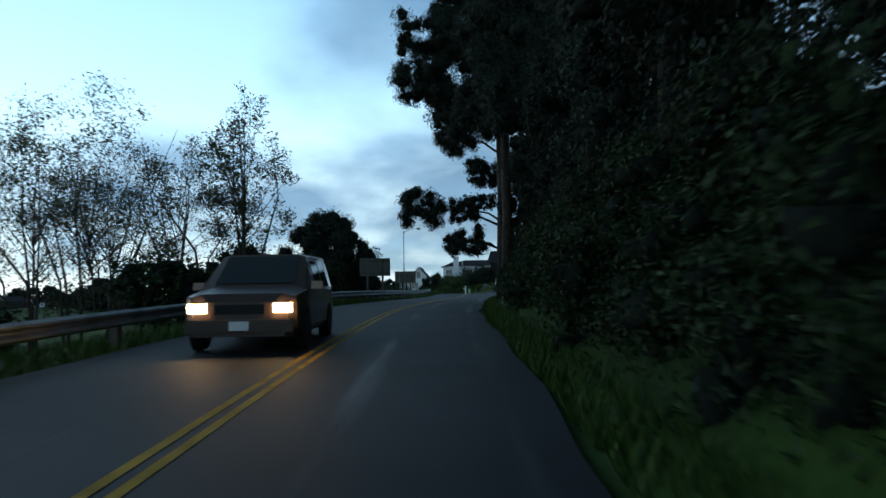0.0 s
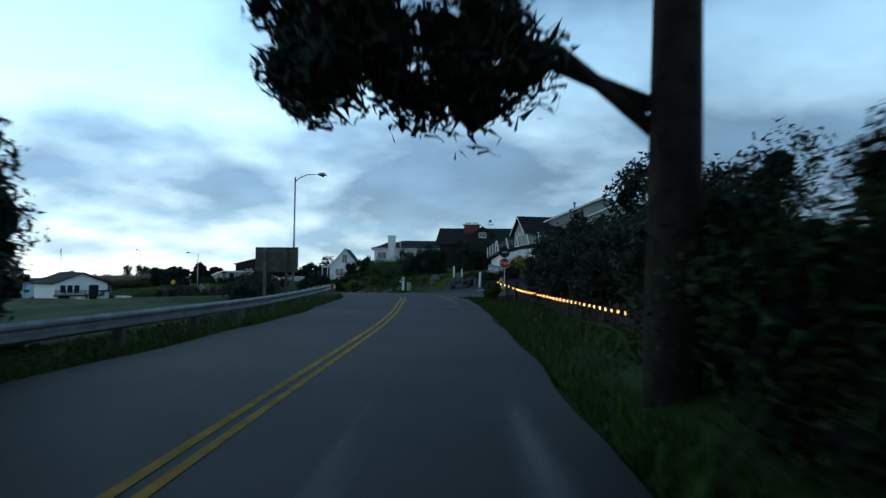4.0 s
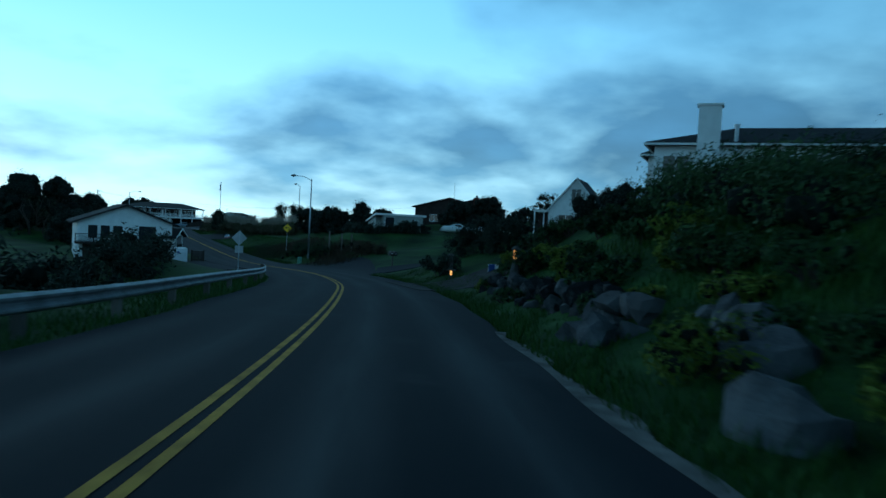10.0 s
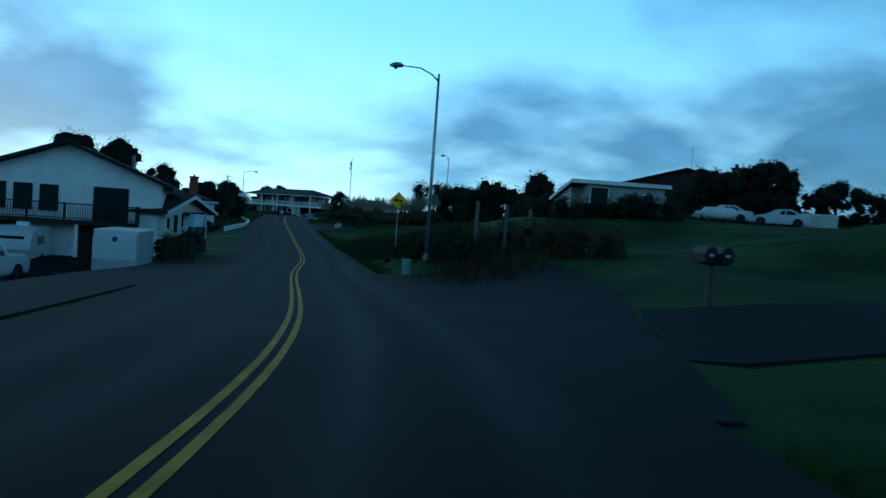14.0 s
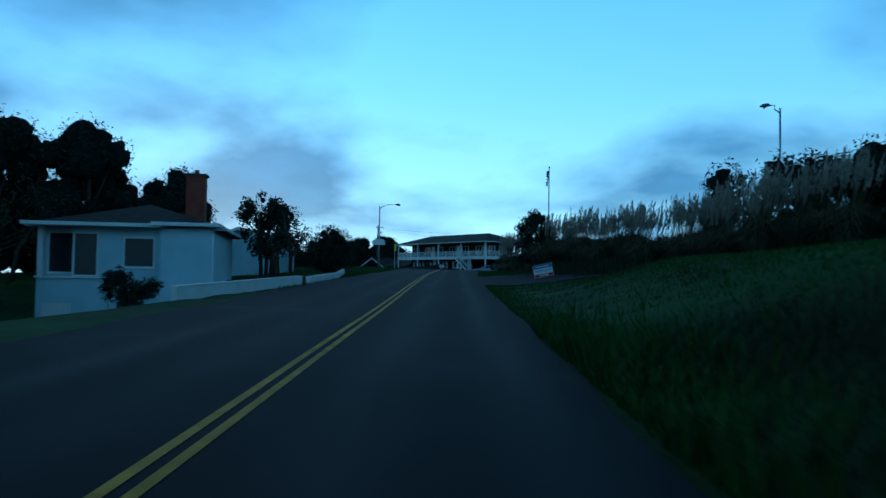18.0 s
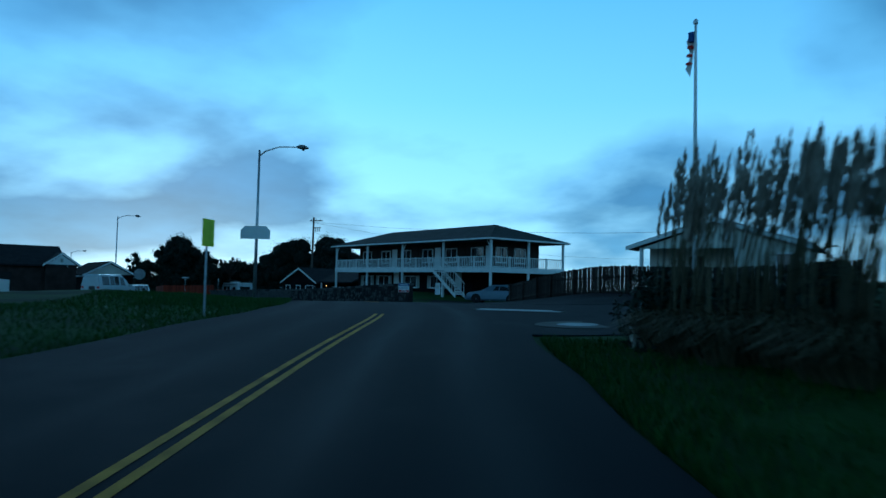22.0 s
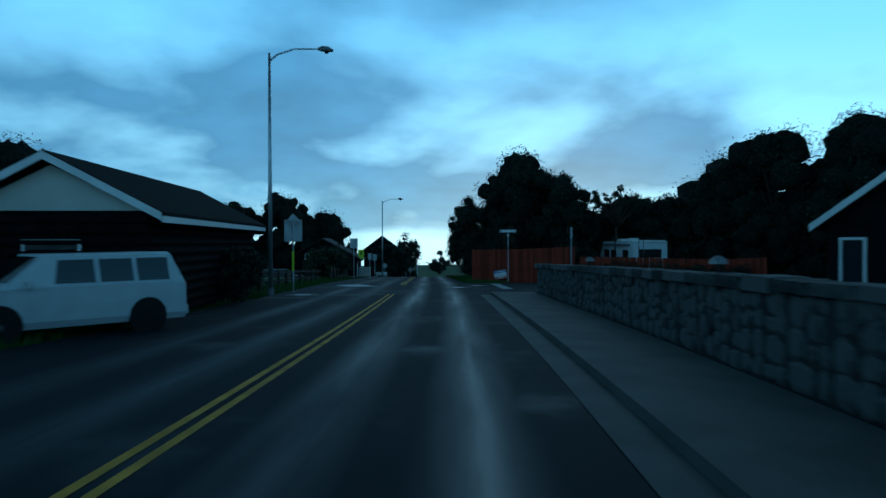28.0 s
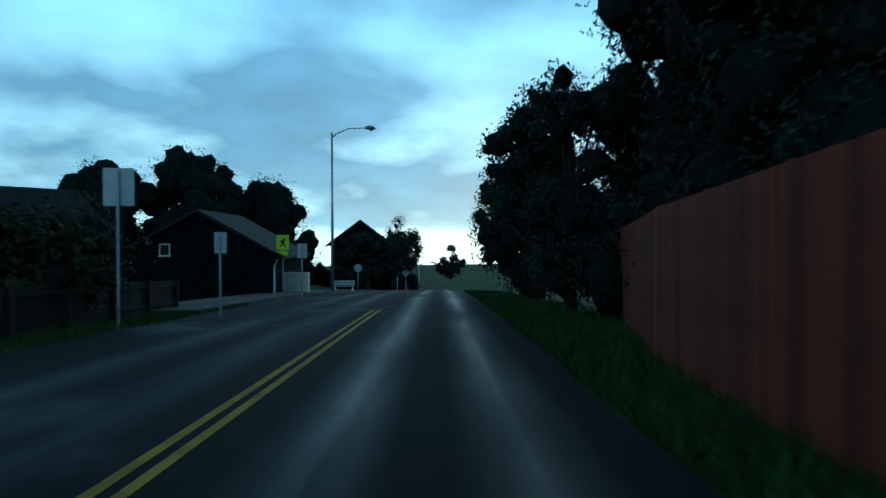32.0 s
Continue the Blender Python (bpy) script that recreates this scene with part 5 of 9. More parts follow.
for x in (-.6, .2):
    for sg in (-1, 1):
        part("wheel", Mesh().tube([(x, sg * .95, .33), (x, sg * 1.13, .33)], .33, 16), RUBBER, ct)
part("tongue", Mesh().tube([(1.9, .7, .42), (3.1, 0, .45)], .05, 6).tube([(1.9, -.7, .42), (3.1, 0, .45)], .05, 6), DARK_METAL, ct)
part("jack", Mesh().tube([(2.9, 0, .05), (2.9, 0, .85)], .035, 8), GALV, ct)

# ---- houses on the right ----
hr = thing("house", "grey-green two-gabled house on a white basement with a glass-railed deck", "house", pose(26.1, 124.9, 3.4, 0, 0, -23.8))
block(hr, 12.4, 9, 2.7, GREY_SIDING, pose(0, 4.6, 2.6), "gable", 2.45, .55, trim=WHITE, below=.05)
block(hr, 10.4, 9, 2.5, GREY_SIDING, pose(2.9, 2.4, 2.6), "gable", 2.15, .5, trim=WHITE, below=.05)
WING = pose(-5.9, 1.8, 2.4, 0, 0, 30)
block(hr, 8.5, 5.0, 1.5, GREY_SIDING, WING, "gable", 1.75, .45, trim=WHITE, ridge="x", below=1.2)
for k in range(11):
    y_ = -2.3 + k * .46
    part("batten", Mesh().box(-4.27, y_, (1.5 + 1.75 * (1 - abs(y_) / 2.5)) / 2, .03, .05, 1.5 + 1.75 * (1 - abs(y_) / 2.5)), GREY_SIDING, hr, at=WING)
window(hr, WING @ face("l", 8.5, 5.0, -.9, .75), 1.5, 1.5, bars=1, name="glass_door")
window(hr, WING @ pose(-2.6, -2.52, .8), 1.2, 1.1, bars=1)
for cx, half, y_, h_, r_ in ((0, 6.2, .1, 2.7, 2.45), (2.9, 5.2, -2.1, 2.5, 2.15)):
    for k in range(int(2 * half / .45)):
        x_ = -half + .22 + k * .45
        top = h_ + r_ * (1 - abs(x_) / half)
        part("batten", Mesh().box(cx + x_, y_ - .015, 2.6 + top / 2, .05, .03, top), GREY_SIDING, hr)
# white basement under a deck that bends round the corner, and a lower deck beyond it
DECK = [(5.2, 0, 2.74), (-9.4, 1.5, 1.9), (-13.1, 2.2, .95), (-13.6, -.35, .95), (-12.2, -3.1, 1.25), (-10.85, -5.75, 1.55), (-8.5, -6.0, 2.05), (-6.2, -5.9, 2.45), (-3.0, -5.6, 2.68), (-1, -5.35, 2.74), (5.2, -5.3, 2.74)]


def deck_sheet(inset, top, bottom):
    """The deck's outline, drawn in by inset, between two offsets of its height."""
    cx, cy = -4.0, -1.5
    ring = [(x + (cx - x) * inset, y + (cy - y) * inset, z) for x, y, z in DECK]
    if bottom < -.5:
        ring = [(min(x, 3.2), y, z) for x, y, z in ring]
    n = len(ring)
    low = (lambda z: -1.6) if bottom < -.5 else (lambda z: z + bottom)
    return Mesh().add([(x, y, z + top) for x, y, z in ring] + [(x, y, low(z)) for x, y, z in ring], [tuple(range(n)), tuple(range(2 * n - 1, n - 1, -1))] + [(k, (k + 1) % n, n + (k + 1) % n, n + k) for k in range(n)])


part("basement", deck_sheet(.05, -.285, -1.0), WHITE, hr, "white stucco basement wall")
part("deck", deck_sheet(0, 0, -.27), BROWN_SIDING, hr, "dark red-brown deck edge")
for (ax, ay, az), (bx, by, bz) in zip(DECK[2:-1], DECK[3:]):
    a, b, zf = (ax, ay), (bx, by), (az + bz) / 2
    A, B = Vector(a), Vector(b)
    L, ang, mid = (B - A).length, math.degrees(math.atan2(b[1] - a[1], b[0] - a[0])), (A + B) / 2
    r = part("railing", Mesh().box(0, 0, 1.02, L, .07, .05), WOOD_DARK, hr, at=pose(mid.x, mid.y, zf, 0, -math.degrees(math.atan2(bz - az, L)), ang))
    part("glass_panel", Mesh().box(0, 0, .52, L, .012, .8), CLEAR_GLASS, r)
    n = max(1, round(L / 1.5))
    for k in range(n):
        part("post", Mesh().box(-L / 2 + k * L / n, 0, .55, .13, .13, 1.15).box(-L / 2 + k * L / n, 0, 1.14, .18, .18, .05), WHITE, r)
for u, z, w, h in ((-1.9, 4.0, 1.5, 1.3), (-3.8, 4.0, .8, 1.3)):
    window(hr, pose(u, .08, z), w, h, bars=1)
window(hr, pose(-1.2, -2.13, 4.1), .8, 1.2)
window(hr, pose(5.6, -2.13, 4.2), 1.2, 1.4, bars=1)
part("vent", Mesh().box(2.9, -2.13, 6.4, .5, .04, .18), GALV_OLD, hr)
bw = window(hr, pose(-3.9, -5.5, 1.25, 0, 0, 3), 1.1, 1.15)
for r_ in (45, -45):
    part("lattice", Mesh().box(0, -.03, 0, .04, .03, 1.5).box(.25, -.03, 0, .04, .03, .95).box(-.25, -.03, 0, .04, .03, .95), WHITE, bw, at=pose(0, -.004 * (r_ > 0), 0, 0, r_, 0))
part("vent_pipe", Mesh().tube([(-3.9, 4.2, 6.2), (-3.9, 4.2, 7.75)], .11, 8).tube([(-3.9, 4.2, 7.75), (-3.9, 4.2, 7.9)], .19, 8), GALV_OLD, hr)
for x_ in (5.0, 3.9):
    part("post", Mesh().box(x_, -5.15, .7, .18, .18, 3.5), WHITE, hr)
st_d = part("stair", Mesh().prism([(5.2, 2.74), (5.2, 2.4), (8.4, .1), (8.7, .3)], -5.2, -5.12, "xz"), WHITE, hr, "white deck stair")
for k in range(9):
    part("tread", Mesh().box(5.4 + .36 * k, -4.7, 2.55 - .26 * k, .3, .9, .05), WOOD_GREY, st_d)

hp = thing("house", "dark brown shingled house with a broad brick double chimney", "house", pose(17.5, 153.4, 4.1, 0, 0, -12))
block(hp, 15, 9, 2.8, BROWN_SIDING, None, "gable", 2.3, .6, ridge="x", trim=BROWN_SIDING)
block(hp, 2.2, 2, .8, BROWN_SIDING, pose(-1.2, -2.6, 3.6), "gable", .8, .2, ridge="y", below=.3, trim=BROWN_SIDING)
window(hp, pose(-1.2, -3.62, 4.1), .9, .6, bars=2)
window(hp, pose(3.5, -4.52, 1.5), 1.4, 1.2, bars=1)
c = chimney(hp, -3.0, -1.4, 2.5, 5.7, 2.3, 1.0, BRICK, False)
for o in (-.55, .55):
    part("flue_hood", Mesh().box(-3.0 + o, -1.4, 6.05, .8, .6, .08).box(-3.0 + o - .3, -1.4, 5.9, .07, .5, .3).box(-3.0 + o + .3, -1.4, 5.9, .07, .5, .3), GALV_OLD, c)
vn = thing("weather_vane", "dark iron weather vane on the roof ridge", "weather vane", pose(17.2, 154.0, 8.7, 0, 0, 10))
part("rod", Mesh().tube([(0, 0, 0), (0, 0, 1.9)], .03, 6), DARK_METAL, vn)
part("arrow", Mesh().box(0, 0, 1.35, 1.0, .03, .05).prism([(.4, 1.25), (.62, 1.37), (.4, 1.5)], -.015, .015, "xz"), DARK_METAL, vn)
part("figure", Mesh().prism([(-.35, 1.75), (-.1, 1.9), (.1, 2.15), (.3, 2.0), (.15, 1.85), (.3, 1.7), (0, 1.75)], -.015, .015, "xz"), DARK_METAL, vn)

hw = thing("house", "white stucco hip-roofed house with a tall white chimney", "house", pose(8.4, 167.9, 3.55, 0, 0, -8))
block(hw, 17, 8.6, 2.9, WHITE, None, "hip", 1.6, .45, trim=WHITE)
block(hw, 4, 4, 2.9, WHITE, pose(-7.5, 3.5, 0), "hip", 1.4, .4, trim=WHITE)
chimney(hw, -5.6, -4.7, -1, 5.0, 1.15, .8, WHITE, False)
part("stove_pipe", Mesh().tube([(-4.2, -4.5, 1), (-4.2, -4.5, 3.9)], .1, 8).tube([(-4.2, -4.5, 3.9), (-4.2, -4.5, 4.05)], .17, 8), GALV, hw)
for u in (-7.3, -2.6, 1.2, 5.0):
    window(hw, pose(u, -4.31, 1.75), 1.35, 1.1, bars=1)
window(hw, face("l", 17, 8.6, 0, 1.7), 1.2, 1.3)

hs = thing("house", "white clapboard gabled cottage with a glazed side porch", "house", pose(-8.0, 218.0, .7, 0, 0, -5) @ Matrix.Diagonal((.76, 1, .97, 1)))
block(hs, 9, 9, 3.3, WHITE, None, "gable", 4.1, .4, trim=WHITE)
for k in range(24):
    zz = .15 + k * .28
    hw_ = 4.48 if zz < 3.3 else 4.48 * (1 - (zz - 3.3) / 4.1)
    if hw_ > .3:
        part("clapboard", Mesh().box(0, -4.52, zz, 2 * hw_, .03, .03), WHITE, hs)
window(hs, pose(0, -4.53, 5.2), 1.5, 1.9, bars=1)
window(hs, pose(-1.5, -4.53, 2.0), 2.4, 1.5, bars=1)
part("porch_roof", Mesh().box(-5.6, -2.2, 3.2, 3.0, 4.6, .22), WHITE, hs)
for x_ in (-6.9, -5.3):
    part("porch_post", Mesh().box(x_, -4.2, 1.0, .16, .16, 4.2), WHITE, hs)
part("porch_wall", Mesh().box(-5.7, -.8, .6, 2.6, 1.6, 4.6), BROWN_SIDING, hs)

hf = thing("house", "low grey-white house with a single-slope roof", "house", pose(-38.4, 223.2, 0, 0, 0, 29))
part("wall", Mesh().prism([(.4, -1.2), (9.2, -1.2), (9.2, 1.25), (.4, 2.3)], 1.25, 7.35, "yz"), GREY_SIDING, hf)
part("porch_wall", Mesh().prism([(2.4, -1.2), (9.0, -1.2), (9.0, 1.25), (2.4, 2.05)], .3, 1.2, "yz"), GREY_SIDING, hf)
part("roof", Mesh().prism([(0, 2.36), (9.6, 1.21), (9.6, 1.4), (0, 2.55)], 0, 7.7, "yz"), ROOF_DARK, hf)
part("fascia", Mesh().prism([(-.05, 2.3), (-.01, 2.3), (-.01, 2.6), (-.05, 2.6)], -.05, 7.75, "yz"), WHITE, hf)
part("barge_board", Mesh().prism([(0, 2.33), (9.65, 1.17), (9.65, 1.43), (0, 2.58)], -.05, -.01, "yz"), WHITE, hf)
window(hf, pose(2.25, .38, 1.35), 1.35, 1.4)
window(hf, pose(6.1, .38, 1.3), .9, .8)
window(hf, pose(.29, 4.2, .7, 0, 0, -90), 1.6, 1.5, bars=1)
part("post", Mesh().box(.35, 2.2, .5, .12, .12, 3.2), WHITE, hf)
part("vent", Mesh().tube([(5.4, 4.0, 1.9), (5.4, 4.0, 2.5)], .12, 8), GALV_OLD, hf)

hb = thing("house", "dark brown house with low gables and a chimney", "house", pose(-35.5, 260, .2, 0, 0, 4))
block(hb, 13.5, 9, 4.4, BROWN_SIDING, None, "gable", 1.8, .6, ridge="y")
block(hb, 11, 7, 4.6, BROWN_SIDING, pose(4.2, 2.2, 0), "gable", 1.6, .6, ridge="y")
chimney(hb, 5.2, -4.9, 3, 6.5, 1.0, .7, BRICK)
part("flue", Mesh().tube([(5.2, -4.9, 6.5), (5.2, -4.9, 7.0)], .2, 8), DARK_METAL, hb)
window(hb, pose(-3, -4.52, 2.4), 1.6, 1.2, bars=1)
part("aerial", Mesh().tube([(0, 0, 6), (0, 0, 9.4)], .03, 5), GALV_OLD, hb)
pt = thing("propane_tank", "white horizontal propane tank on the lawn's edge", "gas tank", put(-28.3, 229.2, 8))
part("tank", Mesh().tube([(-1.35, 0, .72), (-1.2, 0, .72), (-.95, 0, .72), (.95, 0, .72), (1.2, 0, .72), (1.35, 0, .72)], [.1, .36, .46, .46, .36, .1], 14), WHITE, pt, smooth=True)
for x_ in (-.7, .7):
    part("leg", Mesh().box(x_, 0, .12, .16, .6, .5), CONCRETE, pt)
part("dome", Mesh().tube([(0, 0, 1.1), (0, 0, 1.3)], [.16, .12], 10), WHITE, pt)
sb = thing("storage_box", "pale storage box beside the parked car", "box", put(-21.4, 235.8, 4))
part("body", Mesh().box(0, 0, .6, 2.7, 1.2, 1.2), CREAM, sb)
part("lid", Mesh().box(0, 0, 1.25, 2.8, 1.3, .1, taper=.95), WHITE, sb)

# ---- houses on the left ----
hl = thing("house", "white stucco two-storey house with a timber balcony over garages", "house", pose(-60.9, 197.0, -5.0, 0, 0, 45) @ pose(0, 5, 0) @ Matrix.Diagonal((.8, 1, 1, 1)))
block(hl, 13.2, 10, 4.5, WHITE, None, "gable", 2.05, .9, ROOF_DARK)
for u in (-4.6, -2.9, -1.2):
    window(hl, pose(u, -5.02, 3.35), 1.1, 1.35, BLACK)
window(hl, pose(3.0, -5.02, 3.1), 2.3, 2.0, BLACK, 1, "patio_door")
part("balcony", Mesh().box(-1.0, -5.75, 2.0, 12.0, 1.5, .22), WOOD_DARK, hl)
railing(hl, (-7.0, -6.45), (5.0, -6.45), 2.11, 1.0, .16, 2.4, BLACK)
railing(hl, (5.0, -6.45), (5.0, -5.05), 2.11, 1.0, .16, 1.4, BLACK)
for u in (-6.6, -2.6, 1.0):
    part("post", Mesh().box(u, -6.3, .7, .22, .22, 2.5), WHITE, hl)
for u in (-4.4, 2.4):
    gd = part("garage_door", Mesh().box(u, -5.03, .85, 3.0, .06, 2.1), WOOD_DARK, hl)
    for k in range(1, 4):
        part("groove", Mesh().box(u, -5.07, -.2 + k * .52, 3.0, .02, .03), BLACK, gd)
window(hl, face("r", 13.2, 10, -2.5, 1.2), .8, 1.0)
part("vent_pipe", Mesh().tube([(3.5, 2, 5.4), (3.5, 2, 6.6)], .14, 8), GALV_OLD, hl)

h2 = thing("house", "small cream cottage with a recessed railed porch under its gable", "house", pose(-58.5, 204.0, -4.7, 0, 0, 115))
part("wall", Mesh().box(-2.3, 1.4, 1.2, 2.6, 2.8, 2.9), CREAM, h2)
part("rear_wall", Mesh().box(0, 4.2, 1.2, 7.2, 5.6, 2.9), CREAM, h2)
part("gable", Mesh().prism([(-3.6, 2.65), (3.6, 2.65), (0, 3.55)], .12, .2, "xz"), CREAM, h2)
part("porch_floor", Mesh().box(1.3, .75, .3, 4.6, 1.5, 1.0), WOOD_DARK, h2)
for sg in (-1, 1):
    part("roof", Mesh().prism([(0, 3.6), (sg * 4.2, 2.5), (sg * 4.2, 2.66), (0, 3.76)], -.5, 7.2, "xz"), ROOF_DARK, h2)
    part("barge_board", Mesh().prism([(0, 3.57), (sg * 4.22, 2.47), (sg * 4.22, 2.68), (0, 3.79)], -.54, -.5, "xz"), WHITE, h2)
window(h2, pose(-3.0, -.02, 1.9), .5, .7)
window(h2, pose(-1.9, -.02, 1.9), .7, 1.1)
window(h2, pose(.2, 1.38, 1.8), .9, 1.9, BLACK, name="door")
window(h2, pose(2.2, 1.38, 2.0), 1.1, .9)
railing(h2, (.7, .1), (3.4, .1), .8, .85, .15, 1.4, BLACK)
part("porch_post", Mesh().box(3.5, .1, 1.3, .14, .14, 2.7), WHITE, h2)
part("porch_post", Mesh().box(-.9, .1, 1.3, .14, .14, 2.7), WHITE, h2)
part("downpipe", Mesh().tube([(-4.0, -.3, 2.45), (-3.65, -.06, 2.2), (-3.65, -.06, .2)], .045, 6), WHITE, h2)
part("stove_pipe", Mesh().tube([(1.6, 3, 3.2), (1.6, 3, 4.6)], .16, 8), GALV, h2)
part("stove_cap", Mesh().tube([(1.6, 3, 4.6), (1.6, 3, 4.75)], .21, 8), GALV, h2)

wg = thing("wooden_gate", "dark slatted wooden gate beside the trailer", "gate", put(-50.2, 195.9, 52))
part("gate_frame", Mesh().box(0, 0, 1.15, 1.3, .07, .09).box(0, 0, .2, 1.3, .07, .09), WOOD_DARK, wg)
for k in range(9):
    part("slat", Mesh().box(-.58 + .145 * k, -.03, .66, .1, .03, 1.1), WOOD_DARK, wg)
for x_ in (-.7, .7):
    part("post", Mesh().box(x_, 0, .6, .12, .12, 1.5), WOOD_DARK, wg)

tc = thing("caravan", "small white rounded fibreglass caravan behind the pickup", "caravan", pose(-60.2, 194.0, -5.5, 0, 0, -48))
cb = part("body", Mesh().prism([(-1.9, .45), (1.6, .45), (2.0, 1.0), (2.0, 1.4), (1.55, 1.95), (.9, 2.2), (-1.2, 2.2), (-1.8, 1.95), (-2.1, 1.4), (-2.1, .9)], -.95, .95, "xz"), WHITE_CAR, tc)
part("window", Mesh().box(1.86, 0, 1.5, .06, 1.2, .4), CAR_GLASS, cb)
part("side_window", Mesh().box(.2, .96, 1.45, 1.2, .03, .5), CAR_GLASS, cb)
part("roof_vent", Mesh().box(0, 0, 2.3, .6, .6, .22, taper=.9), WHITE, cb)
for sg in (-1, 1):
    part("wheel", Mesh().tube([(-.2, sg * .8, .33), (-.2, sg * .97, .33)], .33, 14), RUBBER, tc)

bh = thing("house", "pale blue stucco bungalow with a brick chimney and white trim", "house", pose(-90.7, 232.7, -4.3, 0, 0, 53))
block(bh, 7.7, 8.2, 2.9, PALE_BLUE, pose(0, 5.3, 0), "hip", 1.5, .5, trim=WHITE, below=1.7)
part("wall", Mesh().box(.17, .9, .6, 2.75, .8, 4.6), PALE_BLUE, bh)
part("bay", Mesh().box(2.7, .65, .6, 2.3, 1.3, 4.6), PALE_BLUE, bh)
part("porch_wall", Mesh().box(-2.52, .84, -.6, 2.65, .72, 2.25), PALE_BLUE, bh)
part("porch_screen", Mesh().box(-1.78, .85, 1.72, 1.16, .7, 2.4), PALE_BLUE, bh)
part("porch_post", Mesh().box(-3.72, .6, 1.72, .24, .24, 2.4), WHITE, bh)
part("porch_sill", Mesh().box(-2.52, .5, .55, 2.75, .3, .08), WHITE, bh)
part("eave", Mesh().box(-1.3, .35, 2.98, 5.9, 1.7, .16), WHITE, bh)
part("eave", Mesh().box(2.75, .25, 3.06, 3.0, 1.9, .16), WHITE, bh)
window(bh, pose(-1.78, .495, 1.62), .95, 1.9)
# dark pane stands in for the porch's open side, which has no window
window(bh, pose(-3.0, 1.19, 1.7), 1.1, 1.8)
window(bh, pose(.54, .495, 1.75), 1.25, 1.3)
part("garage_door", Mesh().box(-2.95, .46, -1.15, 1.2, .06, 1.0), WHITE, bh)
chimney(bh, 2.1, 6.8, 2.4, 6.2, 1.0, .9, BRICK)
part("handrail", Mesh().tube([(.0, .3, -.6), (.0, .3, .3), (-.5, -.5, -.2), (-.5, -.5, -1.2)], .025, 6), GALV_OLD, bh)
part("handrail", Mesh().tube([(.6, .3, -.6), (.6, .3, .3), (.1, -.5, -.2), (.1, -.5, -1.2)], .025, 6), GALV_OLD, bh)
part("step", Mesh().box(.3, .15, -1.0, 1.0, .8, .9), CONCRETE, bh)
part("step", Mesh().box(.1, -.4, -1.25, 1.0, .5, .6), CONCRETE, bh)
part("downpipe", Mesh().tube([(3.95, .1, 2.9), (3.9, -.06, 2.6), (3.9, -.06, -1.2)], .05, 6), WHITE, bh)

gs = thing("shed", "pale blue garage behind the bungalow with a white eave", "garage", put(-105.5, 249.0, 130))
block(gs, 6, 5, 2.2, PALE_BLUE, None, "gable", .9, .4, ridge="x", trim=WHITE)
part("door", Mesh().box(1.8, -2.53, .95, .9, .05, 1.9), WOOD_GREY, gs)


def low_wall(pts, h, w, label):
    t = thing("garden_wall", label, "wall", pose(0, 0, 0))
    for a, b in zip(pts[:-1], pts[1:]):
        L, ang = math.hypot(b[0] - a[0], b[1] - a[1]), math.degrees(math.atan2(b[1] - a[1], b[0] - a[0]))
        za, zb = gz(*a), gz(*b)
        m = Mesh().prism([(0, za - .4), (L, zb - .4), (L, zb + h), (0, za + h)], -w / 2, w / 2, "xz")
        part("wall_section", m, WHITE, t, at=pose(a[0], a[1], 0, 0, 0, ang))
        c2 = Mesh().prism([(0, za + h + .003), (L, zb + h + .003), (L, zb + h + .06), (0, za + h + .06)], -w / 2 - .03, w / 2 + .03, "xz")
        part("coping", c2, WHITE, t, at=pose(a[0], a[1], 0, 0, 0, ang))


low_wall([(-80.5, 229.9), on_road(s_of(237.9, -87.5), -5.3)[0][:2]], .42, .22, "low white rendered roadside wall with a gap")
low_wall([on_road(s_of(239.2, -88.9), -5.3)[0][:2], on_road(s_of(246, -94.5), -5.2)[0][:2], (-100.9, 254.2)], .32, .22, "low white rendered roadside wall with a gap")

# ---- the motel ----
mo = thing("motel", "two-storey motel with white balconies all round and a grey hip roof", "motel", pose(-139.95, 312.6, -2.75, 0, 0, -11.5))
EV, FL = 4.6, 2.28
hx, hyy = 12.6, 4.3
a, b, c = hx + .35, hyy + .35, hx - hyy
v = [(-a, -b, EV), (a, -b, EV), (a, b, EV), (-a, b, EV), (-a, -b, EV + .2), (a, -b, EV + .2), (a, b, EV + .2), (-a, b, EV + .2), (-c, 0, EV + 1.75), (c, 0, EV + 1.75)]
rf = part("roof", Mesh().add(v, [(0, 3, 2, 1), (0, 1, 5, 4), (1, 2, 6, 5), (2, 3, 7, 6), (3, 0, 4, 7), (4, 5, 9, 8), (6, 7, 8, 9), (5, 6, 9), (7, 4, 8)]), ROOF_GREEN, mo, "weathered grey-green shakes")
part("gutter", Mesh().box(0, -b - .06, EV + .1, 2 * a + .24, .12, .13).box(0, b + .06, EV + .1, 2 * a + .24, .12, .13).box(-a - .06, 0, EV + .1, .12, 2 * b, .13).box(a + .06, 0, EV + .1, .12, 2 * b, .13), WHITE, rf)
part("upper_wall", Mesh().box(0, .3, (FL + EV) / 2, 2 * (hx - 1.7), 2 * (hyy - 1.6), EV - FL), BROWN_SIDING, mo)
# black rear wall hides the sky; ground-floor shade is put into its colour
part("shade_wall", Mesh().box(0, hyy - .25, FL / 2 - .3, 2 * hx - .4, .2, FL + .5), BLACK_SIDING, mo)
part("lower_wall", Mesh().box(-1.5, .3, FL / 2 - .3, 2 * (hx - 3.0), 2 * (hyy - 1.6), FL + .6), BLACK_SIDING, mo)
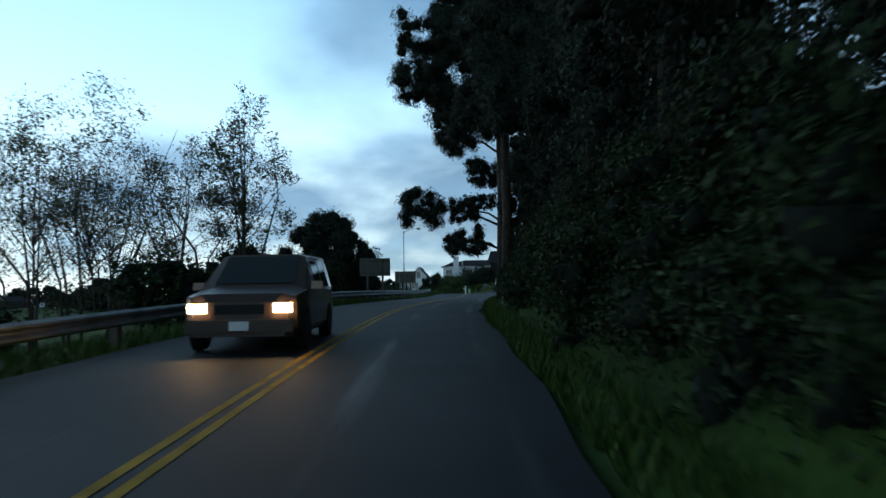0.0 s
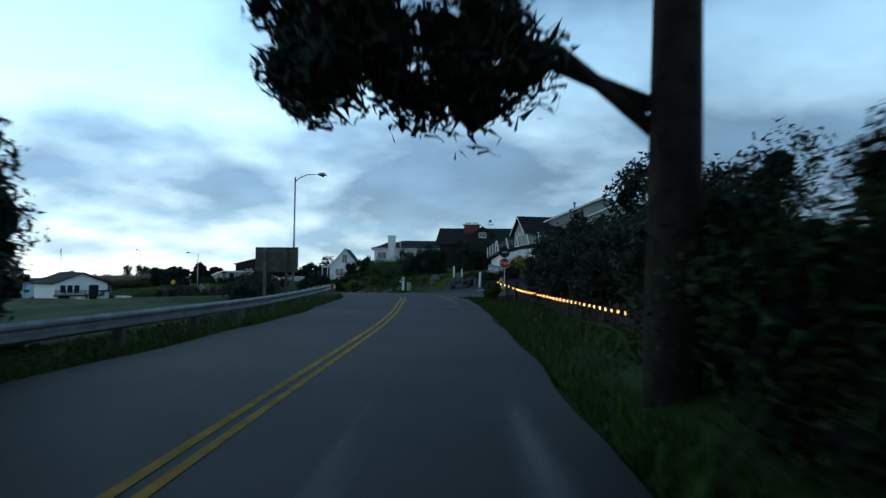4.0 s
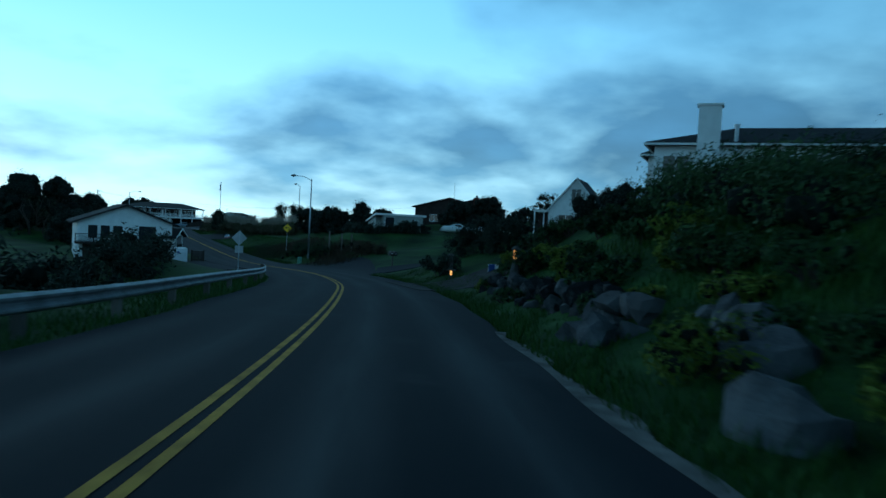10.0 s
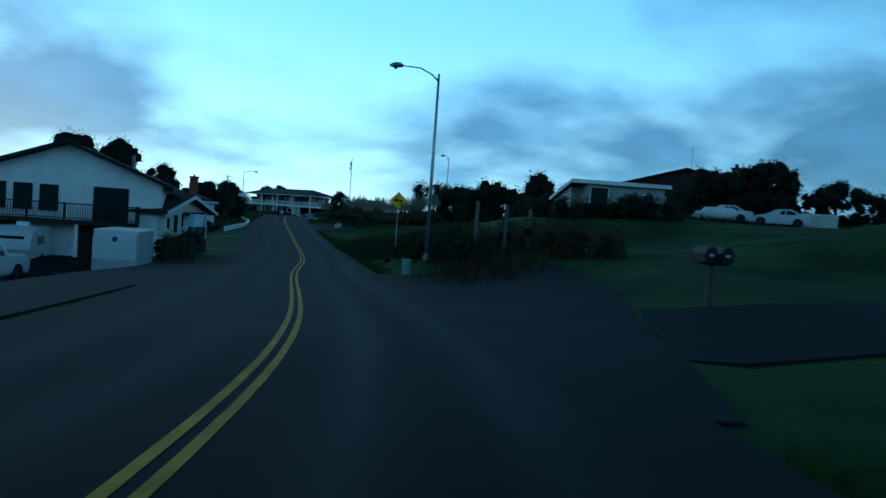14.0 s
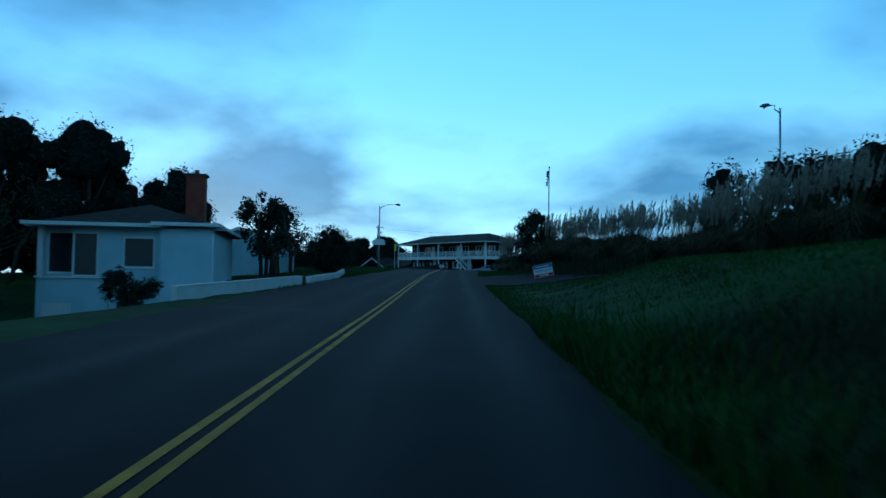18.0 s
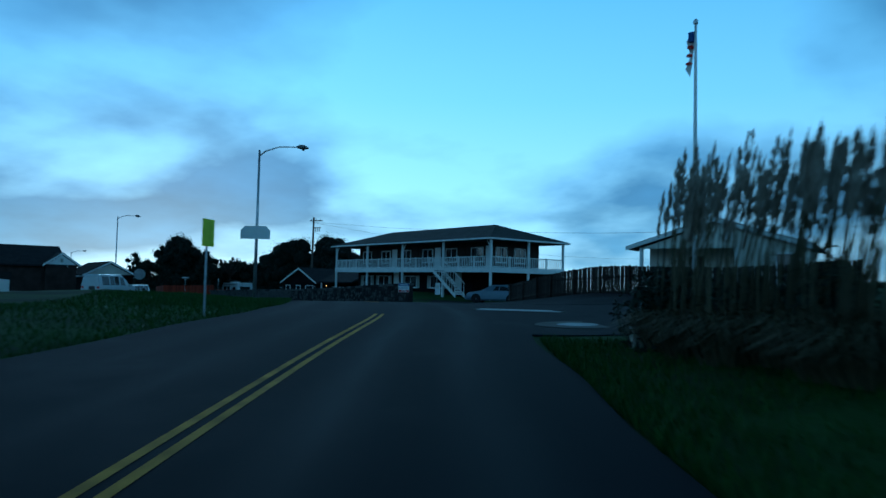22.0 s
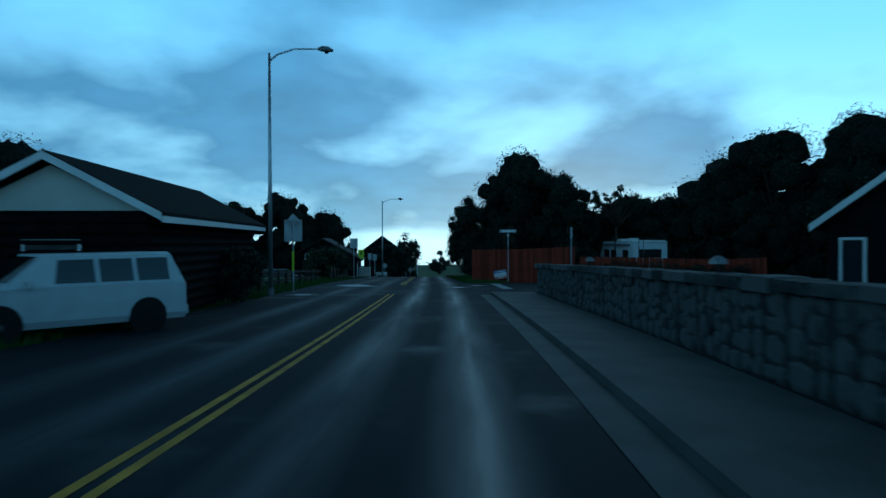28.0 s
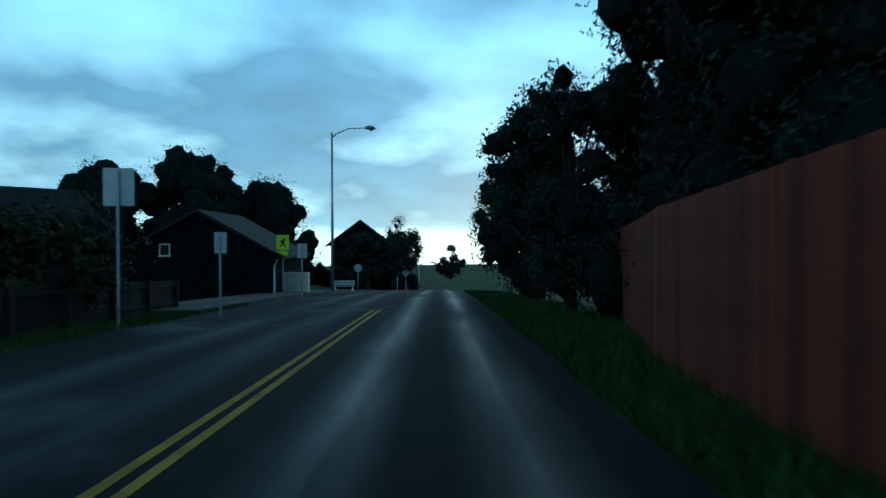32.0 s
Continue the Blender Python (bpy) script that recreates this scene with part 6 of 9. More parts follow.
part("balcony_floor", Mesh().box(0, 0, FL - .12, 2 * hx + .1, 2 * hyy + .1, .10), WOOD_GREY, mo)
fs = Mesh().box(0, -hyy - .07, FL - .14, 2 * hx + .28, .07, .42).box(0, hyy + .07, FL - .14, 2 * hx + .28, .07, .42).box(-hx - .07, 0, FL - .14, .07, 2 * hyy, .42).box(hx + .07, 0, FL - .14, .07, 2 * hyy, .42)
part("fascia", fs, WHITE, mo, "white balcony fascia")
railing(mo, (-hx, -hyy), (hx, -hyy), FL, .98, .23, 2.1, WHITE, .045)
railing(mo, (hx, -hyy), (hx, hyy), FL, .98, .23, 2.1, WHITE, .045)
railing(mo, (-hx, hyy), (-hx, -hyy), FL, .98, .19, 2.1, WHITE, .05)
pm = Mesh().box(0, 0, EV / 2 - .2, .17, .17, EV + .4).data("post", WHITE)
for k in range(5):
    part("post", pm, WHITE, mo, at=pose(-hx + 2 * hx * k / 4, -hyy, 0))
for y_ in (0, hyy):
    for x_ in (-hx, hx):
        part("post", pm, WHITE, mo, at=pose(x_, y_, 0))
for x_, y_, r_ in ((-hx, -hyy, 0), (hx, -hyy, 180), (0, -hyy, 0)):
    part("brace", Mesh().tube([(.05, 0, EV - .6), (.5, 0, EV - .05)], .04, 6), WHITE, mo, at=pose(x_, y_, 0, 0, 0, r_))
yf = .3 - (hyy - 1.6) - .01
for k in range(6):
    u = -9.3 + k * 3.6
    window(mo, pose(u, yf, FL + 1.25), 1.5, 1.15, bars=1)
    dr = part("door", Mesh().box(u + 1.6, yf - .03, FL + 1.0, .85, .05, 2.0), WHITE if k % 2 else BROWN_SIDING, mo)
    part("door_handle", Mesh().box(u + 1.9, yf - .08, FL + .95, .05, .06, .12), GALV, dr)
xr = hx - 1.7 + .01
for u in (-1.6, .6):
    window(mo, pose(xr, u, FL + 1.2, 0, 0, 90), 1.2, 1.2, bars=1)
part("door", Mesh().box(xr + .03, 2.0, FL + 1.0, .05, .85, 2.0), BROWN_SIDING, mo)
for u, w in ((-9.2, 1.5), (-6.0, 1.9), (-1.2, 1.9), (3.0, 1.9)):
    lw = window(mo, pose(u, yf, 1.05), w, 1.0, bars=1)
    for sg in (-1, 1):
        part("shutter", Mesh().box(sg * (w / 2 + .3), -.03, 0, .4, .05, 1.2), GREY_SIDING, lw)
part("door", Mesh().box(-3.7, yf - .03, .95, .9, .05, 2.0), WHITE, mo)
part("door", Mesh().box(6.2, yf - .03, .95, .9, .05, 2.0), WHITE, mo)
# outside stair up to the balcony
stair = part("stair", Mesh().box(0, 0, 0, .05, .05, .05), WHITE, mo, "white open timber stair", at=pose(8.6, -hyy - .65, -.1))
for sg in (-.5, .5):
    part("stringer", Mesh().prism([(-2.2, FL - .35), (-2.2, FL - .05), (.9, .15), (.9, -.15)], sg - .03, sg + .03, "xz"), WHITE, stair)
    part("handrail", Mesh().prism([(-2.2, FL + .85), (-2.2, FL + .93), (.9, 1.08), (.9, 1.0)], sg - .03, sg + .03, "xz"), WHITE, stair)
    for k in range(9):
        q = k / 8
        part("baluster", Mesh().box(-2.1 + 2.9 * q, sg, FL - .1 - (FL - .1) * q + .5, .04, .04, .9), WHITE, stair)
for k in range(9):
    q = k / 9
    part("tread", Mesh().box(-2.0 + 2.8 * q, 0, FL - .15 - (FL - .15) * q, .27, .95, .04), WOOD_GREY, stair)

# office bungalow with a weather vane
of = thing("house", "white bungalow with a broad gable, porch and louvred vents", "bungalow", pose(-106.9, 298.6, -2.1, 0, 0, 9) @ Matrix.Diagonal((.82, .9, 1, 1)))
block(of, 9.4, 8, 2.55, CREAM, pose(0, 2.2, 0), "gable", 1.05, .5, trim=WHITE)
part("roof", Mesh().prism([(-5.4, 2.25), (0, 3.68), (5.4, 2.25), (5.4, 2.42), (0, 3.88), (-5.4, 2.42)], -4.6, -2.2, "xz"), ROOF_DARK, of)
part("bargeboard", Mesh().prism([(-5.4, 2.2), (0, 3.6), (5.4, 2.2), (5.4, 2.4), (0, 3.84), (-5.4, 2.4)], -4.66, -4.6, "xz"), WHITE, of)
part("gable_wall", Mesh().prism([(-4.6, 2.3), (4.6, 2.3), (0, 3.58)], -4.3, -4.2, "xz"), CREAM, of)
part("wall", Mesh().box(3.0, -3.2, .5, 3.6, 2.1, 3.9), CREAM, of)
for x_ in (-.55, .75):
    vt = part("vent", Mesh().box(x_, -4.33, 2.92, .5, .05, .42), WHITE, of)
    for k in range(4):
        part("slat", Mesh().box(x_, -4.37, 2.78 + k * .09, .46, .03, .03), GREY_SIDING, vt)
for x_ in (-4.5, 1.2):
    part("porch_post", Mesh().box(x_, -4.2, .6, .2, .2, 3.5), WHITE, of)
railing(of, (-4.5, -4.2), (-1.6, -4.2), -.1, .55, .2, 1.5, WHITE)
part("door", Mesh().box(-1.6, -1.84, 1.0, .9, .05, 2.0), BROWN_SIDING, of)
window(of, pose(4.0, -4.27, 1.3), 1.1, 1.4)
vn2 = thing("weather_vane", "iron weather vane on the bungalow's ridge", "weather vane", pose(-107.3, 295.5, 1.7, 0, 0, 20))
part("rod", Mesh().tube([(0, 0, -.1), (0, 0, .95)], .02, 6), DARK_METAL, vn2)
part("arrow", Mesh().box(0, 0, .55, .5, .02, .03).box(0, 0, .55, .02, .5, .03), DARK_METAL, vn2)
part("figure", Mesh().prism([(-.25, .82), (-.05, .9), (.1, 1.02), (.25, .92), (.1, .86), (0, .8)], -.01, .01, "xz"), DARK_METAL, vn2)

fp = thing("flagpole", "tall white flagpole with a limp striped flag", "flagpole", put(-104.7, 288.0, 170, up=-.9))
part("pole", Mesh().tube([(0, 0, -.3), (0, 0, 6), (0, 0, 12.4)], [.1, .085, .055], 10), WHITE, fp, smooth=True)
part("finial", Mesh().tube([(0, 0, 12.4), (0, 0, 12.47), (0, 0, 12.6), (0, 0, 12.68)], [.03, .1, .1, .03], 8), GALV, fp)
fl = part("flag", Mesh().add([(.06, 0, 12.2), (.34, .16, 11.75), (.3, -.1, 11.2), (.42, .08, 10.6), (.25, 0, 10.25), (.1, .05, 10.9), (.06, 0, 11.5)], [(0, 1, 2, 6), (6, 2, 3, 5), (5, 3, 4)]), WHITE, fp)
for k in range(3):
    part("stripe", Mesh().box(.2 + .03 * k, .06, 11.5 - .35 * k, .2, .2, .1), RED_SIGN, fl)
part("canton", Mesh().box(.16, .06, 11.92, .2, .18, .4), BLUE_SIGN, fl)


# ---- fences ----
def board_fence(name, pts, h, mat, label, board=0.14, gap=0.012, posts=True, seed=1, ragged=0.0, thick=0.022, max_parts=300):
    t = thing(name, label, "fence", pose(0, 0, 0))
    rng = random.Random(seed)
    bm = Mesh().box(0, 0, h / 2, board, thick, h).data("board", mat)
    pm2 = Mesh().box(0, 0, h / 2 - .1, .1, .1, h + .2).data("post", mat)
    n_made = 0
    for a, b in zip(pts[:-1], pts[1:]):
        L, ang = math.hypot(b[0] - a[0], b[1] - a[1]), math.atan2(b[1] - a[1], b[0] - a[0])
        n = int(L / (board + gap))
        zs = ground([a[0] + (b[0] - a[0]) * (k + .5) / n for k in range(n)], [a[1] + (b[1] - a[1]) * (k + .5) / n for k in range(n)])
        for k in range(n):
            u = (k + .5) / n
            if n_made < max_parts:
                o = part("board", bm, mat, t, at=pose(a[0] + (b[0] - a[0]) * u, a[1] + (b[1] - a[1]) * u, float(zs[k]) - .03 + rng.uniform(-ragged, ragged), 0, rng.uniform(-.8, .8), math.degrees(ang)))
                n_made += 1
        for k in range(int(L / 2.4) + 1):
            u = min(1, k * 2.4 / L)
            x_, y_ = a[0] + (b[0] - a[0]) * u - math.sin(ang) * .07, a[1] + (b[1] - a[1]) * u + math.cos(ang) * .07
            part("post", pm2, mat, t, at=pose(x_, y_, gz(x_, y_), 0, 0, math.degrees(ang)))
        nx_, ny_ = -math.sin(ang) * .045, math.cos(ang) * .045
        for q in (.25, .8):
            za, zb = gz(*a) + h * q, gz(*b) + h * q
            part("rail", Mesh().prism([(0, za), (L, zb), (L, zb + .09), (0, za + .09)], -.02, .02, "xz"), mat, t, at=pose(a[0] + nx_, a[1] + ny_, 0, 0, 0, math.degrees(ang)))
    return t


board_fence("board_fence", [(-98.0, 284.4), (-104.2, 287.7), (-116.2, 294.0), (-120.5, 297.2)], 1.4, WOOD_DARK, "low dark weathered picket fence", .13, .035, ragged=.03)
board_fence("board_fence", [(-194.6, 322.2), (-191, 326.4), (-187.5, 330.8)], 1.7, WOOD_RED, "lower weathered redwood fence behind shrubs", .19, .006)
board_fence("board_fence", [(-219.5, 325.2), (-210.8, 320.7), (-202.4, 317.5), (-194.8, 321.9)], 2.4, WOOD_RED, "tall red-brown redwood board fence", .19, .006)


# ---- rail fence, stone wall, pavement ----
rfence = thing("rail_fence", "dark split-rail fence in front of the inn", "fence", pose(0, 0, 0))
rp = [on_road(s, -7.4)[0][:2] for s in np.arange(s_of(307, -187.5), s_of(313.7, -213), 2.4)]
pmesh = Mesh().box(0, 0, .45, .16, .16, 1.1).data("post", WOOD_DARK)
for a, b in zip(rp[:-1], rp[1:]):
    ang, L = math.degrees(math.atan2(b[1] - a[1], b[0] - a[0])), math.hypot(b[0] - a[0], b[1] - a[1])
    part("post", pmesh, WOOD_DARK, rfence, at=pose(a[0], a[1], gz(*a), 0, 0, ang))
    for q in (.3, .78):
        za, zb = gz(*a) + q, gz(*b) + q
        part("rail", Mesh().prism([(0, za), (L, zb), (L, zb + .14), (0, za + .14)], -.03, .03, "xz"), WOOD_DARK, rfence, at=pose(a[0], a[1], 0, 0, 0, ang))

SW0, SW1 = s_of(293.4, -126.4), s_of(312.1, -179.9)
strip("pavement", SW0 + 2.5, SW1 + 1, 4.55, 6.15, .13, CONCRETE, thick=.25, label="concrete pavement beside the stone wall", category="pavement")
strip("kerb", SW0 + 2.5, SW1 + 1, 4.35, 4.546, .135, CONCRETE, thick=.3, label="worn concrete kerb", category="kerb")
strip("gutter", SW0 + 2.5, SW1 + 1, 3.9, 4.346, .012, CONCRETE, label="concrete gutter along the kerb", category="gutter")


def stone_wall(s0, s1, d, h, w):
    t = thing("stone_wall", "dark field-stone wall with a rough capping", "stone wall", pose(0, 0, 0))
    core = strip("core", s0, s1, d + .05, d + w - .05, h - .05, MORTAR, thick=h + .4, parent=t)
    rng = random.Random(5)
    kinds = []
    for k in range(7):
        m, n = Mesh(), rng.randint(5, 7)
        out = [(math.cos(2 * math.pi * (i + rng.uniform(-.25, .25)) / n) * .5 * rng.uniform(.85, 1.1), math.sin(2 * math.pi * (i + rng.uniform(-.25, .25)) / n) * .5 * rng.uniform(.85, 1.1)) for i in range(n)]
        vs = [(a, 0, b) for a, b in out] + [(a * .72 + rng.uniform(-.04, .04), -.16 - rng.uniform(0, .1), b * .72 + rng.uniform(-.04, .04)) for a, b in out]
        fs = [tuple(range(n, 2 * n))] + [(i, (i + 1) % n, n + (i + 1) % n, n + i) for i in range(n)]
        kinds.append(m.add(vs, fs).data("stone", STONE))
    count = 0
    rest_v, rest_f = [], []
    s = s0 + .15
    while s < s1 - .1:
        z = .12
        cw = rng.uniform(.22, .44)
        while z < h - .12:
            ch = rng.uniform(.18, .38)
            p, head = on_road(s + rng.uniform(-.07, .07), d + .05, min(z + ch / 2, h - .1))
            mt_ = pose(*p, 0, rng.uniform(-18, 18), head - 90) @ Matrix.Diagonal((cw * 1.1, rng.uniform(.1, .24), ch * 1.08, 1))
            if count < 300 and s < s0 + 26:
                part("stone", kinds[rng.randrange(7)], STONE, t, at=mt_)
                count += 1
            else:
                me = kinds[rng.randrange(7)]
                n0 = len(rest_v)
                rest_v += [tuple(mt_ @ q.co) for q in me.vertices]
                rest_f += [tuple(i + n0 for i in q.vertices) for q in me.polygons]
            z += ch
        s += cw
    m = Mesh()
    m.v, m.f = rest_v, rest_f
    tagged(part("stones", m, STONE, t), kind="stuff")
    s = s0
    while s < s1:
        L = rng.uniform(.5, .9)
        p, head = on_road(s + L / 2, d + w / 2, h - .02)
        part("capstone", Mesh().box(0, 0, .06, L * .97, w + .12, rng.uniform(.13, .19), taper=.96), STONE, t, at=pose(*p, 0, rng.uniform(-1, 1), head + 90))
        s += L
    for k in range(4):
        p, head = on_road(s0 + 18 + k * 9.5, d + w / 2, h + .12)
        q = thing("wall_light", "small brass post light on the wall's capping", "light", pose(*p))
        part("stem", Mesh().tube([(0, 0, 0), (0, 0, .16)], .03, 6), DARK_METAL, q)
        part("shade", Mesh().tube([(0, 0, .14), (0, 0, .2), (0, 0, .26)], [.13, .11, .03], 8), GALV_OLD, q)


stone_wall(SW0, SW1, 6.2, 1.22, .42)
sl = Mesh().add([(-193.9, 315.5, 0), (-193.4, 315.9, 0), (-186.9, 314, 0), (-187.3, 313.6, 0)], [(0, 1, 2, 3)])
sl.v = [(x, y, gz(x, y) + .06) for x, y, _ in sl.v]
single("stop_line", sl, WHITE_ROAD, "worn white stop line across the side street", "road marking", kind="structure")


def manhole(x, y, r, mat=None, square=False, label="round iron manhole cover in the road", rz=0.0):
    s, d, z = (float(q[0]) for q in along(x, y))
    z = z if -5 < d < 4.3 else gz(x, y) + .055
    off = not -5 < d < 4.3
    gx_, gy_ = ((gz(x + 1, y) - gz(x - 1, y)) / 2, (gz(x, y + 1) - gz(x, y - 1)) / 2) if off else (0, 0)
    lie = pose(x, y, z + .006, math.degrees(math.atan(gy_)), -math.degrees(math.atan(gx_)), 0) @ pose(0, 0, .012 if off else 0, 0, 0, rz)
    t = thing("manhole_cover", label, "manhole cover", lie)
    if square:
        part("plate", Mesh().box(0, 0, 0, r[0], r[1], .012), GALV_OLD, t)
        for sg in (-1, 1):
            part("rim", Mesh().box(sg * (r[0] / 2 + .06), 0, .002, .1, r[1] + .2, .014), CONCRETE, t)
    else:
        part("collar", Mesh().tube([(0, 0, -.02), (0, 0, .002)], r * 1.5, 24), CONCRETE, t)
        part("lid", Mesh().tube([(0, 0, -.02), (0, 0, .007)], r * .72, 24), GALV_OLD, t)


manhole(-191.6, 313.8, .42)
manhole(-189.7, 312, .46)
manhole(-124.7, 290.6, .55)
manhole(-102.9, 275.4, .75)
manhole(-184.4, 302.9, .5)
manhole(-194, 307.2, (2.6, 1.5), square=True, label="flat steel vault cover in the shoulder", rz=15)
manhole(-108.0, 280.3, (3.1, 1.3), square=True, label="flat steel vault cover in the side road", rz=28)
manhole(8.9, 98.9, (1.4, .5), square=True, label="flat concrete vault cover at the junction", rz=10)

# ---- cottages, pole, motor home behind the stone wall ----
co = thing("cottage", "dark timber cottage with white-trimmed gable and windows", "cottage", pose(-166.2, 318.8, -4.2, 0, 0, 10))
block(co, 5.2, 6, 2.2, BLACK_SIDING, None, "gable", 1.6, .35, trim=WHITE)
for u in (-1.9, -.2, 1.6):
    window(co, pose(u, -3.02, 1.1), .6 if u < 1 else 1.1, 1.3)
part("wing", Mesh().box(5.0, 1.0, 1.0, 5, 4, 2.4), BLACK_SIDING, co)
part("roof", Mesh().prism([(-2.6, 2.2), (1.0, 3.3), (4.6, 2.2), (4.6, 2.35), (1.0, 3.5), (-2.6, 2.35)], 2.6, 7.8, "yz"), ROOF_DARK, co)
window(co, pose(4.6, -1.02, 1.1), 1.6, 1.1, bars=1)
part("porch_post", Mesh().box(3.0, -2.4, .9, .14, .14, 2.6), WHITE, co)
part("porch_roof", Mesh().box(4.4, -1.8, 2.25, 3.2, 1.8, .12), ROOF_DARK, co)
part("porch_lamp", Mesh().tube([(2.75, -1.1, 1.7), (2.75, -1.1, 1.85)], .05, 6), LAMP_WARM, co)

up_ = thing("utility_pole", "tall wooden utility pole with a crossarm and transformers", "utility pole", put(-171.7, 322.5, 20))
part("pole", Mesh().tube([(0, 0, -.5), (.15, 0, 11.0)], [.17, .12], 10), WOOD_GREY, up_)
part("crossarm", Mesh().box(.55, 0, 10.5, 2.0, .1, .12), WOOD_GREY, up_)
for k in range(3):
    part("insulator", Mesh().tube([(-.2 + .7 * k, 0, 10.55), (-.2 + .7 * k, 0, 10.78)], .05, 6), GALV_OLD, up_)
    part("cutout", Mesh().tube([(.5 + .3 * k, -.12, 9.5), (.55 + .3 * k, -.12, 9.0)], .06, 6), DARK_METAL, up_)
part("arm", Mesh().box(.7, -.1, 9.55, 1.3, .08, .1), WOOD_GREY, up_)
wires = thing("power_line", "thin black overhead wires", "wires", pose(0, 0, 0))
for (x0, y0, z0), (x1, y1, z1) in (((-171.5, 322.5, 5.0), (-150, 317, 1.9)), ((-171.5, 322.5, 4.2), (-149, 318, 1.5)), ((-171.6, 322.4, 3.5), (-148, 318, .6)), ((-171.3, 322.7, 6.3), (-60, 330, 6.5)), ((-171.7, 322.3, 6.3), (-150, 420, 6.0))):
    pts = [(x0 + (x1 - x0) * u, y0 + (y1 - y0) * u, z0 + (z1 - z0) * u - 4 * u * (1 - u) * .025 * math.hypot(x1 - x0, y1 - y0)) for u in np.linspace(0, 1, 9)]
    part("wire", Mesh().tube(pts, .018, 4), BLACK, wires)

rv = thing("motor_home", "white motor home parked behind the wall, its dark rear window showing", "motor home", pose(-201.9, 330.7, -5.45, 0, 0, 168))
b0 = part("body", Mesh().prism([(-3.8, .5), (3.9, .5), (3.9, 1.5), (3.5, 2.2), (2.9, 3.0), (-3.65, 3.0), (-3.8, 2.85)], -1.3, 1.3, "xz"), WHITE_CAR, rv)
part("windscreen", Mesh().add([(3.88, -1.1, 1.55), (3.88, 1.1, 1.55), (3.5, 1.1, 2.2), (3.5, -1.1, 2.2)], [(0, 1, 2, 3)]), CAR_GLASS, b0, at=pose(.02, 0, 0))
part("rear_window", Mesh().box(-3.81, 0, 2.1, .04, 1.7, .62), CAR_GLASS, b0)
part("rear_cap", Mesh().box(-3.72, 0, 3.02, .3, 2.5, .12, taper=.9), WHITE, b0)
for x_ in (-2.2, .4, 2.0):
    part("side_window", Mesh().box(x_, 1.31, 2.05, 1.2, .03, .6), CAR_GLASS, b0)
part("awning", Mesh().box(-.4, 1.38, 2.72, 5.6, .16, .18), GALV_OLD, b0)
part("stripe", Mesh().box(0, 1.312, 1.35, 7.4, .02, .45), DARK_METAL, b0)
part("roof_vent", Mesh().box(-1.2, .3, 3.12, .7, .6, .24).box(1.4, .2, 3.1, .9, .6, .2), WHITE, b0)
part("ladder", Mesh().tube([(-3.86, .9, .9), (-3.86, .9, 3.1)], .025, 6).tube([(-3.86, .55, .9), (-3.86, .55, 3.1)], .025, 6), CHROME, b0)
for sg in (-1, 1):
    part("tail_light", Mesh().box(-3.82, sg * 1.1, 1.2, .04, .16, .4), RED_SIGN, b0)
    for x_ in (2.5, -2.1):
        part("wheel", Mesh().tube([(x_, sg * 1.05, .42), (x_, sg * 1.27, .42)], .42, 14), RUBBER, rv)

# ---- left side in the village ----
gh = thing("house", "dark house with a white-gabled garage and low roof", "house", pose(-173.1, 283.6, -3.7, 0, 0, 80))
block(gh, 11, 7, 2.9, BROWN_SIDING, None, "gable", 1.7, .5, ridge="x", trim=WHITE)
block(gh, 2.8, 7.8, 2.9, BROWN_SIDING, pose(5.5, 0, 0), "gable", 1.0, .3, ridge="y", trim=WHITE)
part("gable_wall", Mesh().prism([(4.2, 2.9), (6.8, 2.9), (5.5, 3.85)], -3.96, -3.93, "xz"), WHITE, gh)
part("vent", Mesh().box(5.5, -3.98, 3.3, .25, .05, .4), GREY_SIDING, gh)
part("garage_door", Mesh().box(-1, -3.56, 1.0, 4.6, .05, 2.1), BLACK, gh)
g2 = thing("house", "long dark bungalow with a pale gable behind the camper van", "house", pose(-179.4, 296.9, -4.6, 0, 0, 76))
block(g2, 4.7, 13.4, 2.95, BLACK_SIDING, None, "gable", 1.25, .5, roof_mat=BLACK_SIDING, ridge="y", trim=WHITE)
part("gable_wall", Mesh().prism([(-2.3, 2.95), (2.3, 2.95), (0, 4.1)], -6.76, -6.73, "xz"), CREAM, g2)
window(g2, pose(0, -6.74, 1.6), 1.3, 1.1)
for sg in (-1, 1):
    part("eave_board", Mesh().box(sg * 2.86, 0, 2.72, .04, 14.4, .16), WHITE, g2)
for k in range(10):
    part("log_course", Mesh().tube([(2.37, -6.7, .2 + .28 * k), (2.37, 6.7, .2 + .28 * k)], .1, 6), BLACK_SIDING, g2)
    part("log_course", Mesh().tube([(-2.35, -6.72, .2 + .28 * k), (2.35, -6.72, .2 + .28 * k)], .1, 6), BLACK_SIDING, g2)

bd = thing("satellite_dish", "grey satellite dish on a pole", "satellite dish", put(-163.8, 294.1, 60))
part("pole", Mesh().tube([(0, 0, -.2), (0, 0, 2.6)], .04, 8), DARK_METAL, bd)
part("dish", Mesh().tube([(0, -.08, 2.75), (0, 0, 2.75), (0, .02, 2.75)], [.55, .4, .05], 18), GALV_OLD, bd)
chain = thing("bollard_row", "squat concrete bollards linked by a chain", "bollards", pose(0, 0, 0))
bp = [(-158.0, 286.9), (-160.4, 289.3), (-162.2, 291.9), (-163.2, 295.4)]
for k, (x_, y_) in enumerate(bp):
    part("bollard", Mesh().box(0, 0, .4, .38, .38, 1.0, taper=.92), CONCRETE, chain, at=put(x_, y_, 30))
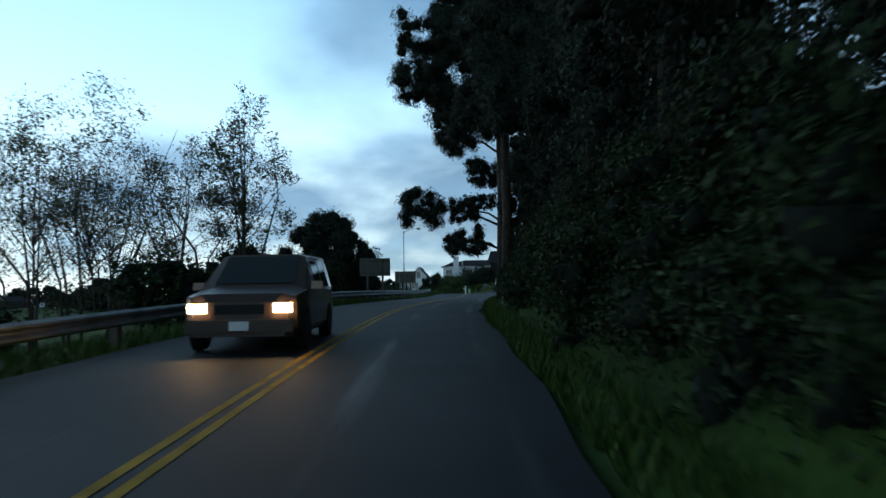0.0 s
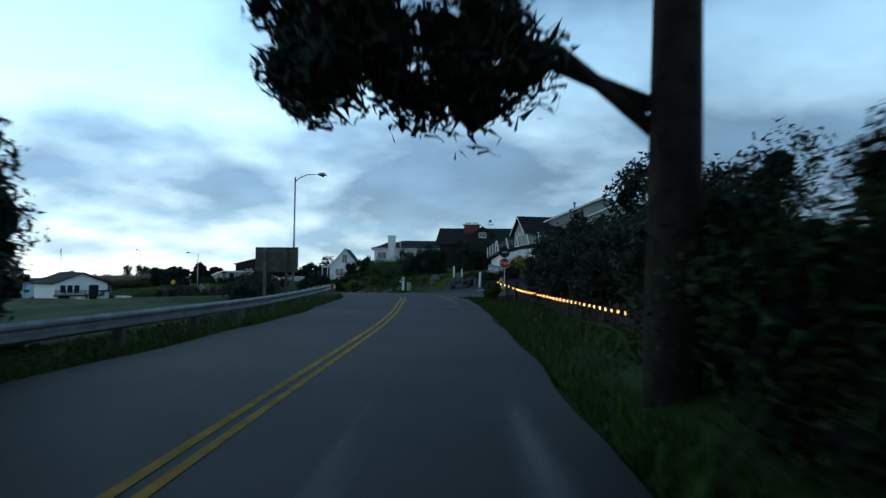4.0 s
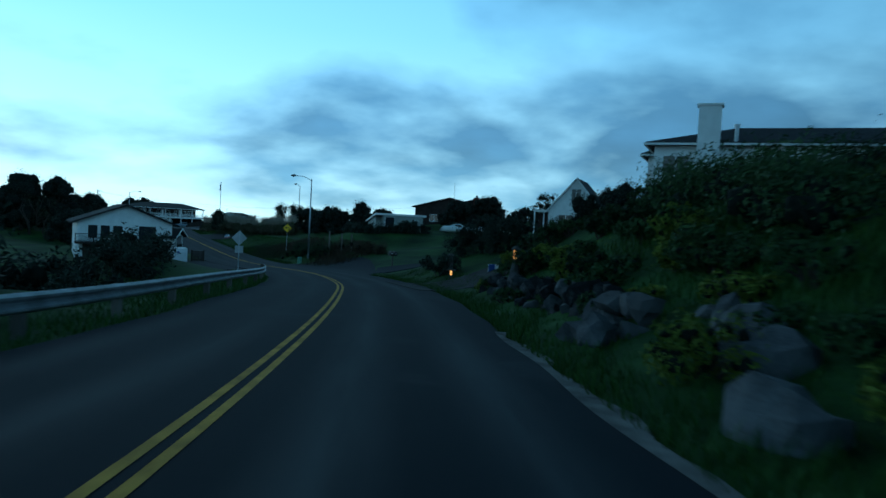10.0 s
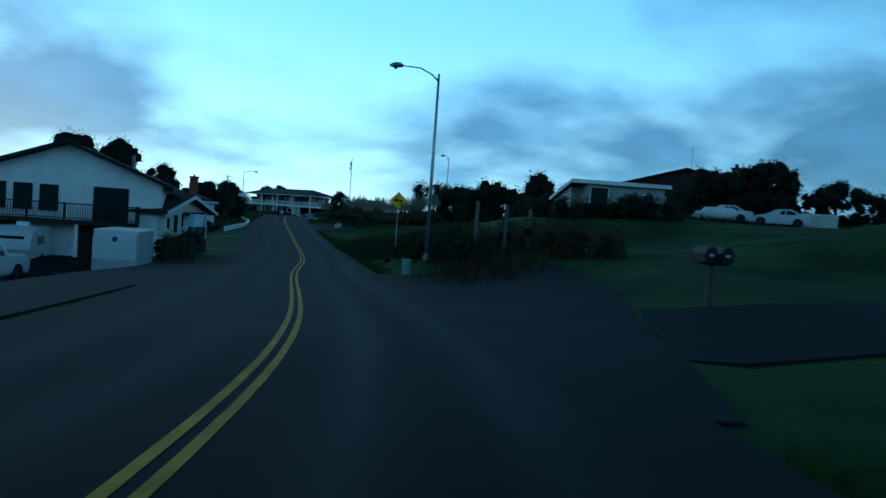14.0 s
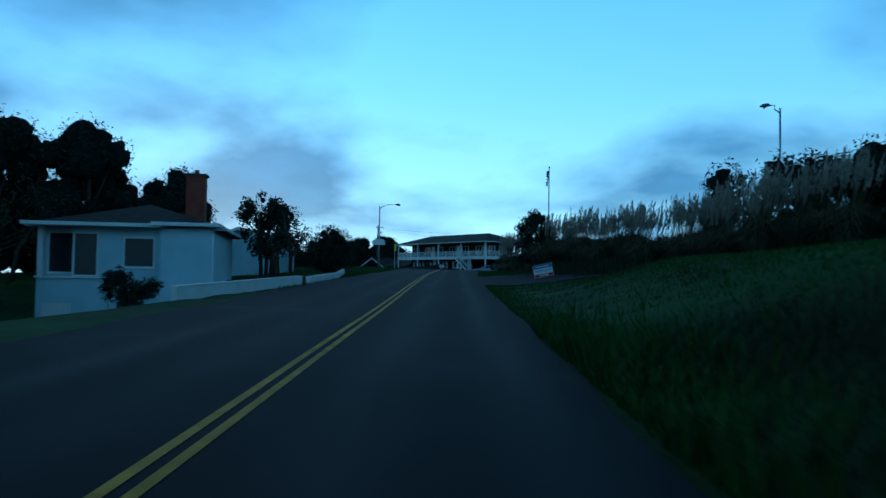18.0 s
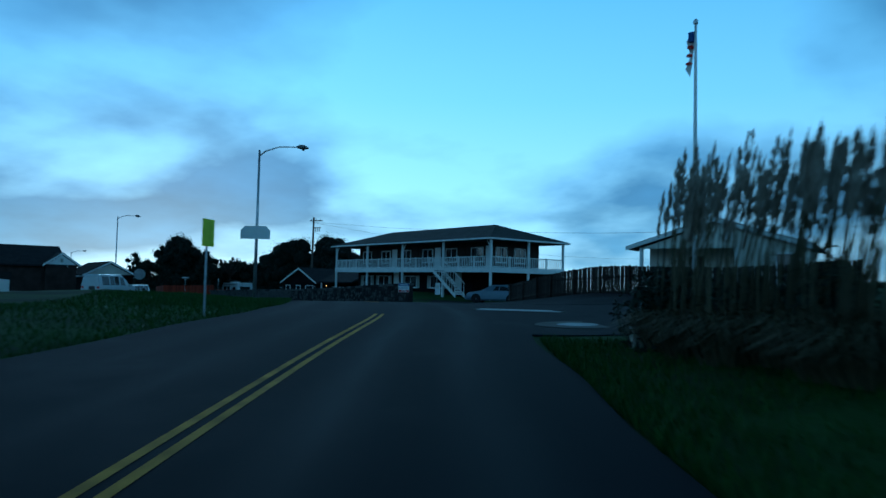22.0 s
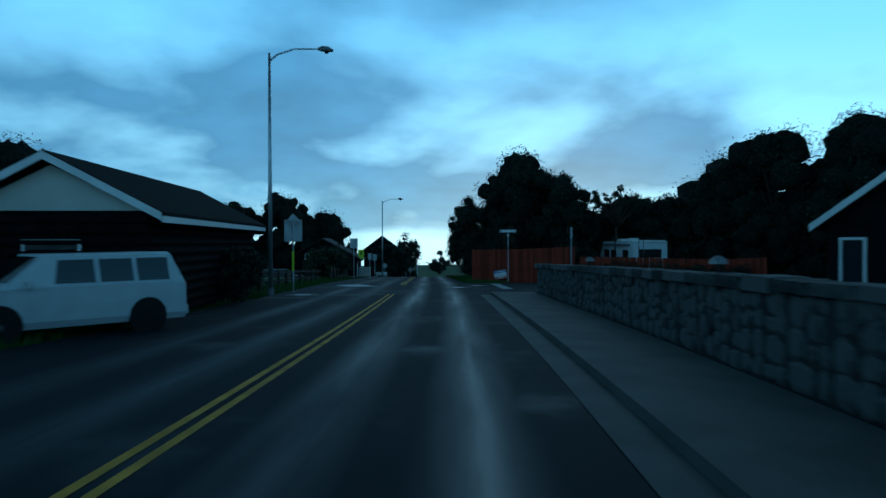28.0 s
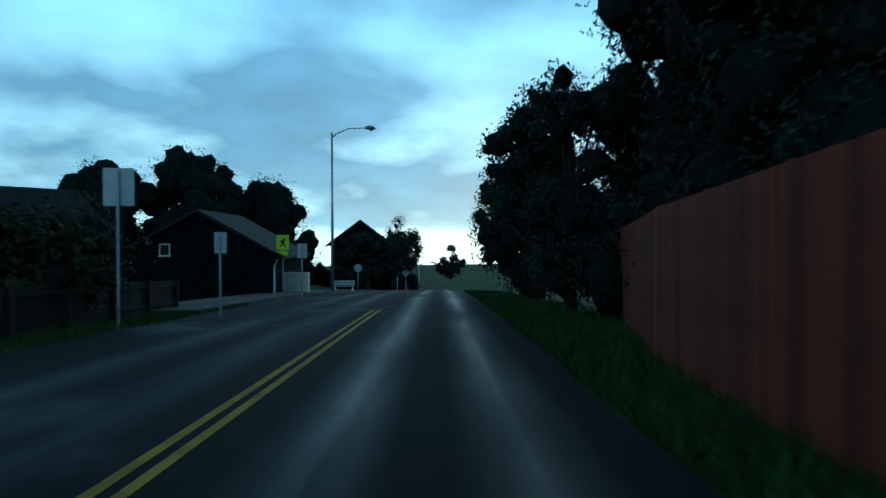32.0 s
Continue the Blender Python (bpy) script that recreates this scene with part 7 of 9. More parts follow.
for (xa, ya), (xb, yb) in zip(bp[:-1], bp[1:]):
    za, zb = gz(xa, ya) + .72, gz(xb, yb) + .72
    part("chain", Mesh().tube([(xa + (xb - xa) * u, ya + (yb - ya) * u, za + (zb - za) * u - .9 * u * (1 - u)) for u in np.linspace(0, 1, 9)], .02, 5), DARK_METAL, chain)


def mailbox(x, y, rz, label, post=WOOD_GREY, box=None, h=1.05, z=None, name="mailbox"):
    t = thing(name, label, "mailbox", put(x, y, rz, z=z))
    part("post", Mesh().box(0, 0, h / 2 - .15, .11, .11, h + .2), post, t)
    prof = [(-.1, 0), (.1, 0), (.1, .13), (.07, .2), (0, .23), (-.07, .2), (-.1, .13)]
    b = part("box", Mesh().prism([(a, c + h - .05) for a, c in prof], -.34, .2, "xz"), box or BLACK, t)
    part("door", Mesh().prism([(a * .95, c * .95 + h - .045) for a, c in prof], -.352, -.342, "xz"), box or BLACK, b)
    part("flag", Mesh().box(.11, -.1, h + .2, .01, .03, .22), RED_SIGN, b)
    return t


tm_ = thing("mailbox", "pair of black mailboxes on one wooden post in the lawn", "mailbox", put(-23.45, 187.3, 35))
part("post", Mesh().box(0, 0, .45, .12, .12, 1.3), WOOD_GREY, tm_)
part("crosspiece", Mesh().box(0, 0, 1.06, .75, .3, .06), WOOD_DARK, tm_)
for o in (-.2, .2):
    bx = part("box", Mesh().prism([(o - .15, 1.09), (o + .15, 1.09), (o + .15, 1.3), (o + .1, 1.42), (o, 1.47), (o - .1, 1.42), (o - .15, 1.3)], -.35, .3, "xz"), BLACK, tm_)
    part("number_patch", Mesh().box(o, -.36, 1.26, .08, .01, .06), WHITE, bx)
mailbox(-150.5, 287.8, 70, "black mailbox with a plate on a post", DARK_METAL)
wm = thing("mailbox", "black mailbox on a tall moulded white post", "mailbox", pose(3.1, 119.25, .6, 0, 0, -10) @ Matrix.Diagonal((.88, .88, .88, 1)))
part("post", Mesh().box(0, 0, .45, .24, .24, 1.1).box(.03, 0, 1.05, .17, .17, .6), WHITE, wm)
part("cap", Mesh().box(.03, 0, 1.37, .26, .26, .06).box(.03, 0, 1.42, .2, .2, .05), WHITE, wm)
part("moulding", Mesh().box(0, 0, .62, .29, .29, .05), WHITE, wm)
part("bracket", Mesh().box(-.22, 0, .95, .42, .1, .14), WHITE, wm)
mb = part("box", Mesh().prism([(-.11, 1.0), (.11, 1.0), (.11, 1.15), (.07, 1.23), (0, 1.26), (-.07, 1.23), (-.11, 1.15)], -.6, -.02, "yz"), BLACK, wm, at=pose(0, 0, .05))
part("plate", Mesh().box(-.2, -.115, 1.16, .14, .01, .1), WHITE, mb)

for x_, y_, h_, z_ in ((7.45, 109.0, .9, 2.0), (8.67, 113.7, .57, 2.15)):
    q = thing("gate_post", "slim white capped post at the garden's edge", "post", put(x_, y_, z=z_))
    part("post", Mesh().box(0, 0, h_ / 2 - .15, .12, .12, h_ + .3), WHITE, q)
    part("cap", Mesh().box(0, 0, h_ + .03, .16, .16, .05), WHITE, q)
bo = thing("bollard", "pale plastic pipe bollard at the rock wall", "bollard", put(8.75, 101.0))
part("pipe", Mesh().tube([(0, 0, -.3), (.04, 0, 1.25)], .09, 12), WHITE, bo, smooth=True)
part("cap", Mesh().tube([(.04, 0, 1.25), (.04, 0, 1.3)], [.1, .08], 12), WHITE, bo)
for x_, y_, h_ in ((-36.85, 203.0, 2.65), (-35.1, 202.7, 2.3), (-34.2, 203.6, 2.0)):
    q = thing("fence_post", "bare grey wooden post in the long grass", "post", put(x_, y_))
    part("post", Mesh().box(0, 0, h_ / 2 - .2, .16, .16, h_ + .4, taper=.9), WOOD_GREY, q)

gl = thing("garden_lantern", "pale stone garden lantern beside the drive", "lantern", put(-12.7, 166.9, z=-2.05))
part("pedestal", Mesh().tube([(0, 0, -.2), (0, 0, .5), (0, 0, .9), (0, 0, 1.0)], [.3, .16, .14, .2], 8), CONCRETE, gl)
part("light", Mesh().box(0, 0, 1.18, .18, .18, .3), CONCRETE, gl)
part("roof", Mesh().tube([(0, 0, 1.36), (0, 0, 1.42), (0, 0, 1.56)], [.22, .24, .06], 8), CONCRETE, gl)
for a_ in range(4):
    part("corner", Mesh().box(.12 * math.cos(radians(45 + 90 * a_)), .12 * math.sin(radians(45 + 90 * a_)), 1.18, .035, .035, .34), CONCRETE, gl)
gl4 = thing("garden_lantern", "pale stone lantern with a glowing light among rocks", "lantern", pose(-6.25, 151.9, -.75))
part("pedestal", Mesh().tube([(0, 0, -.6), (0, 0, .3), (0, 0, .7), (0, 0, .76)], [.34, .2, .1, .17], 8), CONCRETE, gl4)
part("light", Mesh().box(0, 0, .96, .2, .2, .34), LAMP_ORANGE, gl4)
part("roof", Mesh().tube([(0, 0, 1.15), (0, 0, 1.2), (0, 0, 1.32)], [.2, .2, .05], 8), CONCRETE, gl4)
for a_ in range(4):
    part("corner", Mesh().box(.14 * math.cos(radians(45 + 90 * a_)), .14 * math.sin(radians(45 + 90 * a_)), .96, .05, .05, .38), CONCRETE, gl4)
gl2 = thing("garden_lamp", "small low garden lamp on a stone post", "lamp", put(-11.9, 163.8))
part("post", Mesh().box(0, 0, .1, .14, .14, .5), WOOD_GREY, gl2)
part("light", Mesh().box(0, 0, .5, .1, .1, .28), LAMP_ORANGE, gl2)
part("cap", Mesh().box(0, 0, .68, .55, .4, .07, taper=.8), WOOD_GREY, gl2)
gl3 = thing("garden_lamp", "low flat garden lamp glowing orange", "lamp", put(-7.8, 161.0))
part("post", Mesh().box(0, 0, .15, .08, .08, .7), WOOD_DARK, gl3)
part("light", Mesh().box(0, 0, .5, .3, .06, .07), LAMP_ORANGE, gl3)
part("hood", Mesh().box(0, 0, .56, .36, .12, .04), WOOD_DARK, gl3)
nb = thing("notice_board", "small white notice board by the garden gate", "notice board", put(-8.8, 161.8, 20, z=-1.85))
part("board", Mesh().box(0, 0, .78, .95, .04, .62), WHITE, nb)
part("post", Mesh().box(0, .05, .3, .08, .06, 1.0), WOOD_GREY, nb)
part("panel", Mesh().box(-.28, -.025, .78, .36, .01, .6), BLUE_SIGN, nb)

pb = thing("stone_marker", "pale painted marker slab at the forecourt's edge", "marker", put(-119.83, 289.36, 40, z=-2.46))
part("slab", Mesh().box(0, 0, .3, .3, .1, .66, taper=.9), WHITE, pb)
part("emblem", Mesh().box(0, -.06, .4, .15, .01, .18), CREAM, pb)

# fence of dark rails with a string of bulbs beside the first junction
lf = thing("lit_fence", "dark picket fence hung with a string of warm bulbs", "fence", pose(0, 0, 0))
FENCE_Y, FENCE_X, FENCE_Z = (60, 72, 79.5, 82.2), (7.3, 7.75, 7.8, 7.3), (1.2, 1.3, 1.46, 1.74)
lp = [(float(np.interp(q, FENCE_Y, FENCE_X)) + .3, q, float(np.interp(q, FENCE_Y, FENCE_Z)) - 1.2) for q in np.arange(60, 82.0, .19)]
pk = Mesh().box(0, 0, .62, .11, .03, 1.35).data("picket", WOOD_DARK)
for k, (x_, y_, z_) in enumerate(lp):
    part("picket", pk, WOOD_DARK, lf, at=pose(x_, y_, z_ - .05, 0, (k * 37 % 5 - 2) * .6, 88))
    if k % 12 == 0:
        part("post", Mesh().box(0, 0, .7, .12, .12, 1.6), WOOD_DARK, lf, at=pose(x_ + .08, y_, z_ - .05))
for a, b in zip(lp[::12][:-1], lp[::12][1:]):
    part("rail", Mesh().tube([(a[0] + .04, a[1], a[2] + .95), (b[0] + .04, b[1], b[2] + .95)], .035, 5), WOOD_DARK, lf)
sl2 = thing("string_lights", "string of small warm glowing bulbs on the fence", "string lights", pose(0, 0, 0))
bulbs = [(float(np.interp(q, FENCE_Y, FENCE_X)), q, float(np.interp(q, FENCE_Y, FENCE_Z))) for q in np.arange(62, 82.6, .62)]
for a, b in zip(bulbs[:-1], bulbs[1:]):
    mid = tuple((p + q) / 2 for p, q in zip(a, b))
    part("cable", Mesh().tube([a, (mid[0], mid[1], mid[2] - .05), b], .008, 4), BLACK, sl2)
for a in bulbs:
    part("bulb", Mesh().tube([(a[0], a[1], a[2] - .04), (a[0], a[1], a[2]), (a[0], a[1], a[2] + .04)], [.012, .02, .010], 8), LAMP_WARM, sl2)

# inn and dark timber buildings left of the last stretch
inn = thing("inn", "long dark timber inn with a shallow roof and white eave", "building", pose(-236.2, 295.2, -6.6, 0, 0, 76))
block(inn, 8.5, 8, 5.4, BLACK_SIDING, None, "gable", 3.0, .6, ridge="y", trim=GREY_SIDING)
for u in (-2.6, .4, 3.0):
    window(inn, pose(u, -4.02, 2.2), 1.2, 1.3, BLACK)
b2 = thing("inn", "dark timber inn building with chimneys and porch posts", "building", pose(-263.5, 297.6, -7.3, 0, 0, 126))
block(b2, 12, 8, 5.2, BLACK_SIDING, None, "gable", 2.4, .6, ridge="x")
for u in (-5.2, -4.0):
    chimney(b2, u, -1, 5, 9.3, .7, .7, BRICK, False)
for u in (-5, -1.5, 2, 5.5):
    part("porch_post", Mesh().box(u, -6.0, 1.4, .2, .2, 3.0), WOOD_GREY, b2)
part("porch_roof", Mesh().box(0, -5.3, 2.95, 12.4, 1.9, .15), ROOF_DARK, b2)
for k, (x_, y_, z_) in enumerate(((-230.6, 296.0, -1.6), (-231.4, 297.4, -1.9), (-231.8, 298.1, -2.0))):
    q = thing("wall_lamp", "small lit lantern on the inn's porch", "lamp", pose(x_, y_, gz(x_, y_)))
    part("post", Mesh().tube([(0, 0, -.2), (0, 0, z_ - gz(x_, y_))], .05, 6), WOOD_DARK, q)
    part("light", Mesh().tube([(0, 0, z_ - gz(x_, y_)), (0, 0, z_ - gz(x_, y_) + .14)], [.05, .08], 8), LAMP_WARM, q)
b3 = thing("barn", "black timber gabled building by the pavement", "building", pose(-252.0, 314.4, -7.5, 0, 0, 76))
block(b3, 9, 11, 2.9, BLACK_SIDING, None, "gable", 2.5, .6, ridge="y")
part("downpipe", Mesh().tube([(4.7, -5.7, 2.6), (4.5, -5.7, 2.2), (4.5, -5.7, 0)], .05, 6), WHITE, b3)
window(b3, pose(-2, -5.52, 3.2), .5, .6, CREAM)
b4 = thing("barn", "tall black timber gabled building farther down the street", "building", pose(-291.5, 331.4, -9.6, 0, 0, 78))
block(b4, 7, 10, 5.6, BLACK_SIDING, None, "gable", 2.6, .5, ridge="y")
board_fence("board_fence", [(-227.5, 312.8), (-214.5, 308.9)], 1.1, WOOD_DARK, "low dark board fence beside the lawn", .14, .01)

# signs of the last stretch
back_sign(-219.8, 312, 75, .72, .9, 2.95, "rectangular road sign seen from behind")
back_sign(-223.4, 314.3, 75, .36, .62, 2.1, "narrow parking sign seen from behind", z=-6.29)
back_sign(-239.5, 318.4, 75, .5, .75, 2.1, "narrow parking sign seen from behind")
dsg = back_sign(-188.0, 302.9, 75, .85, 1.05, 2.5, "large road sign with a diamond above, seen from behind")
part("diamond", Mesh().prism([(a, b + 3.45) for a, b in ngon(4, .4)], .02, .035, "xz"), ALU, dsg)
part("reflector", Mesh().box(0, -.07, 1.55, .1, .02, .95), LIME_SIGN, dsg)
ss = sign_post(-245.5, 317.9, 75, 3.9, "yellow-green school crossing sign", "warning sign", z=-7.48)
plate(ss, rect(.75, .9), 3.6, -.04, LIME_SIGN, "plate", "fluorescent yellow-green face")
plate(ss, [(-.2, -.28), (-.02, -.05), (-.22, .05), (0, .12), (.08, .3), (.16, .12), (.06, -.02), (.22, -.28), (.12, -.3), (.02, -.12), (-.12, -.3)], 3.62, -.055, BLACK, "symbol")
plate(ss, rect(.6, .25), 2.95, -.04, LIME_SIGN, "lower_plate")
so = sign_post(-272.2, 327.4, 75, 2.7, "stop sign seen from behind", "stop sign")
plate(so, ngon(8, .42, 22.5), 2.3, .04, ALU)
st2 = sign_post(-248, 333.1, 70, 4.4, "red stop sign with street name blades above", "stop sign", z=-7.63)
plate(st2, ngon(8, .46, 22.5), 3.4, -.04, RED_SIGN)
plate(st2, rect(1.0, .2), 4.25, 0, ALU, "name_blade")
plate(st2, rect(.6, .18), 2.65, -.04, ALU, "lower_plate")
sn = sign_post(-196.4, 317.8, 75, 3.4, "street name sign with two crossed blades", "street sign", z=-5.2)
part("name_blade", Mesh().box(0, 0, 3.45, 1.1, .015, .2), ALU, sn)
part("name_blade", Mesh().box(0, 0, 3.18, .015, 1.0, .2), ALU, sn)
part("illegible_line", Mesh().box(0, -.012, 3.45, .8, .006, .08), WHITE, sn)
pk2 = thing("street_post", "plain steel sign post by the stone wall", "post", put(-184.5, 316.1, 73))
part("post", Mesh().tube([(0, 0, -.3), (0, 0, 3.0)], .04, 8), GALV_OLD, pk2)
part("sign_edge", Mesh().box(0, 0, 2.75, .02, .5, .5), ALU, pk2)

ub = thing("utility_cabinet", "beige metal utility cabinet on the pavement", "utility box", put(-248.6, 319.0, 75))
part("body", Mesh().box(0, 0, .7, 1.6, .9, 1.5), CREAM, ub)
part("door", Mesh().box(-.4, -.46, .7, .74, .03, 1.3).box(.4, -.46, .7, .74, .03, 1.3), CREAM, ub)
part("label_plate", Mesh().box(-.3, -.48, 1.0, .25, .01, .25), WHITE, ub)
bn_ = thing("bench", "white slatted street bench", "bench", put(-259.5, 323.9, 75))
for k in range(3):
    part("slat", Mesh().box(0, -.18 + .16 * k, .48, 1.7, .13, .04), WHITE, bn_)
for k in range(2):
    part("back_slat", Mesh().box(0, .22, .65 + .2 * k, 1.7, .04, .14), WHITE, bn_)
for x_ in (-.7, .7):
    part("leg", Mesh().box(x_, 0, .2, .07, .45, .55), WHITE, bn_)
strip("pavement", s_of(315.7, -224.3), s_of(337.7, -291.4), -8.4, -5.5, .10, CONCRETE, thick=.3, label="wide pale pavement in front of the black building", category="pavement")
nw = thing("newspaper_box", "dark litter bin on the pavement", "bin", put(-288.5, 335.1))
part("body", Mesh().box(0, 0, .5, .5, .5, 1.1), DARK_METAL, nw)
part("lid", Mesh().box(0, 0, 1.08, .56, .56, .08), BLACK, nw)
back_sign(-284.5, 334.4, 75, .5, .7, 2.0, "narrow parking sign seen from behind")
back_sign(-291.4, 337.2, 75, 1.1, 1.1, 1.7, "diamond sign seen from behind", True)
street_lamp(-319, 346.5, 70, 8.0)

# basketball backboard clamped to the street lamp
bk = thing("backboard", "white fan-shaped backboard on the street lamp", "backboard", pose(-128.4, 283.15, .45, 0, 0, 40))
part("board", Mesh().prism([(-.85, 0), (.85, 0), (.85, .5), (.6, .75), (-.6, .75), (-.85, .5)], -.14, -.10, "xz"), WHITE, bk)
part("bracket", Mesh().box(0, -.05, .3, .2, .1, .3), GALV, bk)
gys = sign_post(-111.2, 269.6, 118, 2.6, "yellow-green warning sign seen edge-on beside the lawn", "warning sign")
plate(gys, rect(.6, .75), 2.3, -.04, LIME_SIGN)


# ---- boulders of the rock garden ----
def boulder(x, y, r, seed, h=0.7, angular=False):
    rng = np.random.default_rng(seed)
    bm = bmesh.new()
    bmesh.ops.create_icosphere(bm, subdivisions=2, radius=1)
    if angular:
        # broken faces: cut by a few planes
        for _ in range(7):
            n_ = Vector(rng.normal(size=3)).normalized()
            for v_ in bm.verts:
                over_ = v_.co.dot(n_) - rng.uniform(.58, .62)
                if over_ > 0:
                    v_.co -= n_ * over_
    for v_ in bm.verts:
        v_.co *= 0.75 + 0.5 * noise.noise(v_.co * 1.1 + Vector((seed * 3.1, 0, 0))) + 0.12 * noise.noise(v_.co * 3 + Vector((0, seed, 0)))
    me = bpy.data.meshes.new("boulder")
    bm.to_mesh(me)
    bm.free()
    me.materials.append(ROCK)
    ob = single("boulder", me, ROCK, "rough grey boulder half sunk in groundcover", "boulder", put(x, y, rng.uniform(0, 360), up=r * .15) @ Matrix.Diagonal((r, r * .8, r * h, 1)), "boulders")
    return ob


rr = random.Random(3)
for k in range(14):
    s = s_of(119, -2.5) + k * 1.25
    p, _ = on_road(s, 5.2 + rr.uniform(-.3, 2.4))
    boulder(p[0], p[1], rr.uniform(.35, .85), k + 1, rr.uniform(.6, 1.1))
for x_, y_, r_ in ((6.6, 122.3, .75), (7.6, 122.9, .6), (8.9, 116.2, .8), (6.2, 118.6, .55), (5.2, 120.6, .5), (7.4, 114.6, .6)):
    boulder(x_, y_, r_, int(x_ * 10), .8)
# dark dry rock wall along the verge
for k in range(44):
    p, _ = on_road(_S0 + 135.5 + (k % 22) * .78, 6.1 + rr.uniform(-.2, .25) + (k // 22) * .35)
    ob = boulder(p[0], p[1], rr.uniform(.42, .68), 300 + k, rr.uniform(.7, 1.0), True)
    ob.data.materials[0] = DARK_ROCK
    ob.location.z += .0 + .42 * (k // 22)
# dark rock wall between the side road and the drive
for k in range(26):
    u = (k % 13) / 12
    x_, y_ = float(np.interp(u, (0, .4, 1), (7.3, 7.1, 9.0))), float(np.interp(u, (0, .4, 1), (108.9, 105.8, 101.9)))
    ob = boulder(x_ + rr.uniform(-.1, .1) + (k // 13) * .25, y_ + rr.uniform(-.1, .1) + (k // 13) * .3, rr.uniform(.38, .6), 90 + k, rr.uniform(.9, 1.2), True)
    ob.data.materials[0] = DARK_ROCK
    ob.location.z = 1.05 + .55 * (k // 13) + rr.uniform(-.1, .1)


def meadow(pts, width, count, h, seed, label, mat, w=0.013):
    """Long grass standing in a broad belt along a line of places."""
    rng = np.random.default_rng(seed)
    p = np.array(pts, float)
    k = np.r_[0, np.cumsum(np.hypot(*np.diff(p, axis=0).T))]
    s = rng.uniform(0, k[-1], count)
    o = rng.normal(size=(2, count)) * width * .3
    x, y = np.interp(s, k, p[:, 0]) + o[0], np.interp(s, k, p[:, 1]) + o[1]
    sr, dr, _ = along(x, y)
    keep = (dr > np.interp(sr, EDGE_S, EDGE_R) + .15) | (dr < -np.interp(sr, EDGE_S, EDGE_L) - .15)
    x, y = x[keep], y[keep]
    count = len(x)
    z = ground(x, y)
    a, L = rng.uniform(0, 2 * np.pi, count), h * (.35 + .8 * rng.random(count)) * (.6 + .4 * np.sin(x * .9) * np.sin(y * .8 + 1))
    ww = w * (.6 + .8 * rng.random(count))
    b = np.stack([x, y, z - .03], 1)
    sx = np.stack([np.cos(a) * ww, np.sin(a) * ww, np.zeros(count)], 1)
    lean = rng.uniform(.15, .7, count)
    dx = np.stack([np.cos(a + 1.4) * L * lean, np.sin(a + 1.4) * L * lean, np.zeros(count)], 1)
    mid = b + dx * .35 + np.stack([np.zeros(count), np.zeros(count), L * .65], 1)
    tip = b + dx + np.stack([np.zeros(count), np.zeros(count), L * .95], 1)
    v = np.stack([b - sx, b + sx, mid + sx * .7, mid - sx * .7, tip], 1).reshape(-1, 3)
    q = np.arange(count)[:, None] * 5
    f = np.concatenate([q + np.array([0, 1, 2]), q + np.array([0, 2, 3]), q + np.array([3, 2, 4])])
    ob = new("long_grass", soup("long_grass", v, f, mat))
    return tagged(ob, label, "grass", kind="stuff")


# ---- trees and shrubs, from the first bend to the sea ----
# alders beyond the guardrail
for k, (x_, y_, w_, h_) in enumerate(((-13.5, 27, 8.5, 8.2), (-8.9, 31.5, 6.0, 7.4), (-19, 33, 9, 8.4), (-21, 45, 9, 9.0), (-15, 40, 8, 7.5))):
    tree(x_, y_, w_, h_ + 2.4, 2.0, 110 + k, "thin many-stemmed alder with sparse olive leaves", LEAF_OLIVE, 9000, .075, stems=6, lobes=30, trunk_r=.07, limbs=20, lobe_r=.16, shell=.1, group="roadside alders", lean=.2)
for k in range(9):
    p, _ = on_road(_S0 + 4 + k * 6.5, -7.4 - (k % 3))
    shrub(p[0], p[1], 3.6, 2.2 + (k % 2) * .6, 130 + k, "dark bramble thicket behind the guardrail", LEAF_BANK, 3000, .10, lobes=20, group="roadside brambles")
tree(-9.4, 57.0, 8.0, 8.0, .1, 140, "dense dark cypress beyond the guardrail", LEAF_DARK, 42000, .095, shape="dome", lobes=56, trunk_r=.3, lobe_r=.15, shell=.6)
# wooded bank on the right
for k in range(11):
    p, _ = on_road(_S0 - 14 + k * 5.2, 7.6 + (k % 3) * 1.3)
    tree(p[0], p[1], 7.0, 10.2 + (k * 7 % 4) * .9, .3, 150 + k, "dark overgrown roadside tree smothered in ivy", LEAF_DARK, 16000, .09, lobes=34, trunk_r=.3, lobe_r=.18, shell=.45, group="trees on the wooded bank")
for k in range(20):
    p, _ = on_road(_S0 - 6 + k * 3.1, 5.0 + (k % 3) * .35)
    shrub(p[0], p[1], 2.4, 1.3 + (k * 5 % 4) * .35, 180 + k, "green bramble and fern at the road's edge", LEAF_BANK, 6500, .06, lobes=26, group="ferns on the bank")

for k in range(20):
    p, _ = on_road(_S0 - 4 + k * 2.9, 6.3 + (k % 2) * .6)
    shrub(p[0], p[1], 2.6, 1.5 + (k * 3 % 4) * .3, 810 + k, "dark ivy and bramble on the steep bank", LEAF_BANK, 5200, .065, lobes=24, group="brambles on the bank")
for x_, y_, w_ in ((6.3, 41.0, 5.0), (8.4, 45.0, 5.6)):
    tree(x_, y_, w_, 11.0, .3, 170 + int(y_), "dark overgrown roadside tree smothered in ivy", LEAF_DARK, 34000, .085, lobes=34, trunk_r=.25, lobe_r=.36, shell=.45, group="trees on the wooded bank")

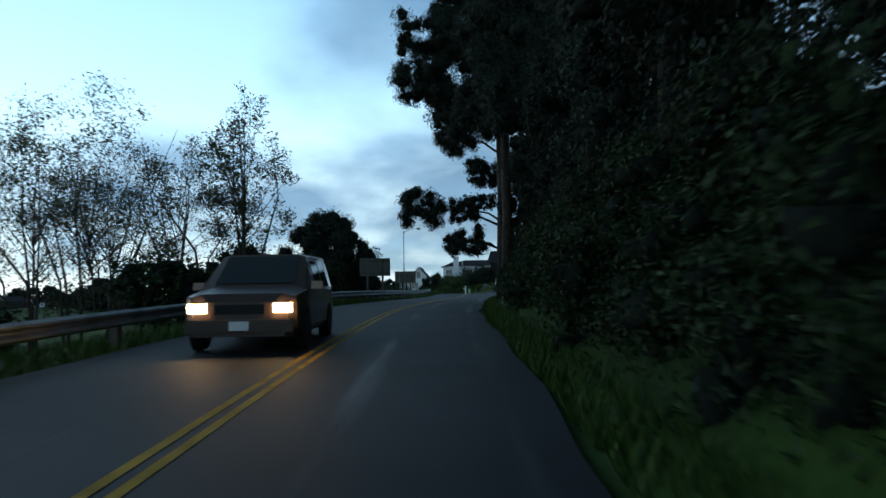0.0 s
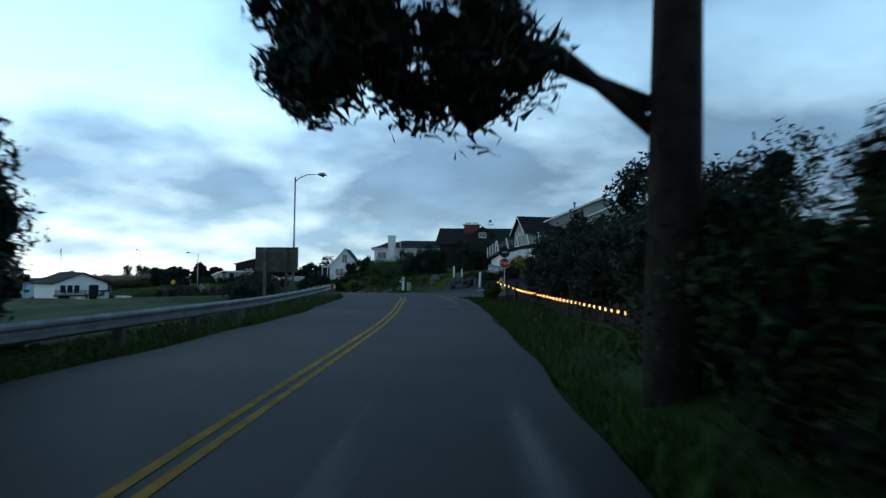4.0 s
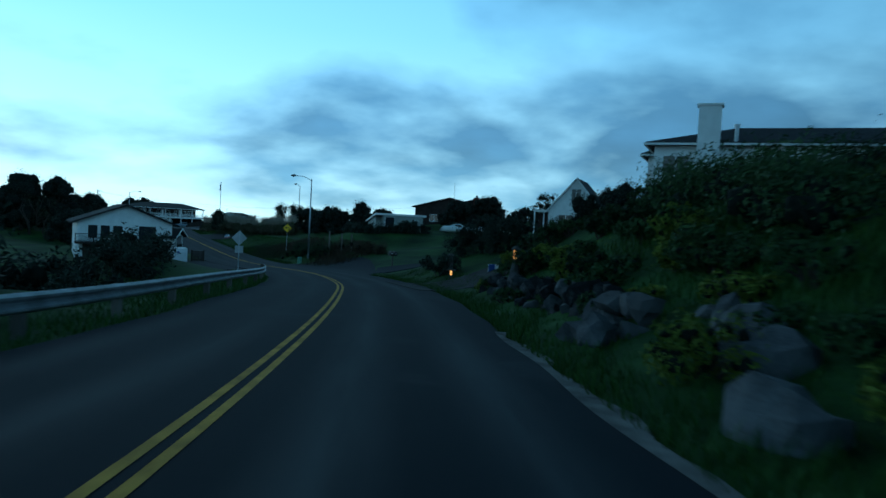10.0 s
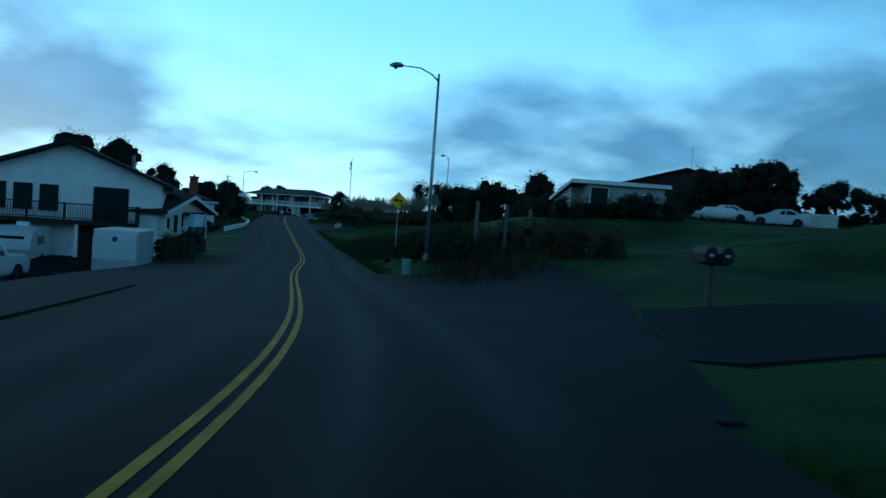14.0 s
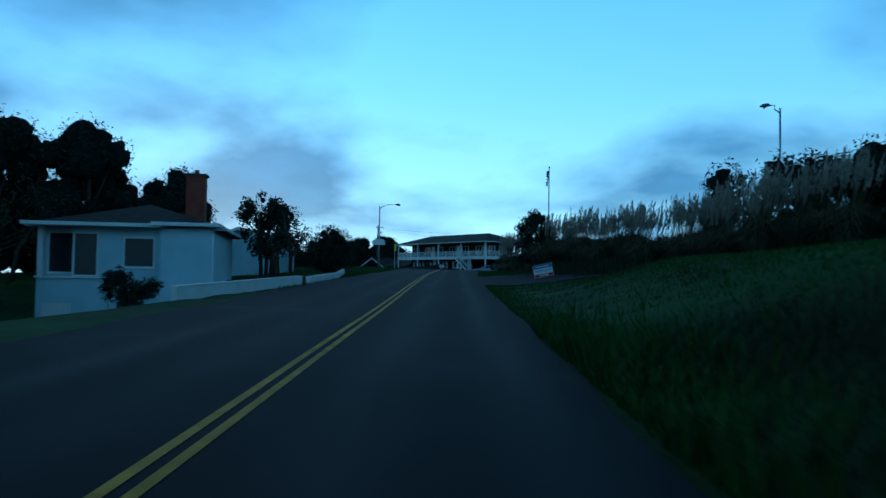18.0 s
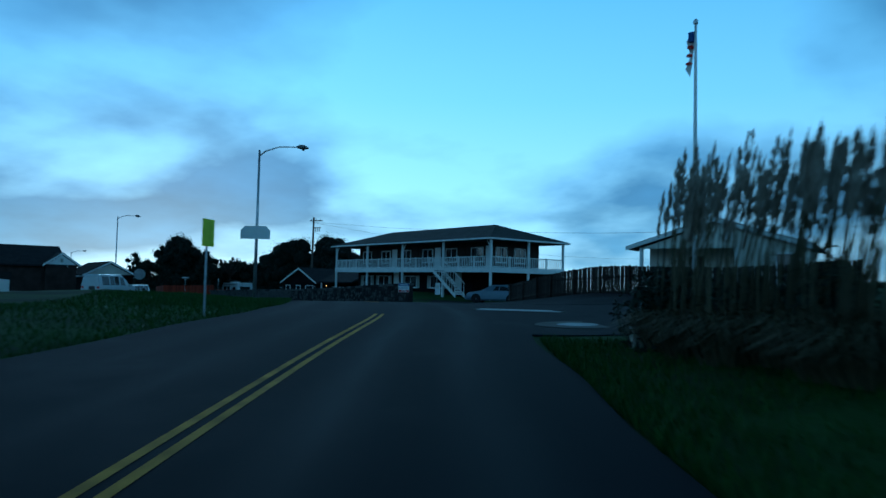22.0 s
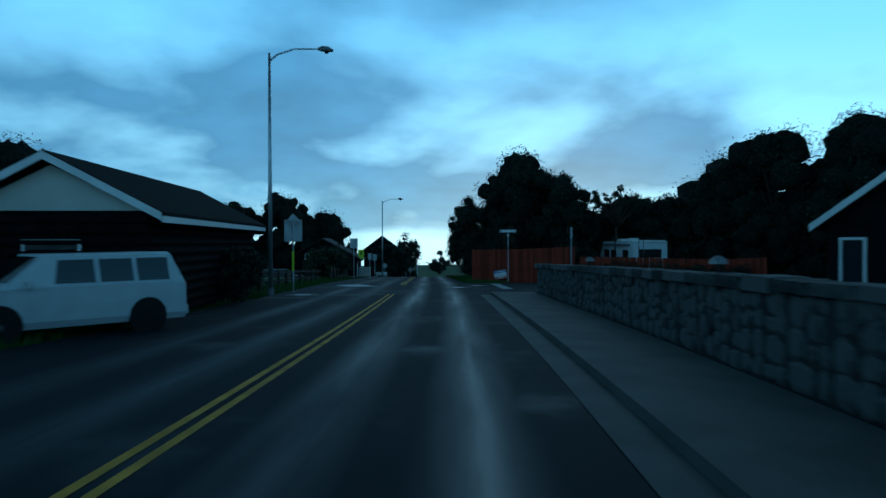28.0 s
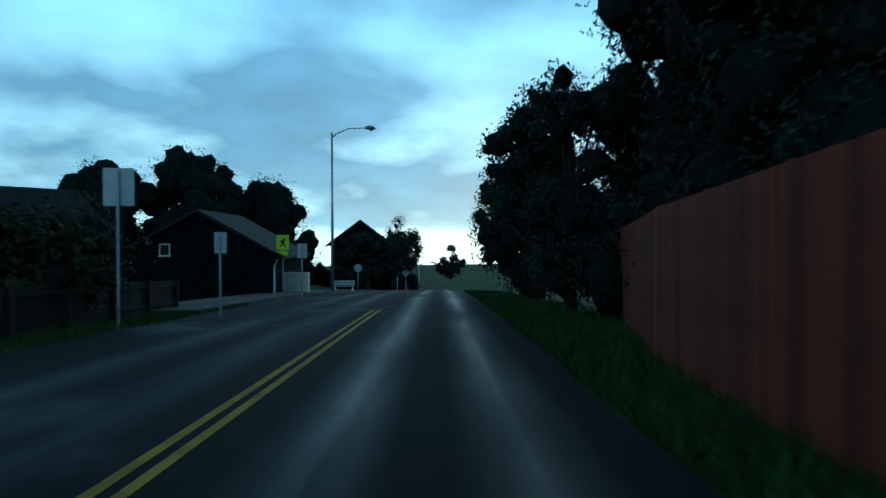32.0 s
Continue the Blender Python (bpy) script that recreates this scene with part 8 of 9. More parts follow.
hedge("hedge", [on_road(_S0 + q, 4.95)[0][:2] for q in (-6, 4, 14, 24, 34, 44, 50)], 1.5, .9, 208, "tangled dark bramble and ivy at the foot of the bank", LEAF_BANK, 60000, .055, "undergrowth", .5)


tree(5.4, 44.0, 3.8, 12.5, .3, 190, "dark ivy-hung tree close to the road on the bank", LEAF_DARK, 40000, .09, shape="dome", lobes=60, trunk_r=.25, lobe_r=.3)


def pine(x, y, h, seed, clumps, r=.6):
    """A tall pine: a bare leaning trunk, long limbs, and flat clumps of needles at (dx, dy, z, radius)."""
    rng = np.random.default_rng(seed)
    t = thing("pine_tree", "tall dark Monterey pine with bare trunk and clumped needles", "pine tree", put(x, y, 0), group="tall pines")
    z0 = gz(x, y)
    part("trunk", Mesh().tube([(0, 0, -.5), (.1, 0, h * .3), (0, .2, h * .65), (.2, 0, h)], [r * 1.15, r * .85, r * .6, r * .2], 10), BARK, t, smooth=True)
    lb = []
    for dx, dy, z, rad in clumps:
        z -= z0
        part("limb", Mesh().tube([(0, .1, z - rad * .9), (dx * .45, dy * .45, z - rad * .2), (dx * .9, dy * .9, z)], [.10, .075, .04], 6), BARK, t, smooth=True)
        for q in range(34):
            lb.append((dx + rng.uniform(-.8, .8) * rad, dy + rng.uniform(-.7, .7) * rad, z + rng.uniform(-.62, .62) * rad, rad * rng.uniform(.22, .36)))
    v, f = leaf_cloud(rng, lb, 11500 * len(clumps), .11, shell=.45, slim=.28)
    crown = part("crown", soup("crown", v, f, LEAF_DARK), LEAF_DARK, t)
    part("shade_core", soup("shade_core", *leaf_core(rng, lb, .74), CORE_SHADE), CORE_SHADE, crown)
    return t


pine(4.5, 52.0, 24, 201, [(-6.2, .1, 7.35, 1.85), (-2.9, 0, 4.95, 1.4), (-3.9, .3, 4.9, .95), (-3.1, -.3, 7.1, 1.25), (-1.5, 0, 7.7, .75), (-1.8, 0, 9.8, 1.4), (-3.7, 0, 12.4, 1.7), (-6.1, 0, 16.5, 2.4), (-5.6, 0, 20.2, 2.4),
                          (-3.4, 0, 14.8, 2.2), (-3.0, 0, 18.5, 2.8), (-2.4, 0, 22, 3.0), (0, 0, 20, 3.2), (0, 0, 16, 2.6), (.5, 0, 23, 3.0)], .30)
pine(3.6, 45.9, 20, 202, [(-1.5, 1, 12.5, 2.0), (1.5, 0, 14, 2.6), (0, 0, 18.5, 3.0)], .42)
pine(3.55, 42.7, 17, 203, [(-.5, 0, 12.5, 2.2), (1.5, -1.0, 14.5, 3.0), (2.5, 1.0, 9.5, 1.8), (3.0, 3.0, 8, 1.5), (1, -3, 13, 3)], .32)
pine(7.2, 40.0, 19, 204, [(0, 0, 13.0, 3.4), (-2.5, -3, 11.0, 2.6), (-3, 0, 17, 3.2), (0, 0, 18, 3.4)], .5)
hedge("hedge", [on_road(_S0 + q, 12.0)[0][:2] for q in (-20, 0, 20, 40)], 5.0, 10.5, 207, "dark trees standing behind the roadside bank", LEAF_DARK, 40000, .14, "undergrowth", 1.5)
hedge("hedge", [on_road(_S0 + q, 8.6)[0][:2] for q in (-22, -8, 6, 20, 32, 40)], 5.0, 8.0, 206, "wall of dark ivy and trees on the roadside bank", LEAF_DARK, 90000, .10, "undergrowth", 1.2)
# behind the string lights
hedge("hedge", [(9.0, 58), (9.2, 70), (9.3, 81.4)], 2.4, 2.6, 205, "tall dark hedge behind the picket fence", LEAF_DARK, 40000, .08, lobe=.7)
tree(15.5, 78, 9, 6.6, .3, 210, "dark spreading garden tree behind the picket fence", LEAF_DARK, 7000, .17, lobes=22, trunk_r=.3, lobe_r=.2)
tree(18, 96, 6, 5.0, .3, 208, "dark wind-clipped garden tree with open branches", LEAF_DARK, 5000, .14, lobes=18, trunk_r=.2, lobe_r=.2)
tree(11.8, 83.0, 4.6, 4.4, .2, 209, "dark spreading garden tree behind the picket fence", LEAF_DARK, 6000, .13, lobes=20, trunk_r=.2, lobe_r=.2)
tree(14.5, 90, 6, 5.0, .2, 211, "dark wind-clipped garden tree with open branches", LEAF_DARK, 2600, .14, lobes=16, trunk_r=.18, lobe_r=.17, limbs=12)
tree(19, 84, 8, 6.5, .4, 212, "dark spreading garden tree behind the picket fence", LEAF_DARK, 5000, .18, lobes=20, trunk_r=.3, lobe_r=.22)
shrub(6.95, 82.5, 1.1, 1.0, 213, "rounded green hebe bush at the fence's end", LEAF_GREEN, 2600, .07, z=.78)
hedge("hedge", [(10.9, 102.6), (13, 101.4), (16, 101), (24, 103)], 2.0, .7, 214, "dark clipped hedge below the house", LEAF_DARK, 16000, .08)
shrub(14.2, 113.0, 4.6, 1.5, 215, "yellow-green flowering bush by the basement", LEAF_YELLOW, 6000, .06)
shrub(17.4, 112.2, 4.6, 1.5, 216, "yellow-green flowering bush by the basement", LEAF_YELLOW, 6000, .06)
hedge("hedge", [(4.6, 133.6), (8, 132.2), (11, 131.6), (13.4, 132.6)], 3.4, 3.0, 217, "big dark clipped hedge between lawn and houses", LEAF_DARK, 46000, .085, lobe=.85)
hedge("hedge", [(22, 136), (16, 142), (12, 150)], 4.0, 3.2, 218, "big dark rounded hedge below the houses", LEAF_DARK, 12000, .14)
hedge("hedge", [(2.5, 138), (1.0, 146), (0, 154), (1.5, 161)], 3.0, .6, 219, "tangled green coastal scrub on the bank", LEAF_GREEN, 26000, .085)
hedge("hedge", [(6.5, 141), (5, 149), (4.2, 156), (3, 163)], 3.2, .8, 220, "dark coastal scrub below the white house", LEAF_BANK, 30000, .085)
slope = random.Random(21)
for k in range(84):
    s = s_of(135, -8) + slope.uniform(0, 26)
    p, _ = on_road(s, slope.uniform(7.4, 19.0))
    shrub(p[0], p[1], slope.uniform(1.6, 3.2), slope.uniform(.5, 1.0), 700 + k, "mounded dark green scrub on the garden slope" if k % 6 else "yellow-green mounded bush on the garden slope", LEAF_LIME if k % 6 == 0 else (LEAF_GREEN if k % 2 else LEAF_BANK), 1600, .085, group="scrub on the slope", lobes=10)
for k in range(34):
    s = s_of(118.5, .4) + k * 1.05
    p, _ = on_road(s, 5.2 + rr.uniform(0, 4.5))
    shrub(p[0], p[1], rr.uniform(1.0, 2.2), rr.uniform(.4, .9), 230 + k, "low mounded groundcover between the boulders", LEAF_LIME if k % 3 == 0 else LEAF_GREEN, 1500, .05, group="rock garden plants")
for k, (x_, y_) in enumerate(((-13.4, 225), (-3.2, 224), (2.5, 214))):
    tree(x_, y_, 5, 6.6, .3, 270 + k, "dark shaggy cypress beside the white cottage", LEAF_DARK, 4000, .15, lobes=18, trunk_r=.2, lobe_r=.22)
tree(-3.0, 180.5, 7.4, 5.2, .2, 274, "large dark rounded evergreen at the lawn's edge", LEAF_DARK, 16000, .10, shape="dome", lobes=26, trunk_r=.4, lobe_r=.24)
tree(4, 177, 10, 5.0, .2, 275, "large dark rounded evergreen at the lawn's edge", LEAF_DARK, 16000, .11, shape="dome", lobes=26, trunk_r=.4, lobe_r=.24)
hedge("hedge", [(-14.0, 173.5), (-10.5, 172), (-7, 171), (-3, 171.5), (2, 173)], 2.8, 1.9, 273, "dark mixed shrubs at the lawn's edge", LEAF_DARK, 40000, .075, lobe=.75)
tree(1.5, 206, 6, 7.0, .2, 278, "dark cypress leaning beside the white cottage", LEAF_DARK, 7000, .13, lobes=24, trunk_r=.25, lobe_r=.2)
hedge("hedge", [(-6.4, 165.5), (-3.5, 167), (0, 168)], 2.4, 1.3, 276, "dark shrubs at the garden entrance", LEAF_DARK, 7000, .10, lobe=.6)
shrub(-13.5, 167.5, 3.6, 1.4, 277, "low dark shrub beside the driveway", LEAF_DARK, 1800, .11)
# round the lawn
for k, (x_, y_, w_, h_) in enumerate(((-31, 246, 8, 5.2), (-26.6, 247, 9, 6.4), (-20, 250, 10, 4.6), (-14, 248, 9, 4.4), (-8, 247, 10, 4.8), (-2, 243, 10, 5), (-50.1, 247.5, 7, 6.4), (-56, 248, 9, 4.8), (-60, 256, 9, 5), (-45.5, 246, 7, 4.6), (5, 238, 10, 6), (-65, 258, 9, 5.0))):
    tree(x_, y_, w_, h_, .3, 280 + k, "dark evergreen behind the lawn", LEAF_DARK, 5000, .15, lobes=26, trunk_r=.25, lobe_r=.28, core=.8, shape="cone" if k == 6 else "dome", group="evergreens behind the lawn")
hedge("hedge", [(-44.5, 228.5), (-41, 222.6), (-38, 221.6), (-30, 225.6)], 2.0, .9, 292, "low dark hedge in front of the grey house", LEAF_DARK, 16000, .09)
shrub(-33.4, 223.6, 3.4, 2.0, 296, "rounded dark bush in front of the grey house", LEAF_DARK, 5000, .09, lobes=18)
hedge("hedge", [(-29.8, 200.2), (-33, 203.4), (-37, 206.6)], 3.2, .8, 297, "dark brambles round the old fence posts", LEAF_BROWN, 20000, .07, lobe=.7)
hedge("hedge", [(-36.8, 201.6), (-41, 206), (-46, 211.5)], 2.2, .7, 298, "dark rough weeds behind the street lamp", LEAF_BANK, 16000, .07, lobe=.6)
meadow([(-33, 198), (-39, 208), (-48, 217), (-56, 226)], 5.0, 16000, .9, 293, "rough brown bracken and dead grass on the verge", LEAF_BROWN, .02)
meadow([(-50, 214), (-55, 220), (-61, 228.5)], 4.5, 24000, .85, 294, "long rough grass on the road bank", DRY_GRASS)
hedge("hedge", [(-56, 250), (-66, 259), (-78, 267)], 4.0, 3.8, 295, "dark hedge behind the pampas grass", LEAF_DARK, 14000, .15, lobe=1.0)
meadow([(-60.6, 222.2), (-63.5, 225.2), (-67.5, 229.4)], 4.2, 26000, 1.15, 299, "tall dark tussocks of grass on the road bank", GRASS_BLADE, .016)
# left hand: scrub behind the second guardrail and trees by the houses
hedge("hedge", [(-8, 92), (-9, 104), (-11, 116), (-15, 128), (-20, 142)], 4.0, 1.3, 300, "dark coastal scrub behind the guardrail", LEAF_DARK, 16000, .12, lobe=.75)
hedge("hedge", [(-24, 146), (-28, 156), (-36, 166)], 5.0, 1.2, 301, "dark coastal scrub behind the guardrail", LEAF_DARK, 9000, .13, lobe=.8)
for k, (x_, y_, w_, h_) in enumerate(((-84, 214, 7, 5.5), (-92, 224, 7, 6.5))):
    tree(x_, y_, w_, h_, 1.0, 310 + k, "dark ivy-clad tree behind the white house", LEAF_DARK, 8500, .14, lobes=32, trunk_r=.3, lobe_r=.27, shape="dome", limbs=14, group="trees behind the houses")
for k, (x_, y_, w_, h_) in enumerate(((-109, 238.2, 8, 10.6), (-113, 233.5, 9, 10.6), (-106.5, 243, 6, 7.5))):
    tree(x_, y_, w_, h_, 1.5, 316 + k, "tall dark tree behind the blue bungalow", LEAF_DARK, 9000, .14, lobes=34, trunk_r=.35, lobe_r=.27, limbs=12, shape="dome", group="trees behind the bungalow")
tree(-108, 232, 8, 8, 1.5, 319, "half-bare tree with fine branches", LEAF_OLIVE, 900, .12, lobes=16, stems=3, limbs=24, trunk_r=.16, shell=.1)
tree(-94.2, 242.6, 4.6, 4.9, 1.5, 320, "multi-stemmed garden tree beside the wall", LEAF_DARK, 4200, .12, lobes=16, stems=4, trunk_r=.14, lobe_r=.22)
tree(-96.5, 245.5, 4.0, 4.5, 1.2, 321, "small garden tree with sparse leaves", LEAF_OLIVE, 2200, .11, lobes=16, stems=3, trunk_r=.1, lobe_r=.2, shell=.2)
shrub(-102.0, 253.6, 4.2, 3.3, 322, "big clipped round evergreen shrub", LEAF_DARK, 14000, .09, shell=.75, lobes=34)
shrub(-81.6, 229.0, 2.2, 1.2, 323, "low dark shrub in front of the bungalow", LEAF_DARK, 1500, .09)
for k, (x_, y_) in enumerate(((-116, 245), (-124, 250), (-132, 256), (-140, 258), (-120, 238))):
    tree(x_, y_, 8, 6.0, .4, 325 + k, "dark tree at the back of the green", LEAF_DARK, 4500, .16, lobes=26, trunk_r=.25, lobe_r=.28, shape="dome", group="trees behind the green")
gr = thing("house", "small dark bungalow with a white window behind the green", "house", put(-139.5, 264.5, 70))
block(gr, 8, 7, 2.6, CREAM, None, "gable", 1.5, .5, ridge="x")
window(gr, pose(1.5, -3.52, 1.5), 1.2, 1.1)
hedge("hedge", [(-54.2, 198.6), (-58, 203.2), (-62.5, 208)], 1.8, 1.0, 302, "dark low shrubs on the stony bank below the house", LEAF_BANK, 9000, .07, lobe=.5)
board_fence("board_fence", [(-136, 270.5), (-143.5, 275.5)], .9, WHITE, "low white picket fence", .09, .06)
# holly and pampas on the right before the motel
tree(-92.9, 268.6, 4.0, 4.7, .2, 340, "dense dark holly bush with a ragged outline", LEAF_DARK, 9000, .12, lobes=28, trunk_r=.15, lobe_r=.22, shell=.5, name="holly_bush", category="bush")


def pampas(x, y, h, seed, plumes=26, label="tall pampas grass with pale feathery plumes", lean=.22, leafy=1.0):
    rng = np.random.default_rng(seed)
    t = thing("pampas_grass", label, "pampas grass", put(x, y), group="pampas clumps")
    n = 1000
    a, u = rng.uniform(0, 2 * np.pi, n), rng.random(n)
    L, w = leafy * h * (.35 + .5 * rng.random(n)), .010 + .01 * rng.random(n)
    dx, dy = np.cos(a), np.sin(a)
    r0, sp = .45 * rng.random(n), .12 + .55 * rng.random(n)
    b = np.stack([dx * r0, dy * r0, np.zeros(n)], 1)
    m1 = b + np.stack([dx * L * sp * .6, dy * L * sp * .6, L * (.72 - .25 * sp)], 1)
    tp = b + np.stack([dx * L * sp * 1.5, dy * L * sp * 1.5, L * (.95 - 1.0 * sp)], 1)
    sx = np.stack([-dy * w, dx * w, np.zeros(n)], 1)
    v = np.stack([b - sx, b + sx, m1 + sx, m1 - sx, tp], 1).reshape(-1, 3)
    k = np.arange(n)[:, None] * 5
    f1, f2 = k + np.array([0, 1, 2, 3]), k + np.array([3, 2, 4, 4])
    part("leaf_tuft", soup("leaf_tuft", v, f1, PAMPAS_LEAF), PAMPAS_LEAF, t)
    part("leaf_tuft", soup("leaf_tuft", v, k + np.array([3, 2, 4]), PAMPAS_LEAF), PAMPAS_LEAF, t)
    st_, pv, pf = Mesh(), [], []
    for q in range(plumes):
        aa, rr_ = rng.uniform(0, 2 * np.pi), rng.random()
        H = h * rng.uniform(.85, 1.15)
        bx, by = math.cos(aa) * .4 * rr_, math.sin(aa) * .4 * rr_
        ex, ey = bx + math.cos(aa) * lean * H * rr_ + .25, by + math.sin(aa) * lean * H * rr_
        st_.tube([(bx, by, 0), ((bx + ex) / 2, (by + ey) / 2, H * .55), (ex, ey, H * .8)], [.012, .01, .006], 4, False)
        P0, P1 = Vector((ex, ey, H * .78)), Vector((ex + (ex - bx) * .18 + .08, ey + (ey - by) * .18, H * 1.05))
        for j in range(34):
            u_ = rng.random()
            c_ = P0.lerp(P1, u_)
            rad = .05 * math.sin(math.pi * min(1, .12 + u_ * .9)) * (H / 3)
            o = Vector(rng.normal(size=3)) * rad * .6
            d = (P1 - P0).normalized() * .11 + o * .5
            sd = Vector(rng.normal(size=3)) * .010
            n0 = len(pv)
            pv += [tuple(c_ + o - d), tuple(c_ + o + sd * 1.4), tuple(c_ + o + d), tuple(c_ + o - sd * 1.4)]
            pf.append((n0, n0 + 1, n0 + 2, n0 + 3))
    part("stalk_cluster", st_, PAMPAS_LEAF, t)
    part("plume_cluster", soup("plume_cluster", np.array(pv), np.array(pf), PLUME), PLUME, t)


for k in range(34):
    u = k / 33
    x_, y_ = -65 - 24 * u + rr.uniform(-1.3, 1.3), 249.5 + 16 * u + rr.uniform(-1.6, 1.6)
    pampas(x_, y_, 3.0 + rr.uniform(-.4, .6), 400 + k, 34)
for k in range(12):
    x_, y_ = -95.0 - 3.8 * k / 11 + rr.uniform(-.3, .3), 268.9 + 2.9 * k / 11 + rr.uniform(-.5, .5)
    pampas(x_, y_, 2.9 + rr.uniform(-.4, .3), 440 + k, 15, lean=.10, leafy=.5)
hedge("hedge", [(-99.8, 271.9), (-97.5, 272.0), (-95.4, 270.6)], 1.8, 1.0, 430, "low dark shrubs at the foot of the pampas grass", LEAF_DARK, 9000, .09, lobe=.5)
wb = thing("utility_box", "small pale utility box beside the shrubs", "utility box", put(-99.4, 271.6, 40))
part("body", Mesh().box(0, 0, .2, .3, .24, .44, taper=.92), CREAM, wb)
part("lid", Mesh().box(0, 0, .44, .33, .27, .05, taper=.9), WHITE, wb)
meadow([(-88, 262), (-82, 258.5), (-76, 255), (-68, 252.5)], 3.0, 14000, 1.2, 431, "dark grassy base of the pampas bank", DRY_GRASS)
meadow([(6, 124), (4, 130), (2, 136), (-1, 146)], 8.0, 24000, .45, 432, "green grass and groundcover on the rocky bank", GRASS_BLADE)
meadow([(9.5, 112), (8.5, 119), (9.5, 126), (8, 138), (3, 150)], 8.0, 26000, .3, 433, "yellow-green groundcover on the garden slope", LEAF_LIME, .02)
# dark woods behind the village
hedge("hedge", [(-176.3, 336.6), (-191.2, 339.2), (-216.4, 335.4)], 4.0, 5.0, 438, "wall of dark foliage behind the village wood", LEAF_DARK, 16000, .2, "undergrowth", 1.5)
for k, (x_, y_, w_, h_) in enumerate(((-195.0, 338.5, 9, 11.0), (-200.5, 339.2, 9, 9.3), (-188.6, 341, 10, 11.0), (-201.5, 334.9, 7, 6.6), (-210.4, 326.0, 6.4, 10.8), (-213.8, 326.8, 7, 11.4), (-204.6, 326.6, 5, 9.0), (-218.4, 326.8, 6.5, 11.8), (-206.5, 333.6, 7, 6.8), (-206.7, 344.0, 10, 10.6),
                                      (-213.0, 338.0, 10, 7.4), (-223.3, 334.7, 9, 8.4), (-176, 345, 11, 9.5), (-166, 340, 9, 9.0), (-157, 338, 7, 6.0))):
    tree(x_, y_, w_, h_, .6, 440 + k, "large dense dark cypress in the village wood", LEAF_DARK, 16000, .11, lobes=32, trunk_r=.35, lobe_r=.25, shell=.6, shape="dome", group="village cypresses")
tree(-202.2, 329.5, 6, 7.6, 4.5, 439, "open dark cypress with flat sprays of foliage", LEAF_DARK, 2500, .12, lobes=14, trunk_r=.2, lobe_r=.12, shell=.2, limbs=20)
for k, (x_, y_, w_, h_) in enumerate(((-229.9, 327.4, 6.5, 8.4), (-237.6, 330.2, 7, 9.6), (-244.6, 334.6, 7, 8.0), (-222, 325, 6, 8.0))):
    tree(x_, y_, w_, h_, .5, 455 + k, "dark pine leaning over the road", LEAF_DARK, 14000, .09, lobes=26, trunk_r=.25, lobe_r=.19, shell=.45, core=.74, group="roadside pines")
tree(-230.8, 327.5, 3, 9.6, 1, 460, "bare twiggy shrub above the pines", BARK, 10, .02, lobes=30, stems=14, limbs=30, trunk_r=.03, lobe_r=.05)
for k, (x_, y_, w_, h_) in enumerate(((-282.6, 311.3, 12, 15.0), (-284.2, 319.4, 10, 11.8), (-280.9, 303.2, 11, 12.6), (-305.9, 326.4, 9, 8.5), (-310.3, 339.6, 8, 7), (-304.5, 334.3, 8, 7.5), (-283, 330.5, 8, 6.5), (-216.2, 274.3, 12, 12), (-231.9, 280, 13, 13), (-246, 283, 12, 13), (-203.3, 271.7, 10, 11))):
    tree(x_, y_, w_, h_, 1.5, 470 + k, "broad dark eucalyptus beyond the roofs", LEAF_DARK, 11000, .15, lobes=40, trunk_r=.4, lobe_r=.25, limbs=8, shape="dome", group="trees beyond the roofs")
tree(-294.5, 337.2, 6.5, 8.6, .6, 488, "dark wind-shaped tree beside the far barn", LEAF_DARK, 9000, .13, lobes=26, trunk_r=.25, lobe_r=.2, z=-9.6)
tree(-306, 348, 5.5, 3.2, .2, 490, "wind-flattened dark tree against the sea", LEAF_DARK, 4500, .18, lobes=20, trunk_r=.25, lobe_r=.26, z=-9.2)
tree(-307.9, 341.5, 5.5, 7.2, .3, 489, "dark wind-shaped tree beside the far barn", LEAF_DARK, 4500, .18, lobes=20, trunk_r=.25, lobe_r=.24, z=-8.5)
tree(-306.2, 348.3, 1.4, 4.6, 3.0, 491, "ragged treetop against the sea", LEAF_DARK, 350, .2, lobes=6, trunk_r=.1, lobe_r=.25, z=-9.2)
shrub(-221.5, 309.8, 5.0, 3.0, 492, "rounded olive-green bush beside the board fence", LEAF_OLIVE, 5000, .12, lobes=20)
shrub(-183, 299.3, 2.6, 1.1, 493, "dark garden shrub by the inn", LEAF_DARK, 1500, .1)
shrub(-179.8, 300, 1.8, 2.0, 494, "dark shrub between van and lamp", LEAF_DARK, 1500, .1)
hedge("hedge", [(-194.4, 322.4), (-191, 326), (-187.5, 330)], 1.4, .9, 496, "dark overgrown shrubs hiding a low fence", LEAF_DARK, 9000, .1, lobe=.55)
hedge("hedge", [(8.9, 109.8), (8.9, 106.4), (10.6, 103.4)], 1.6, .35, 497, "dark groundcover behind the rock wall", LEAF_BANK, 9000, .08, lobe=.5)
shrub(-202.3, 321.9, 1.6, .8, 495, "low dark shrub at the foot of the fence", LEAF_DARK, 900, .08)
bl = thing("boulder", "pale upright stone beside the rail fence", "boulder", put(-180.5, 299.3))
part("stone", Mesh().tube([(0, 0, -.2), (.03, 0, .5), (0, .04, .95), (0, 0, 1.05)], [.34, .32, .26, .08], 7), ROCK, bl)
wp = thing("water_tap_post", "pale square post beside the rail fence", "post", put(-182.8, 299.8))
part("post", Mesh().box(0, 0, .4, .22, .22, 1.0), CONCRETE, wp)


